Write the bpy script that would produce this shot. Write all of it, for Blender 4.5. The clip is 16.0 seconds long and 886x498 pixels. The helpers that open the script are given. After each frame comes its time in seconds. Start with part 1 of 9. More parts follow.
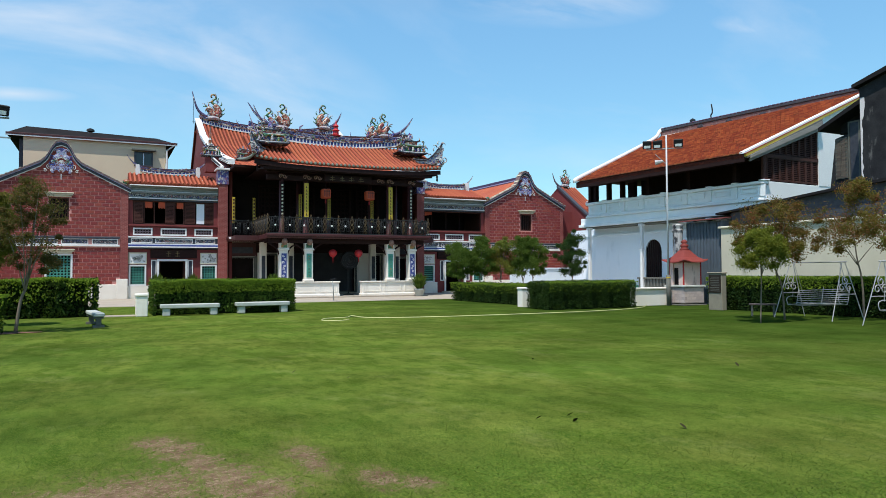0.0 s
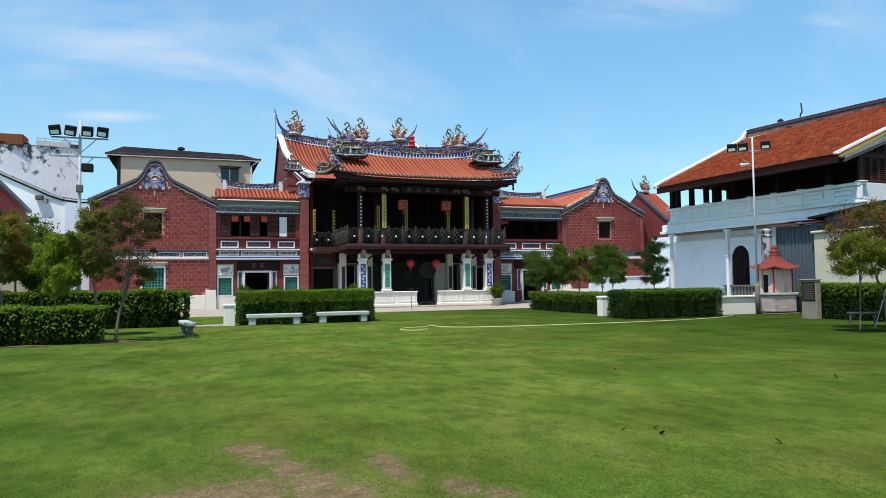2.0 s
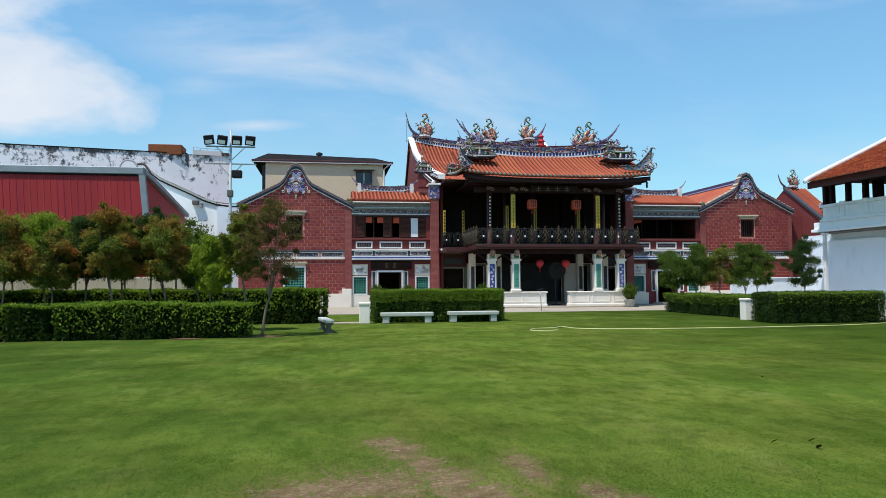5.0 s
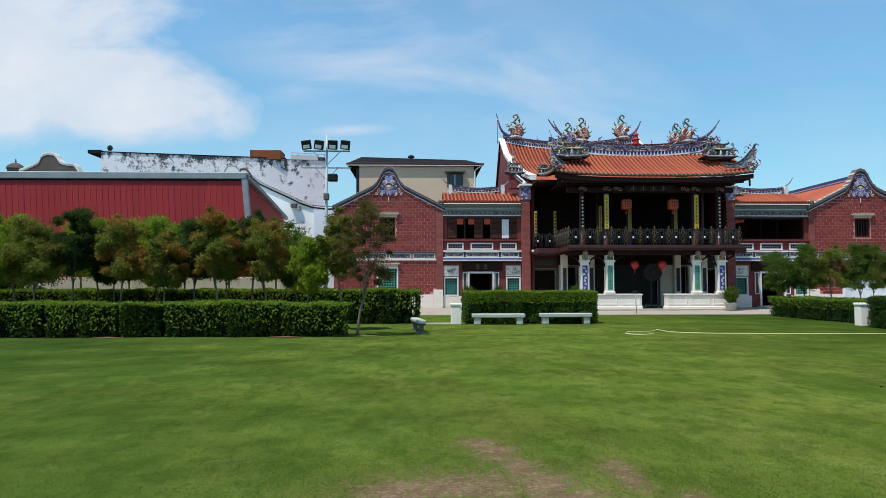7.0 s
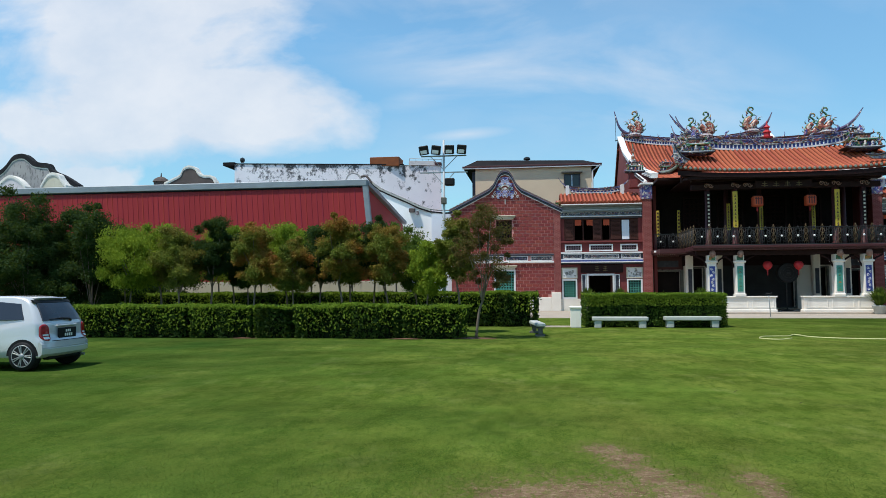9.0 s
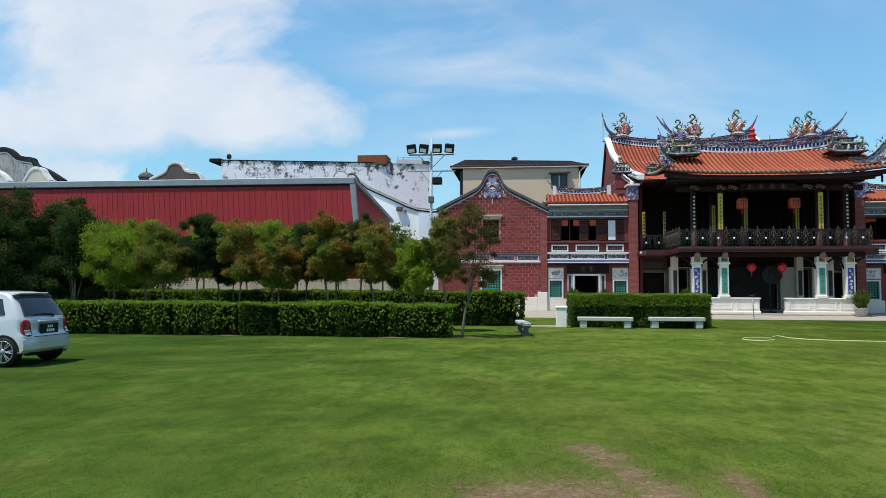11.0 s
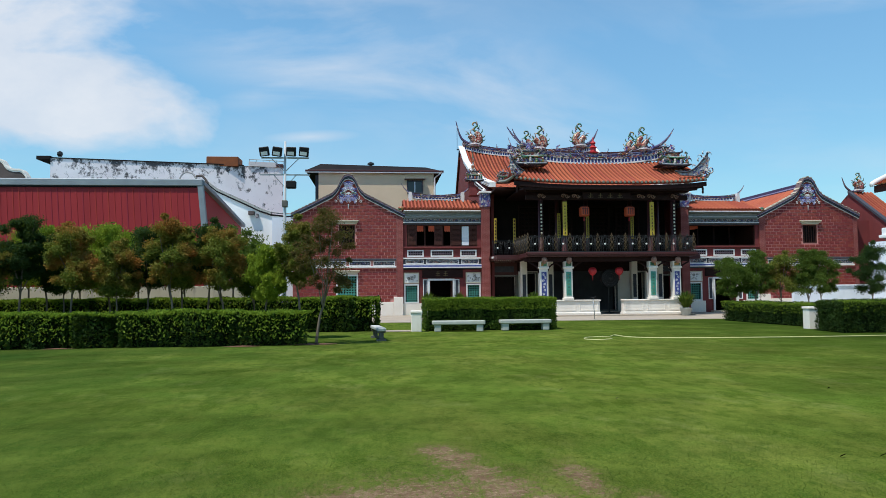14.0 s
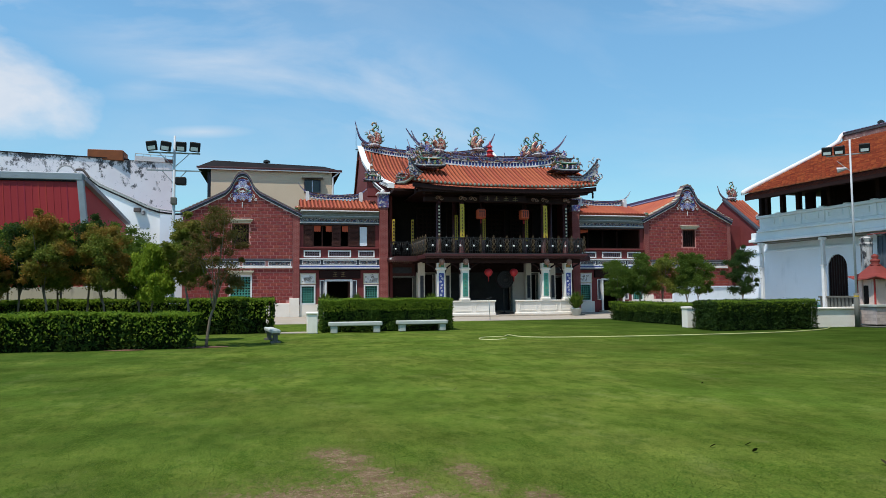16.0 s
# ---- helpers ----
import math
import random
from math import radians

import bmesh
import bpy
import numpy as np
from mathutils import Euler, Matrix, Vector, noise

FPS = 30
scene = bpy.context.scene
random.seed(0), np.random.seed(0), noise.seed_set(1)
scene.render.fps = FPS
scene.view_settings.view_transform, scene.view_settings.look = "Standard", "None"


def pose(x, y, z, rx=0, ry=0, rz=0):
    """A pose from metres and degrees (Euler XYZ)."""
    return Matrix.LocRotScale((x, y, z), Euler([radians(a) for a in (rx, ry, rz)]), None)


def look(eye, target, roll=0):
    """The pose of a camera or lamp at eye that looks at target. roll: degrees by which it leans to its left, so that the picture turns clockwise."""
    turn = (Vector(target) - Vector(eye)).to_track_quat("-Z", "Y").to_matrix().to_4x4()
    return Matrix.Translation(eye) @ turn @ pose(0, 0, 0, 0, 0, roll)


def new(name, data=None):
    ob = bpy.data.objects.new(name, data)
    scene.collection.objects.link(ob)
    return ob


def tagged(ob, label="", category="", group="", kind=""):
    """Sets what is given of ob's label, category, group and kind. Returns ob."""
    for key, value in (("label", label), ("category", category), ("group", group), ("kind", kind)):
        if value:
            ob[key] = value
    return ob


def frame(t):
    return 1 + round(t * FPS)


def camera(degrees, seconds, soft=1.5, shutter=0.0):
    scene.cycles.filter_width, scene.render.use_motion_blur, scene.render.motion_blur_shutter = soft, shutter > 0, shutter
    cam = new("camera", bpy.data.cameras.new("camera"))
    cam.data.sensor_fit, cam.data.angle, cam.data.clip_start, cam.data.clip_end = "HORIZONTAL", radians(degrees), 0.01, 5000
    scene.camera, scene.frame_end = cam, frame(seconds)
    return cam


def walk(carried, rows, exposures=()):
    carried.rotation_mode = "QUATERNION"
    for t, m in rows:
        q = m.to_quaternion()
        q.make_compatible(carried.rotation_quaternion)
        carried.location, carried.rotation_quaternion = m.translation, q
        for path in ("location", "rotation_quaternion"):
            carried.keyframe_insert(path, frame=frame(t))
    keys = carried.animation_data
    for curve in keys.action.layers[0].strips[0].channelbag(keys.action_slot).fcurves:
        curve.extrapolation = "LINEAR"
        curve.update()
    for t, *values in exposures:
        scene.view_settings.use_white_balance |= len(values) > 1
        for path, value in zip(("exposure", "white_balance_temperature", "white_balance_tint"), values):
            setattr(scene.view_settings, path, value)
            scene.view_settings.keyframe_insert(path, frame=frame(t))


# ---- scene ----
# ---------- camera ----------
cam = camera(64.6, 16.0, 0.8)
EYE, ARM = 1.55, 0.28
# t, yaw, pitch, roll: the phone is held at arm's length and turned on the spot
TURNS = [
    (0.0, -25.83, 1.85, 0.31), (0.5, -24.08, 2.16, 0.82), (1.0, -22.65, 2.40, 0.87), (1.5, -21.10, 2.40, 0.75),
    (2.0, -19.58, 2.67, 0.74), (2.5, -18.07, 2.54, 0.70), (3.0, -16.47, 2.56, 0.62), (3.5, -14.43, 2.63, 0.42),
    (4.0, -12.49, 2.86, 0.51), (4.2, -11.78, 2.86, 0.49), (6.3, -5.48, 2.79, 0.26), (6.5, -4.88, 2.81, 0.24),
    (7.0, -1.76, 2.91, 0.06), (7.5, 1.01, 3.11, -0.23), (8.0, 3.63, 3.15, 0.04), (8.5, 6.27, 3.26, 0.49),
    (8.7, 7.04, 3.21, 0.46), (9.7, 8.23, 3.14, 0.09), (10.8, 7.01, 3.05, -0.21), (11.0, 6.65, 3.07, -0.22),
    (11.5, 5.36, 3.17, -0.02), (12.0, 2.89, 3.10, -0.14), (12.5, 1.46, 2.97, -0.11), (13.0, -0.31, 3.06, -0.23),
    (13.5, -2.40, 3.64, -0.10), (14.0, -4.98, 3.48, 0.47), (14.5, -6.88, 3.31, 0.74), (15.0, -9.31, 3.19, 0.33),
    (15.5, -11.49, 3.35, 0.53), (16.0, -13.26, 3.49, 0.48),
]
EXPOSURES = [(0.0, 0.46), (2.0, 0.47), (4.0, 0.44), (6.5, 0.29), (8.0, 0.33), (8.7, 0.34), (11.0, 0.35), (12.5, 0.33), (14.0, 0.29), (16.0, 0.28)]
walk(cam, [(t, pose(-math.sin(radians(w)) * ARM, math.cos(radians(w)) * ARM, EYE, 90 + p, r, w)) for t, w, p, r in TURNS],
     EXPOSURES)

# ---------- world and sun ----------
SUN_EL, SUN_AZ = 66.0, 128.0      # height, and turn from +y towards -x
sun_dir = Vector((-math.sin(radians(SUN_AZ)) * math.cos(radians(SUN_EL)), math.cos(radians(SUN_AZ)) * math.cos(radians(SUN_EL)), math.sin(radians(SUN_EL))))
sun = new("sun", bpy.data.lights.new("sun", "SUN"))
sun.data.energy, sun.data.angle, sun.data.color = 3.55, radians(0.6), (1.0, 0.95, 0.87)
sun.matrix_world = look(sun_dir * 60, (0, 0, 0))
world = bpy.data.worlds.new("sky")
scene.world = world
world.use_nodes = True
wn, wl = world.node_tree.nodes, world.node_tree.links
wn.clear()


def wnode(kind, **kw):
    n = wn.new(kind)
    for k, v in kw.items():
        setattr(n, k, v)
    return n


def wmath(op, a, b=None, clamp=False):
    n = wnode("ShaderNodeMath", operation=op, use_clamp=clamp)
    for i, v in enumerate((a, b)):
        if v is None:
            continue
        if isinstance(v, (int, float)):
            n.inputs[i].default_value = v
        else:
            wl.new(v, n.inputs[i])
    return n.outputs[0]


w_out, w_bg = wnode("ShaderNodeOutputWorld"), wnode("ShaderNodeBackground")
w_sky = wnode("ShaderNodeTexSky", sky_type="NISHITA", sun_disc=False)
w_sky.sun_elevation, w_sky.sun_rotation = radians(SUN_EL), radians(-SUN_AZ)
w_sky.air_density, w_sky.dust_density, w_sky.ozone_density = 1.0, 0.1, 1.2
w_bg.inputs["Strength"].default_value = 0.135
w_tc = wnode("ShaderNodeTexCoord")
w_sep = wnode("ShaderNodeSeparateXYZ")
wl.new(w_tc.outputs["Generated"], w_sep.inputs[0])
# clouds are laid out on a plane ahead: sideways and upward slope of the line of sight
zz = wmath("MAXIMUM", wmath("ABSOLUTE", w_sep.outputs[1]), 0.3)
w_comb = wnode("ShaderNodeCombineXYZ")
wl.new(wmath("DIVIDE", w_sep.outputs[0], zz), w_comb.inputs[0])
wl.new(wmath("DIVIDE", wmath("MAXIMUM", w_sep.outputs[2], 0.0), zz), w_comb.inputs[1])


def wnoise(scale, detail, sx=1.0, sy=1.0, turn=0.0, shift=0.0, rough=0.55, warp=0.0):
    mp = wnode("ShaderNodeMapping")
    mp.inputs["Scale"].default_value = (sx, sy, 1)
    mp.inputs["Rotation"].default_value = (0, 0, radians(turn))
    mp.inputs["Location"].default_value = (shift, shift * 0.7, 0)
    wl.new(w_comb.outputs[0], mp.inputs["Vector"])
    nz = wnode("ShaderNodeTexNoise")
    nz.inputs["Scale"].default_value, nz.inputs["Detail"].default_value, nz.inputs["Roughness"].default_value = scale, detail, rough
    nz.inputs["Distortion"].default_value = warp
    wl.new(mp.outputs[0], nz.inputs["Vector"])
    return nz.outputs["Fac"]


def bank(u, v, ru, rv, turn=0.0):
    """One at the middle of a cloud bank, falling to nought at its rim."""
    mp = wnode("ShaderNodeMapping", vector_type="TEXTURE")
    mp.inputs["Location"].default_value, mp.inputs["Scale"].default_value = (u, v, 0), (ru, rv, 1)
    mp.inputs["Rotation"].default_value = (0, 0, radians(turn))
    wl.new(w_comb.outputs[0], mp.inputs["Vector"])
    ln = wnode("ShaderNodeVectorMath", operation="LENGTH")
    wl.new(mp.outputs[0], ln.inputs[0])
    return wmath("SUBTRACT", 1.0, ln.outputs["Value"])


def most(*vals):
    v = vals[0]
    for o in vals[1:]:
        v = wmath("MAXIMUM", v, o)
    return v


# one heap of cloud with a blunt prow, thin high veils and a few small wisps
billow = wmath("SUBTRACT", wnoise(5.5, 9, 0.9, 1.7, 8, 1.3, 0.56, 0.25), 0.5)
streak = wnoise(3.2, 8, 0.8, 2.6, 20, 4.2, 0.55, 0.35)
heap = most(bank(-0.60, 0.51, 0.30, 0.29), bank(-0.47, 0.275, 0.225, 0.085, -6), wmath("MULTIPLY", bank(-0.66, 0.25, 0.34, 0.08), 0.7))
heap = wmath("MULTIPLY", wmath("ADD", heap, wmath("MULTIPLY", billow, 1.15)), 3.0, True)
puff = wmath("MULTIPLY", wmath("ADD", bank(-0.69, 0.165, 0.10, 0.045), wmath("MULTIPLY", wmath("SUBTRACT", wnoise(16, 5, 1, 1.2, 0, 2.9), 0.5), 1.2)), 2.4, True)
veil = most(bank(-0.02, 0.35, 0.46, 0.13, -19), bank(-0.13, 0.287, 0.10, 0.026, 12), bank(0.70, 0.475, 0.26, 0.05, 8), bank(1.18, 0.50, 0.10, 0.022, 6))
veil = wmath("MULTIPLY", wmath("MULTIPLY", wmath("ADD", veil, 0.10), 1.7, True), wmath("MULTIPLY", wmath("SUBTRACT", streak, 0.36), 3.2, True))
wisp = wmath("MULTIPLY", most(bank(-0.10, 0.222, 0.085, 0.012, 3), wmath("MULTIPLY", bank(-0.76, 0.245, 0.12, 0.02), 0.7)), wmath("ADD", wmath("MULTIPLY", streak, 1.6), 0.2), True)
thin = wmath("MULTIPLY", wmath("SUBTRACT", wnoise(2.0, 7, 0.7, 2.2, 14, 8.1, 0.58, 0.3), 0.48, True), 1.3, True)
cloud = most(wmath("MULTIPLY", heap, 0.84), wmath("MULTIPLY", puff, 0.75), wmath("MULTIPLY", veil, 0.62), wmath("MULTIPLY", wisp, 0.55), wmath("MULTIPLY", thin, 0.7))
w_mix = wnode("ShaderNodeMix", data_type="RGBA")
wl.new(cloud, w_mix.inputs[0])
w_tint = wnode("ShaderNodeMix", data_type="RGBA", blend_type="MULTIPLY")
w_tint.inputs[0].default_value = 1.0
wl.new(w_sky.outputs[0], w_tint.inputs[6])
w_tint.inputs[7].default_value = (0.722, 1.012, 1.02, 1)
low_air = wnode("ShaderNodeMapRange")
wl.new(w_sep.outputs[2], low_air.inputs[0])
low_air.inputs[1].default_value, low_air.inputs[2].default_value, low_air.inputs[3].default_value, low_air.inputs[4].default_value = 0.03, 0.34, 0.70, 1.08
w_clear = wnode("ShaderNodeVectorMath", operation="SCALE")
wl.new(w_tint.outputs[2], w_clear.inputs[0])
wl.new(low_air.outputs[0], w_clear.inputs["Scale"])
wl.new(w_clear.outputs[0], w_mix.inputs[6])
w_cl = wnode("ShaderNodeMix", data_type="RGBA")
wl.new(wmath("MULTIPLY", wmath("SUBTRACT", wnoise(6.5, 7, 1, 1.3, 0, 7.7, 0.6), 0.36, True), 3.2, True), w_cl.inputs[0])
w_cl.inputs[6].default_value, w_cl.inputs[7].default_value = (4.1, 4.5, 5.1, 1), (5.0, 5.15, 5.45, 1)
wl.new(w_cl.outputs[2], w_mix.inputs[7])
wl.new(w_mix.outputs[2], w_bg.inputs["Color"])
wl.new(w_bg.outputs[0], w_out.inputs[0])


# ---------- materials ----------
def nodes_of(name):
    m = bpy.data.materials.new(name)
    m.use_nodes = True
    nt = m.node_tree
    return m, nt, nt.nodes["Principled BSDF"]


def put(nt, sock, v):
    if isinstance(v, (int, float)):
        sock.default_value = v
    elif isinstance(v, tuple):
        sock.default_value = v if len(v) == 4 or len(v) != 3 or sock.type != "RGBA" else (*v, 1)
    else:
        nt.links.new(v, sock)


def mth(nt, op, a, b=0.0, clamp=False):
    n = nt.nodes.new("ShaderNodeMath")
    n.operation, n.use_clamp = op, clamp
    put(nt, n.inputs[0], a)
    put(nt, n.inputs[1], b)
    return n.outputs[0]


def mixc(nt, f, a, b):
    n = nt.nodes.new("ShaderNodeMix")
    n.data_type = "RGBA"
    put(nt, n.inputs[0], f)
    put(nt, n.inputs[6], a)
    put(nt, n.inputs[7], b)
    return n.outputs[2]


def nz(nt, scale, detail=4, stretch=(1, 1, 1), rough=0.55, coord="Object"):
    tc, mp, n = nt.nodes.new("ShaderNodeTexCoord"), nt.nodes.new("ShaderNodeMapping"), nt.nodes.new("ShaderNodeTexNoise")
    nt.links.new(tc.outputs[coord], mp.inputs[0])
    mp.inputs["Scale"].default_value = stretch
    nt.links.new(mp.outputs[0], n.inputs["Vector"])
    n.inputs["Scale"].default_value, n.inputs["Detail"].default_value, n.inputs["Roughness"].default_value = scale, detail, rough
    return n.outputs["Fac"]


def step(nt, v, lo, hi):
    n = nt.nodes.new("ShaderNodeMapRange")
    put(nt, n.inputs[0], v)
    n.inputs[1].default_value, n.inputs[2].default_value = lo, hi
    return n.outputs[0]


def mat(name, c1, c2=None, scale=1.5, rough=0.75, bump=0.2, fine=40.0, metal=0.0, rand=0.0, stretch=(1, 1, 1), stain=None, island=0.0, spec=0.4, depth=0.01):
    """Two colours mixed by coarse noise, fine grain, optional streaked stain (colour, low, high), change from piece to piece."""
    m, nt, b = nodes_of(name)
    c2 = c2 or tuple(0.75 * v for v in c1)
    col = mixc(nt, step(nt, nz(nt, scale, 5, stretch), 0.3, 0.7), c1, c2)
    grain = nz(nt, fine, 3)
    col = mixc(nt, mth(nt, "MULTIPLY", step(nt, grain, 0.35, 0.75), 0.3), col, tuple(0.6 * v for v in c1))
    if stain:
        col = mixc(nt, step(nt, nz(nt, stain[3] if len(stain) > 3 else 0.9, 6, (1.6, 1.6, 0.5), 0.65), stain[1], stain[2]), col, stain[0])
    if rand or island:
        if rand:
            r = nt.nodes.new("ShaderNodeObjectInfo").outputs["Random"]
        else:
            r = nt.nodes.new("ShaderNodeNewGeometry").outputs["Random Per Island"]
        hs = nt.nodes.new("ShaderNodeHueSaturation")
        amount = rand or island
        nt.links.new(mth(nt, "ADD", mth(nt, "MULTIPLY", r, amount), 1 - amount / 2), hs.inputs["Value"])
        nt.links.new(mth(nt, "ADD", mth(nt, "MULTIPLY", r, amount * 0.05), 0.5 - amount * 0.025), hs.inputs["Hue"])
        nt.links.new(col, hs.inputs["Color"])
        col = hs.outputs[0]
    put(nt, b.inputs["Base Color"], col)
    put(nt, b.inputs["Roughness"], mth(nt, "ADD", mth(nt, "MULTIPLY", grain, 0.2), rough - 0.1, True))
    b.inputs["Metallic"].default_value = metal
    b.inputs["Specular IOR Level"].default_value = spec
    bp = nt.nodes.new("ShaderNodeBump")
    bp.inputs["Strength"].default_value, bp.inputs["Distance"].default_value = bump, depth
    nt.links.new(grain, bp.inputs["Height"])
    nt.links.new(bp.outputs[0], b.inputs["Normal"])
    return m


def leaf_mat(name, c1, c2, c3, sheen=0.35):
    """Foliage: each leaf its own tone, some light through."""
    m, nt, b = nodes_of(name)
    r = nt.nodes.new("ShaderNodeNewGeometry").outputs["Random Per Island"]
    col = mixc(nt, r, c1, c2)
    col = mixc(nt, step(nt, nz(nt, 0.9, 3), 0.45, 0.72), col, c3)
    put(nt, b.inputs["Base Color"], col)
    b.inputs["Roughness"].default_value = 0.7
    b.inputs["Specular IOR Level"].default_value = 0.14
    tr = nt.nodes.new("ShaderNodeBsdfTranslucent")
    put(nt, tr.inputs["Color"], mixc(nt, 0.5, col, (0.16, 0.22, 0.02)))
    mx = nt.nodes.new("ShaderNodeMixShader")
    mx.inputs[0].default_value = sheen
    nt.links.new(b.outputs[0], mx.inputs[1])
    nt.links.new(tr.outputs[0], mx.inputs[2])
    nt.links.new(mx.outputs[0], nt.nodes["Material Output"].inputs[0])
    return m


M = {}
M["brick"] = mat("brick red", (0.262, 0.044, 0.037), (0.205, 0.036, 0.032), 0.7, 0.8, 0.3, 50, rand=0.26)
M["brick_far"] = mat("brick red joined", (0.262, 0.044, 0.037), (0.205, 0.036, 0.032), 0.7, 0.8, 0.3, 50, island=0.26)
M["joint"] = mat("pink joints", (0.64, 0.30, 0.27), (0.52, 0.22, 0.20), 2, 0.85)
M["red_wall"] = mat("red painted wall", (0.205, 0.040, 0.040), (0.165, 0.034, 0.034), 1.2, 0.8, stain=((0.14, 0.03, 0.03), 0.55, 0.8))
M["white"] = mat("white plaster", (0.90, 0.85, 0.77), (0.82, 0.76, 0.67), 1.0, 0.8, stain=((0.60, 0.55, 0.48), 0.58, 0.85))
M["bluewhite"] = mat("pale blue limewash", (0.83, 0.89, 0.97), (0.78, 0.85, 0.94), 0.8, 0.8, stain=((0.54, 0.62, 0.69), 0.6, 0.9))
M["white_trim"] = mat("white trim paint", (0.84, 0.84, 0.83), (0.70, 0.70, 0.70), 2, 0.6)
M["cream"] = mat("cream wall", (0.67, 0.62, 0.48), (0.57, 0.52, 0.40), 0.8, 0.85, stain=((0.22, 0.20, 0.16), 0.56, 0.8))
M["beige"] = mat("beige render", (0.72, 0.58, 0.41), (0.66, 0.52, 0.36), 0.5, 0.85)
M["tile"] = mat("orange clay tile", (0.47, 0.112, 0.055), (0.36, 0.080, 0.040), 1.2, 0.8, 0.4, 30, rand=0.22, stain=((0.22, 0.07, 0.04), 0.58, 0.85))
# pans darker than the rows: shade between tiles put into colour
M["tile_pan"] = mat("clay pan tile with gap shade", (0.165, 0.040, 0.022), (0.12, 0.028, 0.016), 1.5, 0.9, spec=0.1)
M["tile_flat"] = mat("weathered flat roof tile", (0.56, 0.190, 0.088), (0.46, 0.140, 0.064), 2.5, 0.8, 0.4, 30, island=0.5, stain=((0.18, 0.08, 0.05), 0.55, 0.8))
M["tile_loose"] = mat("weathered flat roof tile piece", (0.56, 0.190, 0.088), (0.46, 0.140, 0.064), 2.5, 0.8, 0.4, 30, rand=0.4, stain=((0.18, 0.08, 0.05), 0.55, 0.8))
M["green_glaze"] = mat("grey-green glazed tile", (0.15, 0.19, 0.14), (0.24, 0.25, 0.20), 4, 0.45, rand=0.4)
M["darkwood"] = mat("dark lacquered timber", (0.032, 0.015, 0.014), (0.020, 0.010, 0.010), 3, 0.75, stretch=(1, 1, 4), spec=0.12)
M["maroon"] = mat("maroon painted timber", (0.075, 0.018, 0.018), (0.055, 0.014, 0.015), 2, 0.5)
M["brownwood"] = mat("brown shutter timber", (0.090, 0.036, 0.028), (0.060, 0.024, 0.020), 3, 0.7, stretch=(1, 1, 5), spec=0.2)
# near-black: interior shade put into colour behind panes and openings
M["black"] = mat("near-black interior shade", (0.022, 0.016, 0.015), (0.014, 0.011, 0.011), 2, 0.9, spec=0.1)
# grey tone puts the hazy shade of the wide doorway into colour
M["room_shade"] = mat("shaded inner wall", (0.055, 0.055, 0.06), (0.035, 0.035, 0.04), 1.5, 0.9)
M["iron"] = mat("black cast iron", (0.022, 0.025, 0.026), (0.03, 0.03, 0.03), 5, 0.45, metal=0.3)
M["gold"] = mat("worn gilding", (0.22, 0.15, 0.06), (0.09, 0.06, 0.028), 9, 0.45, metal=0.35)
M["gold_dull"] = mat("dull dark gilding", (0.15, 0.10, 0.045), (0.05, 0.035, 0.02), 12, 0.5, metal=0.3)
M["yellow"] = mat("yellow board", (0.62, 0.44, 0.045), (0.55, 0.38, 0.04), 3, 0.5)
M["orange"] = mat("orange lantern paper", (0.60, 0.095, 0.03), (0.48, 0.07, 0.025), 3, 0.6)
M["redcloth"] = mat("red lantern silk", (0.55, 0.03, 0.035), (0.42, 0.02, 0.03), 5, 0.5)
M["teal"] = mat("teal green paint", (0.075, 0.32, 0.25), (0.055, 0.25, 0.20), 3, 0.5)
M["cobalt"] = mat("cobalt blue paint", (0.04, 0.07, 0.30), (0.05, 0.06, 0.2), 3, 0.5)
M["slate"] = mat("dark grey-blue moulding", (0.045, 0.050, 0.068), (0.075, 0.08, 0.095), 6, 0.7, spec=0.2)
M["verge_cap"] = mat("weathered reddish brown capping", (0.23, 0.16, 0.16), (0.15, 0.105, 0.11), 5, 0.85, spec=0.15)
M["frieze_grey"] = mat("pale grey-green moulding", (0.27, 0.29, 0.28), (0.20, 0.22, 0.22), 4, 0.8, spec=0.2)
M["lilac"] = mat("pale lilac plaster", (0.42, 0.40, 0.62), (0.30, 0.30, 0.52), 5, 0.75)
M["horn"] = mat("grey mottled plaster", (0.20, 0.15, 0.17), (0.10, 0.08, 0.11), 7, 0.7)
M["horn_blue"] = mat("violet-blue ridge plaster", (0.055, 0.045, 0.13), (0.10, 0.07, 0.13), 6, 0.6)
M["darkbrown"] = mat("weathered brown render", (0.13, 0.10, 0.09), (0.08, 0.065, 0.06), 1.5, 0.9)
M["bracket"] = mat("brown carved timber", (0.36, 0.22, 0.16), (0.16, 0.07, 0.05), 9, 0.7)
M["stone"] = mat("pale concrete", (0.50, 0.52, 0.48), (0.40, 0.42, 0.39), 3, 0.85, 0.4, stain=((0.24, 0.26, 0.22), 0.6, 0.85))
M["greystone"] = mat("grey concrete", (0.15, 0.15, 0.13), (0.11, 0.11, 0.095), 3, 0.85, 0.4)
M["paving"] = mat("pale paving", (0.44, 0.38, 0.31), (0.35, 0.30, 0.24), 1.2, 0.9, 0.3)
M["redmetal"] = mat("red corrugated sheet", (0.40, 0.034, 0.040), (0.33, 0.027, 0.034), 0.5, 0.6, 0.1, rand=0.35, stretch=(3, 1, 0.15), stain=((0.25, 0.026, 0.030), 0.6, 0.95), spec=0.25)
M["mould_grey"] = mat("grey mottled old render", (0.46, 0.44, 0.43), (0.34, 0.32, 0.32), 0.6, 0.9, 0.4, 25, stain=((0.085, 0.08, 0.085), 0.52, 0.64, 2.0))
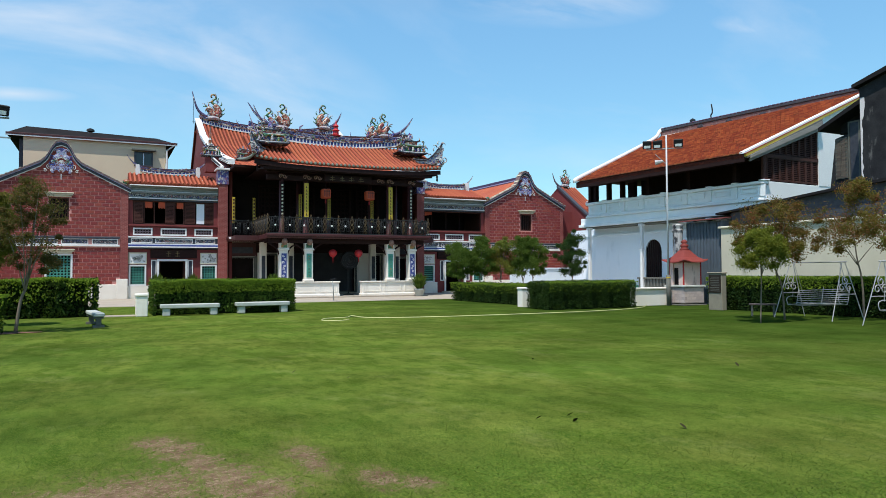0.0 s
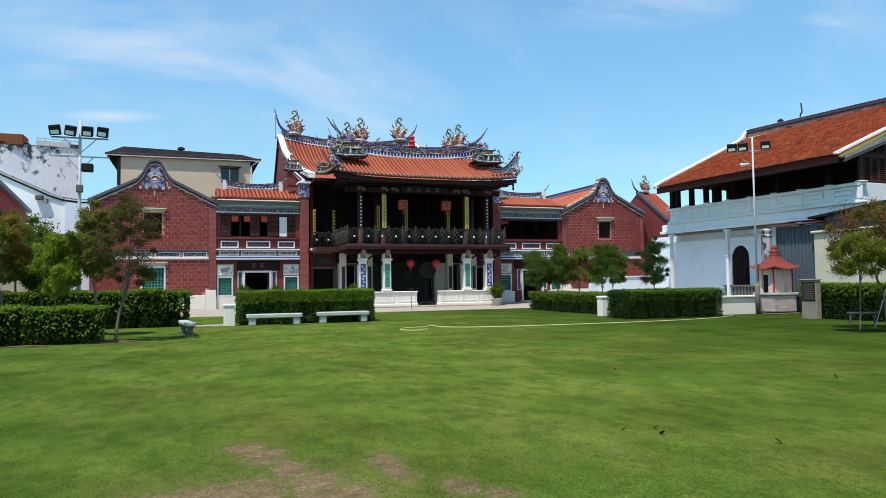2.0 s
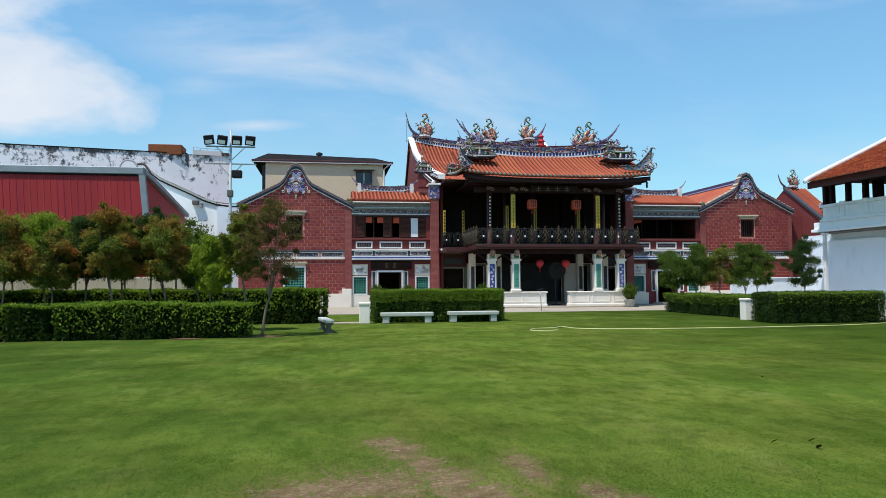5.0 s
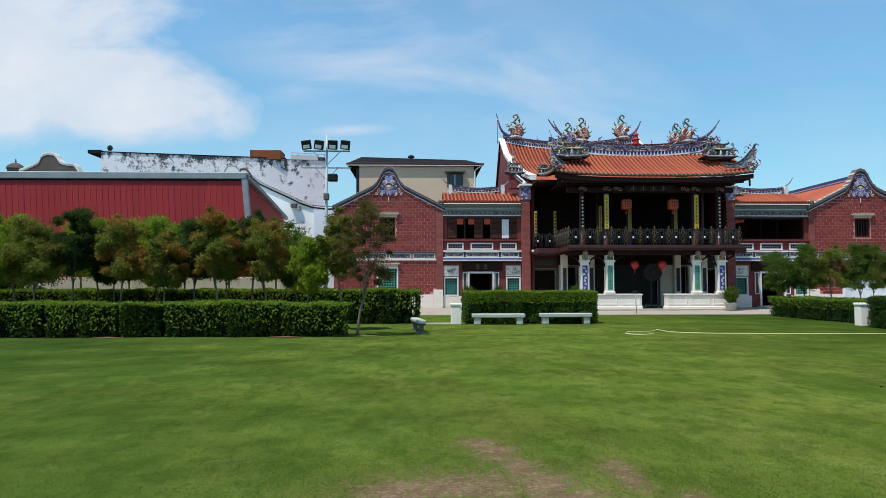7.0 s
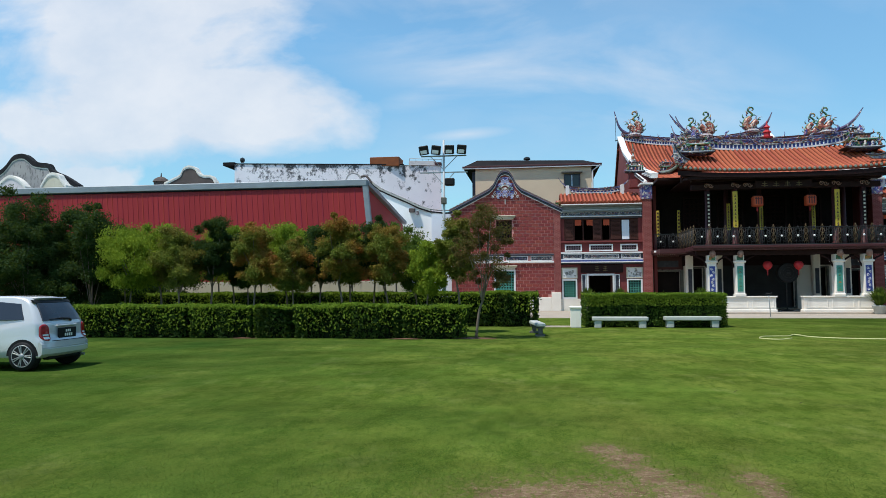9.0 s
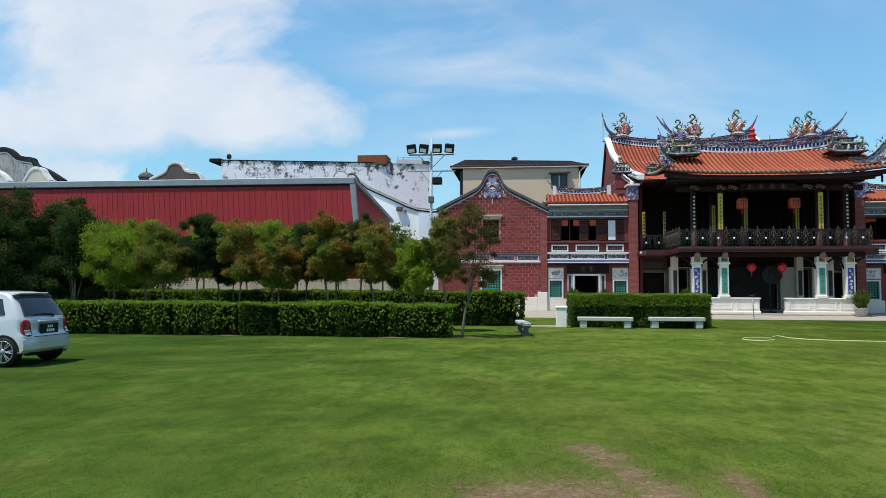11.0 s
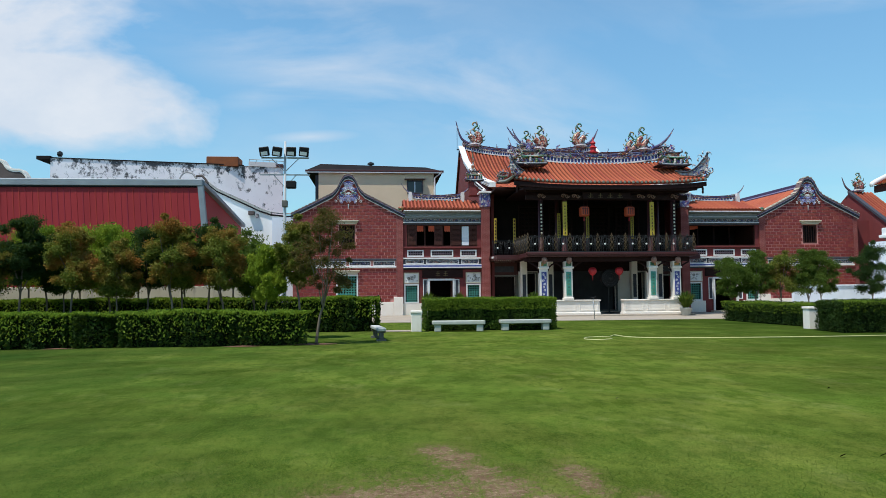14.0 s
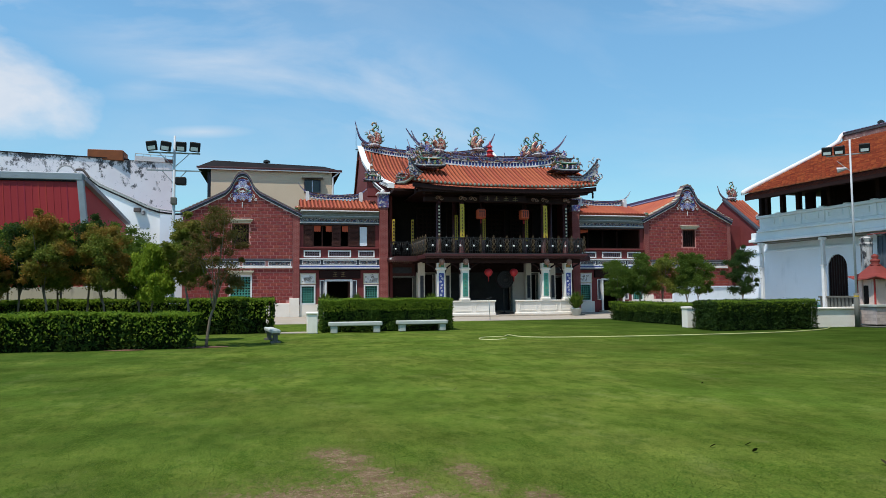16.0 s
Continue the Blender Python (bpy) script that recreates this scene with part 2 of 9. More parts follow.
M["limewash"] = mat("fresh white limewash", (0.95, 0.95, 0.94), (0.92, 0.92, 0.91), 0.7, 0.8)
M["parapet_white"] = mat("bluish white limewash", (0.93, 0.95, 0.96), (0.86, 0.90, 0.93), 1.5, 0.8, stain=((0.60, 0.64, 0.68), 0.6, 0.85))
M["shedmetal"] = mat("blue-grey shed sheet", (0.12, 0.15, 0.18), (0.085, 0.11, 0.135), 1, 0.55, 0.1, metal=0.2)
M["zinc"] = mat("grey zinc sheet", (0.33, 0.37, 0.40), (0.24, 0.27, 0.30), 1, 0.5, 0.1, metal=0.3)
M["greymetal"] = mat("grey galvanised steel", (0.36, 0.38, 0.38), (0.28, 0.30, 0.30), 4, 0.45, metal=0.5)
M["mould"] = mat("mottled white render", (0.74, 0.69, 0.69), (0.64, 0.58, 0.58), 0.4, 0.9, 0.4, 25, stain=((0.09, 0.085, 0.09), 0.60, 0.68, 2.4))
M["darkwall"] = mat("blackened old render", (0.020, 0.020, 0.023), (0.042, 0.042, 0.045), 1.6, 0.95, 0.5, 20, stain=((0.22, 0.21, 0.20), 0.60, 0.72, 0.9), spec=0.1)
M["greyroof"] = mat("dark grey roof sheet", (0.016, 0.014, 0.015), (0.024, 0.022, 0.024), 1, 0.9, spec=0.1)
M["bark"] = mat("grey-brown bark", (0.21, 0.17, 0.13), (0.13, 0.105, 0.08), 6, 0.9, 0.6, 40, stretch=(1, 1, 0.2))
M["soil"] = mat("reddish soil", (0.20, 0.095, 0.06), (0.13, 0.07, 0.045), 4, 0.95, 0.6, 25)
M["blackplastic"] = mat("black plastic", (0.012, 0.012, 0.013), (0.016, 0.016, 0.018), 5, 0.6, spec=0.2)
M["lampglass"] = mat("pale lamp glass", (0.82, 0.84, 0.84), (0.72, 0.74, 0.75), 5, 0.15, spec=0.6)
M["polepaint"] = mat("pale grey pole paint", (0.56, 0.58, 0.60), (0.46, 0.48, 0.50), 4, 0.5)
M["whitesteel"] = mat("greyish white painted steel", (0.48, 0.47, 0.48), (0.32, 0.315, 0.32), 6, 0.5)
M["hedge"] = leaf_mat("hedge leaves", (0.006, 0.020, 0.004), (0.053, 0.102, 0.014), (0.023, 0.052, 0.008), 0.22)
# lighter copy of the hedge leaves: one hedge's brightness put into colour
M["hedge_lit"] = leaf_mat("small-leaved hedge, lit tone", (0.022, 0.056, 0.008), (0.092, 0.165, 0.024), (0.060, 0.116, 0.016), 0.30)
M["hedge_deep"] = leaf_mat("deep green small-leaved hedge, lit tone", (0.010, 0.030, 0.006), (0.036, 0.074, 0.013), (0.021, 0.048, 0.009), 0.22)
M["hedge_new"] = leaf_mat("hedge new growth", (0.14, 0.24, 0.022), (0.27, 0.38, 0.040), (0.20, 0.30, 0.030), 0.45)
# near-black box colour: the shade between hedge leaves painted in
M["hedge_core"] = mat("near-black hedge core", (0.012, 0.020, 0.008), (0.018, 0.026, 0.010), 6, 0.95, spec=0.0)
M["leaf_green"] = leaf_mat("mid green leaves", (0.044, 0.092, 0.014), (0.125, 0.188, 0.032), (0.080, 0.130, 0.022), 0.4)
M["leaf_dark"] = leaf_mat("dark green leaves", (0.013, 0.036, 0.010), (0.038, 0.078, 0.020), (0.025, 0.054, 0.015), 0.3)
M["leaf_lime"] = leaf_mat("lime green leaves", (0.180, 0.270, 0.022), (0.380, 0.470, 0.044), (0.160, 0.250, 0.024), 0.45)
M["leaf_lone"] = leaf_mat("dark green leaves with red tips", (0.040, 0.060, 0.016), (0.170, 0.085, 0.036), (0.130, 0.085, 0.030), 0.35)
M["leaf_olive"] = leaf_mat("olive leaves", (0.085, 0.125, 0.020), (0.240, 0.265, 0.046), (0.250, 0.150, 0.040), 0.4)
M["leaf_red"] = leaf_mat("olive leaves with reddish tips", (0.075, 0.115, 0.018), (0.240, 0.260, 0.045), (0.460, 0.120, 0.036))
M["leaf_rust"] = leaf_mat("rust red and olive leaves", (0.090, 0.105, 0.022), (0.280, 0.070, 0.045), (0.190, 0.170, 0.032), 0.45)
M["leaf_yellow"] = leaf_mat("yellow-green leaves", (0.100, 0.125, 0.016), (0.250, 0.260, 0.034), (0.145, 0.160, 0.020), 0.4)

def shard_mat(name, colours, scale=9.0):
    """Broken-porcelain mosaic: cells in a handful of glazes."""
    m, nt, b = nodes_of(name)
    tc, vo, rp = nt.nodes.new("ShaderNodeTexCoord"), nt.nodes.new("ShaderNodeTexVoronoi"), nt.nodes.new("ShaderNodeValToRGB")
    nt.links.new(tc.outputs["Object"], vo.inputs["Vector"])
    vo.inputs["Scale"].default_value = scale
    sp = nt.nodes.new("ShaderNodeSeparateColor")
    nt.links.new(vo.outputs["Color"], sp.inputs[0])
    nt.links.new(sp.outputs[0], rp.inputs[0])
    rp.color_ramp.interpolation = "CONSTANT"
    while len(rp.color_ramp.elements) < len(colours):
        rp.color_ramp.elements.new(0.5)
    for i, c in enumerate(colours):
        rp.color_ramp.elements[i].position = i / len(colours)
        rp.color_ramp.elements[i].color = (*c, 1)
    put(nt, b.inputs["Base Color"], mixc(nt, mth(nt, "MULTIPLY", nz(nt, 3, 5), 0.35), rp.outputs[0], (0.06, 0.06, 0.06)))
    b.inputs["Roughness"].default_value = 0.35
    bp = nt.nodes.new("ShaderNodeBump")
    bp.inputs["Strength"].default_value, bp.inputs["Distance"].default_value = 0.6, 0.02
    nt.links.new(vo.outputs["Distance"], bp.inputs["Height"])
    nt.links.new(bp.outputs[0], b.inputs["Normal"])
    return m


WHITE, GREEN, RED, BLUE, OCHRE, BLACK = (0.55, 0.53, 0.50), (0.04, 0.17, 0.08), (0.30, 0.05, 0.035), (0.035, 0.045, 0.24), (0.42, 0.22, 0.05), (0.03, 0.03, 0.04)
M["mosaic"] = shard_mat("pale shard mosaic", [WHITE, BLUE, WHITE, BLACK, RED, WHITE], 9)
M["mosaic_pale"] = shard_mat("white and blue shard mosaic", [WHITE, (0.42, 0.40, 0.40), (0.08, 0.09, 0.26), WHITE, (0.40, 0.20, 0.17), (0.30, 0.31, 0.36)], 12)
M["mosaic_red"] = shard_mat("red and cream shard mosaic", [RED, (0.45, 0.16, 0.08), (0.58, 0.50, 0.40), RED, (0.10, 0.05, 0.05), (0.50, 0.34, 0.28)], 9)
M["mosaic_blue"] = shard_mat("blue shard mosaic", [BLUE, (0.26, 0.24, 0.38), WHITE, BLUE, (0.22, 0.08, 0.16), (0.12, 0.10, 0.28)], 10)
M["mosaic_green"] = shard_mat("green shard mosaic", [GREEN, (0.09, 0.25, 0.10), GREEN, OCHRE, (0.03, 0.1, 0.06)], 8)
M["mosaic_orange"] = shard_mat("orange shard mosaic", [(0.38, 0.12, 0.05), WHITE, OCHRE, (0.30, 0.07, 0.05), GREEN], 7)


def fine_brick_mat():
    """Small pressed bricks with thin pale joints, too fine to build."""
    m, nt, b = nodes_of("fine red facing brick")
    tc, mp, br = nt.nodes.new("ShaderNodeTexCoord"), nt.nodes.new("ShaderNodeMapping"), nt.nodes.new("ShaderNodeTexBrick")
    nt.links.new(tc.outputs["Object"], mp.inputs[0])
    mp.inputs["Rotation"].default_value = (radians(90), 0, 0)
    nt.links.new(mp.outputs[0], br.inputs["Vector"])
    br.inputs["Scale"].default_value, br.inputs["Brick Width"].default_value, br.inputs["Row Height"].default_value = 1.0, 0.22, 0.075
    br.inputs["Mortar Size"].default_value = 0.008
    br.inputs["Color1"].default_value, br.inputs["Color2"].default_value, br.inputs["Mortar"].default_value = (0.235, 0.045, 0.040, 1), (0.185, 0.036, 0.032, 1), (0.36, 0.15, 0.13, 1)
    col = mixc(nt, step(nt, nz(nt, 1.1, 5), 0.4, 0.8), br.outputs["Color"], (0.17, 0.034, 0.032))
    put(nt, b.inputs["Base Color"], col)
    b.inputs["Roughness"].default_value = 0.8
    return m


M["pier_brick"] = fine_brick_mat()


def mould_top_mat():
    """Old white render, black mould thick near the top edge and thinning in specks below."""
    m, nt, b = nodes_of("mould-stained white render")
    tc, sp = nt.nodes.new("ShaderNodeTexCoord"), nt.nodes.new("ShaderNodeSeparateXYZ")
    nt.links.new(tc.outputs["Object"], sp.inputs[0])
    high = step(nt, sp.outputs[2], 6.0, 11.2)
    speck = nz(nt, 1.7, 7, (1, 1, 0.8), 0.75)
    f = step(nt, mth(nt, "ADD", speck, mth(nt, "MULTIPLY", mth(nt, "POWER", high, 4.0), 0.16)), 0.575, 0.66)
    col = mixc(nt, step(nt, nz(nt, 0.5, 4), 0.3, 0.7), (0.92, 0.86, 0.88), (0.84, 0.76, 0.78))
    put(nt, b.inputs["Base Color"], mixc(nt, f, col, (0.085, 0.08, 0.085)))
    b.inputs["Roughness"].default_value = 0.9
    return m


M["mould_top"] = mould_top_mat()

# clear dark window glass
M["glass"], _nt, _b = nodes_of("window glass")
_b.inputs["Base Color"].default_value, _b.inputs["Roughness"].default_value = (0.02, 0.025, 0.03, 1), 0.06


def lawn_mat():
    """Mown grass: patches, mowing streaks, fine blades, bare earth in worn spots."""
    m, nt, b = nodes_of("mown grass")
    col = mixc(nt, step(nt, nz(nt, 0.35, 5), 0.40, 0.60), (0.070, 0.125, 0.017), (0.112, 0.152, 0.025))
    col = mixc(nt, mth(nt, "MULTIPLY", step(nt, nz(nt, 1.0, 6, (1, 0.6, 1), 0.66), 0.50, 0.64), 0.62), col, (0.170, 0.192, 0.038))
    col = mixc(nt, mth(nt, "MULTIPLY", step(nt, nz(nt, 2.2, 6, (1, 0.45, 1), 0.70), 0.50, 0.60), 0.8), col, (0.036, 0.078, 0.007))
    col = mixc(nt, mth(nt, "MULTIPLY", step(nt, nz(nt, 0.17, 4, (1, 1, 1), 0.6), 0.50, 0.66), 0.5), col, (0.112, 0.112, 0.028))
    col = mixc(nt, mth(nt, "MULTIPLY", step(nt, nz(nt, 1.5, 9, (1, 0.8, 1), 0.78), 0.53, 0.60), 0.62), col, (0.036, 0.070, 0.010))
    col = mixc(nt, mth(nt, "MULTIPLY", step(nt, nz(nt, 0.8, 9, (1.2, 0.7, 1), 0.76), 0.545, 0.64), 0.60), col, (0.185, 0.205, 0.060))
    col = mixc(nt, mth(nt, "MULTIPLY", step(nt, nz(nt, 5, 6, (1, 0.5, 1), 0.75), 0.50, 0.64), 0.75), col, (0.034, 0.076, 0.010))
    col = mixc(nt, mth(nt, "MULTIPLY", step(nt, nz(nt, 22, 5, (1, 0.4, 1), 0.72), 0.50, 0.62), 0.34), col, (0.036, 0.074, 0.007))
    fine = nz(nt, 60, 5, (1, 0.5, 1), 0.75)
    col = mixc(nt, mth(nt, "MULTIPLY", step(nt, fine, 0.42, 0.64), 0.55), col, (0.190, 0.222, 0.040))
    # grass tone darkens towards the left end and towards the right end
    lawn_at = nt.nodes.new("ShaderNodeSeparateXYZ")
    nt.links.new(nt.nodes.new("ShaderNodeTexCoord").outputs["Object"], lawn_at.inputs[0])
    left_dark = mth(nt, "ADD", step(nt, lawn_at.outputs[0], 3.0, -9.0), mth(nt, "MULTIPLY", mth(nt, "SUBTRACT", nz(nt, 0.45, 5), 0.5), 1.5))
    col = mixc(nt, mth(nt, "MULTIPLY", left_dark, 0.74, True), col, (0.028, 0.064, 0.012))
    right_dark = mth(nt, "ADD", step(nt, lawn_at.outputs[0], 5.0, 17.0), mth(nt, "MULTIPLY", mth(nt, "SUBTRACT", nz(nt, 0.4, 5), 0.5), 1.2))
    col = mixc(nt, mth(nt, "MULTIPLY", right_dark, 0.93, True), col, (0.036, 0.064, 0.010))
    # broad drifts of lighter and darker growth
    drift = nt.nodes.new("ShaderNodeHueSaturation")
    nt.links.new(mth(nt, "ADD", mth(nt, "MULTIPLY", mth(nt, "SUBTRACT", nz(nt, 0.55, 9, (0.8, 0.9, 1), 0.72), 0.5), 1.7), 0.97), drift.inputs["Value"])
    nt.links.new(col, drift.inputs["Color"])
    col = drift.outputs[0]
    tc = nt.nodes.new("ShaderNodeTexCoord")

    def spot(x, y, rx, ry, edge):
        mp = nt.nodes.new("ShaderNodeMapping")
        nt.links.new(tc.outputs["Object"], mp.inputs[0])
        mp.inputs["Location"].default_value, mp.inputs["Scale"].default_value = (-x / rx, -y / ry, 0), (1 / rx, 1 / ry, 1)
        ln = nt.nodes.new("ShaderNodeVectorMath")
        ln.operation = "LENGTH"
        nt.links.new(mp.outputs[0], ln.inputs[0])
        d = mth(nt, "ADD", ln.outputs["Value"], mth(nt, "MULTIPLY", mth(nt, "SUBTRACT", nz(nt, edge, 6, (1, 1, 1), 0.7), 0.52), 2.6))
        d = mth(nt, "ADD", d, mth(nt, "MULTIPLY", mth(nt, "SUBTRACT", nz(nt, 15, 5, (1, 0.7, 1), 0.8), 0.50), 3.4))
        d = mth(nt, "ADD", d, mth(nt, "MULTIPLY", mth(nt, "SUBTRACT", nz(nt, 48, 4, (1, 0.6, 1), 0.8), 0.50), 2.2))
        return mth(nt, "SUBTRACT", 1.0, step(nt, d, 0.55, 1.35), True), mth(nt, "SUBTRACT", 1.0, step(nt, d, 0.9, 2.5), True)

    bare, dry = spot(0.30, 5.70, 0.50, 0.36, 2.6)
    for x, y, rx, ry in ((-0.1, 5.55, 0.4, 0.3), (0.55, 7.15, 0.15, 0.22), (0.70, 6.80, 0.15, 0.30), (0.84, 6.25, 0.16, 0.34), (0.98, 5.75, 0.22, 0.36), (1.12, 5.35, 0.25, 0.30), (1.66, 6.0, 0.12, 0.36), (2.0, 5.2, 0.12, 0.22), (2.2, 5.0, 0.10, 0.16)):
        core, rim = spot(x, y, rx, ry, 3.1)
        bare, dry = mth(nt, "MAXIMUM", bare, core), mth(nt, "MAXIMUM", dry, rim)
    earth = mixc(nt, step(nt, nz(nt, 5, 6), 0.35, 0.65), (0.132, 0.078, 0.050), (0.235, 0.155, 0.100))
    earth = mixc(nt, mth(nt, "MULTIPLY", step(nt, nz(nt, 34, 6, (0.5, 1, 1), 0.8), 0.54, 0.62), 0.75), earth, (0.400, 0.310, 0.190))
    earth = mixc(nt, mth(nt, "MULTIPLY", step(nt, nz(nt, 46, 5, (1, 0.7, 1), 0.8), 0.55, 0.62), 0.7), earth, (0.075, 0.050, 0.026))
    col = mixc(nt, mth(nt, "MULTIPLY", dry, mth(nt, "ADD", mth(nt, "MULTIPLY", step(nt, nz(nt, 20, 5, (1, 0.5, 1), 0.8), 0.45, 0.60), 0.6), 0.15)), col, (0.165, 0.135, 0.052))
    tuft = mth(nt, "SUBTRACT", 1.0, step(nt, nz(nt, 28, 5, (1, 0.5, 1), 0.8), 0.50, 0.60), True)
    col = mixc(nt, mth(nt, "MULTIPLY", bare, mth(nt, "ADD", mth(nt, "MULTIPLY", tuft, 0.74), 0.22)), col, earth)
    put(nt, b.inputs["Base Color"], col)
    b.inputs["Roughness"].default_value, b.inputs["Specular IOR Level"].default_value = 1.0, 0.0
    bp = nt.nodes.new("ShaderNodeBump")
    bp.inputs["Strength"].default_value, bp.inputs["Distance"].default_value = 0.6, 0.03
    nt.links.new(fine, bp.inputs["Height"])
    nt.links.new(bp.outputs[0], b.inputs["Normal"])
    return m


M["lawn"] = lawn_mat()


# ---------- mesh helpers ----------
ORIGIN = {}


def thing(name, label, category, loc=(0, 0, 0), group="", kind=""):
    ob = new(name)
    ob.empty_display_size = 0.2
    ob.location = loc
    ORIGIN[ob] = Vector(loc)
    return tagged(ob, label, category, group, kind)


def root(ob):
    while ob.parent:
        ob = ob.parent
    return ob


def part(name, bm, material, parent, label="", smooth=False):
    """bm, in the place's own metres, as one mesh under a thing or a part."""
    o = ORIGIN.get(root(parent), Vector())
    if o.length:
        bm.transform(Matrix.Translation(-o))
    me = bpy.data.meshes.new(name)
    bm.normal_update()
    bm.to_mesh(me)
    bm.free()
    if smooth:
        me.shade_smooth()
    me.materials.append(material)
    ob = new(name, me)
    if name.endswith("scrollwork"):
        tagged(ob, kind="stuff")
    ob.parent = parent
    if label:
        ob["label"] = label
    if name.split("_")[-1] in ("scrolls", "bars", "slats", "figures", "fronds", "teeth", "curls", "fins"):
        ob["kind"] = "stuff"
    return ob


def solo(name, bm, material, label, category, group="", kind="", smooth=False):
    """bm as one mesh that is a thing of its own."""
    me = bpy.data.meshes.new(name)
    bm.normal_update()
    bm.to_mesh(me)
    bm.free()
    if smooth:
        me.shade_smooth()
    me.materials.append(material)
    return tagged(new(name, me), label, category, group, kind)


def piece(name, me, parent, loc, turn=0.0):
    """An object of its own on shared mesh data, under a part; loc in the place's metres."""
    ob = new(name, me)
    ob.parent = parent
    ob.location = Vector(loc) - ORIGIN.get(root(parent), Vector())
    ob.rotation_euler = (0, 0, turn)
    return ob


def mesh_of(name, bm, material, smooth=False):
    me = bpy.data.meshes.new(name)
    bm.normal_update()
    bm.to_mesh(me)
    bm.free()
    if smooth:
        me.shade_smooth()
    me.materials.append(material)
    return me


def box(x0, x1, y0, y1, z0, z1, bm=None, bevel=0.0):
    bm = bm or bmesh.new()
    x0, x1, y0, y1, z0, z1 = min(x0, x1), max(x0, x1), min(y0, y1), max(y0, y1), min(z0, z1), max(z0, z1)
    v = [bm.verts.new((x, y, z)) for z in (z0, z1) for x, y in ((x0, y0), (x1, y0), (x1, y1), (x0, y1))]
    fs = [bm.faces.new([v[i] for i in f]) for f in ((3, 2, 1, 0), (4, 5, 6, 7), (0, 1, 5, 4), (1, 2, 6, 5), (2, 3, 7, 6), (3, 0, 4, 7))]
    if bevel:
        es = {e for f in fs for e in f.edges}
        bmesh.ops.bevel(bm, geom=list(es), offset=bevel, segments=1, affect="EDGES")
    return bm


def prism(pts, lo, hi, axis="y", bm=None):
    """A flat outline (pairs) pushed along an axis. axis y: pairs are x, z; axis x: pairs are y, z; axis z: pairs are x, y."""
    bm = bm or bmesh.new()

    def at(p, d):
        return (p[0], d, p[1]) if axis == "y" else (d, p[0], p[1]) if axis == "x" else (p[0], p[1], d)
    a = [bm.verts.new(at(p, lo)) for p in pts]
    b = [bm.verts.new(at(p, hi)) for p in pts]
    n = len(pts)
    bm.faces.new(a)
    bm.faces.new(b[::-1])
    for i in range(n):
        bm.faces.new((a[i], b[i], b[(i + 1) % n], a[(i + 1) % n]))
    bmesh.ops.recalc_face_normals(bm, faces=bm.faces[:])
    return bm


def tube(pts, radii, sides=8, bm=None, flat=1.0):
    """A round bar along points, with a radius at each."""
    bm = bm or bmesh.new()
    pts = [Vector(p) for p in pts]
    if isinstance(radii, (int, float)):
        radii = [radii] * len(pts)
    rings = []
    side = None
    for i, p in enumerate(pts):
        d = (pts[min(i + 1, len(pts) - 1)] - pts[max(i - 1, 0)]).normalized()
        if side is None:
            side = d.orthogonal().normalized()
        side = (side - d * side.dot(d)).normalized()
        up = d.cross(side)
        rings.append([bm.verts.new(p + (side * math.cos(a) + up * math.sin(a) * flat) * radii[i]) for a in (2 * math.pi * k / sides for k in range(sides))])
    for r0, r1 in zip(rings, rings[1:]):
        for k in range(sides):
            bm.faces.new((r0[k], r0[(k + 1) % sides], r1[(k + 1) % sides], r1[k]))
    bm.faces.new(rings[0][::-1])
    bm.faces.new(rings[-1])
    return bm


def lathe(profile, cx=0.0, cy=0.0, sides=12, bm=None, turn=0.0):
    """A turned shape: (radius, height) pairs about an upright axis."""
    bm = bm or bmesh.new()
    rings = [[bm.verts.new((cx + r * math.cos(turn + 2 * math.pi * k / sides), cy + r * math.sin(turn + 2 * math.pi * k / sides), z)) for k in range(sides)] for r, z in profile]
    for r0, r1 in zip(rings, rings[1:]):
        for k in range(sides):
            bm.faces.new((r0[k], r0[(k + 1) % sides], r1[(k + 1) % sides], r1[k]))
    bm.faces.new(rings[0][::-1])
    bm.faces.new(rings[-1])
    return bm


def smooth_line(pts, n):
    """A soft curve through points."""
    pts = [Vector(p) for p in pts]
    out = []
    for i in range(len(pts) - 1):
        p0, p1, p2, p3 = pts[max(i - 1, 0)], pts[i], pts[i + 1], pts[min(i + 2, len(pts) - 1)]
        for k in range(n):
            t = k / n
            out.append(0.5 * ((2 * p1) + (p2 - p0) * t + (2 * p0 - 5 * p1 + 4 * p2 - p3) * t * t + (3 * p1 - p0 - 3 * p2 + p3) * t ** 3))
    return out + [pts[-1]]


# ---------- ground ----------
def ground():
    bm = bmesh.new()
    xs = [-900, -200, -60] + list(range(-30, 41, 2)) + [60, 200, 900]
    ys = [-900, -200, -40] + list(range(-20, 45, 2)) + [60, 200, 900]
    grid = {}
    for i, x in enumerate(xs):
        for j, y in enumerate(ys):
            near = -25 < x < 40 and 3 < y < 34
            grid[i, j] = bm.verts.new((x, y, noise.noise((x * 0.11, y * 0.11, 3.0)) * 0.03 if near else 0.0))
    for i in range(len(xs) - 1):
        for j in range(len(ys) - 1):
            bm.faces.new((grid[i, j], grid[i + 1, j], grid[i + 1, j + 1], grid[i, j + 1]))
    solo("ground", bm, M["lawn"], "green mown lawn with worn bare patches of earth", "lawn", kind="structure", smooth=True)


ground()
solo("pavement", box(-6, 34, 35.9, 46.0, -0.3, 0.035, bevel=0.02), M["paving"], "pale stone forecourt in front of the temple", "pavement", kind="structure")

AX, YF = 13.62, 46.1      # axis of the temple, face of its wings


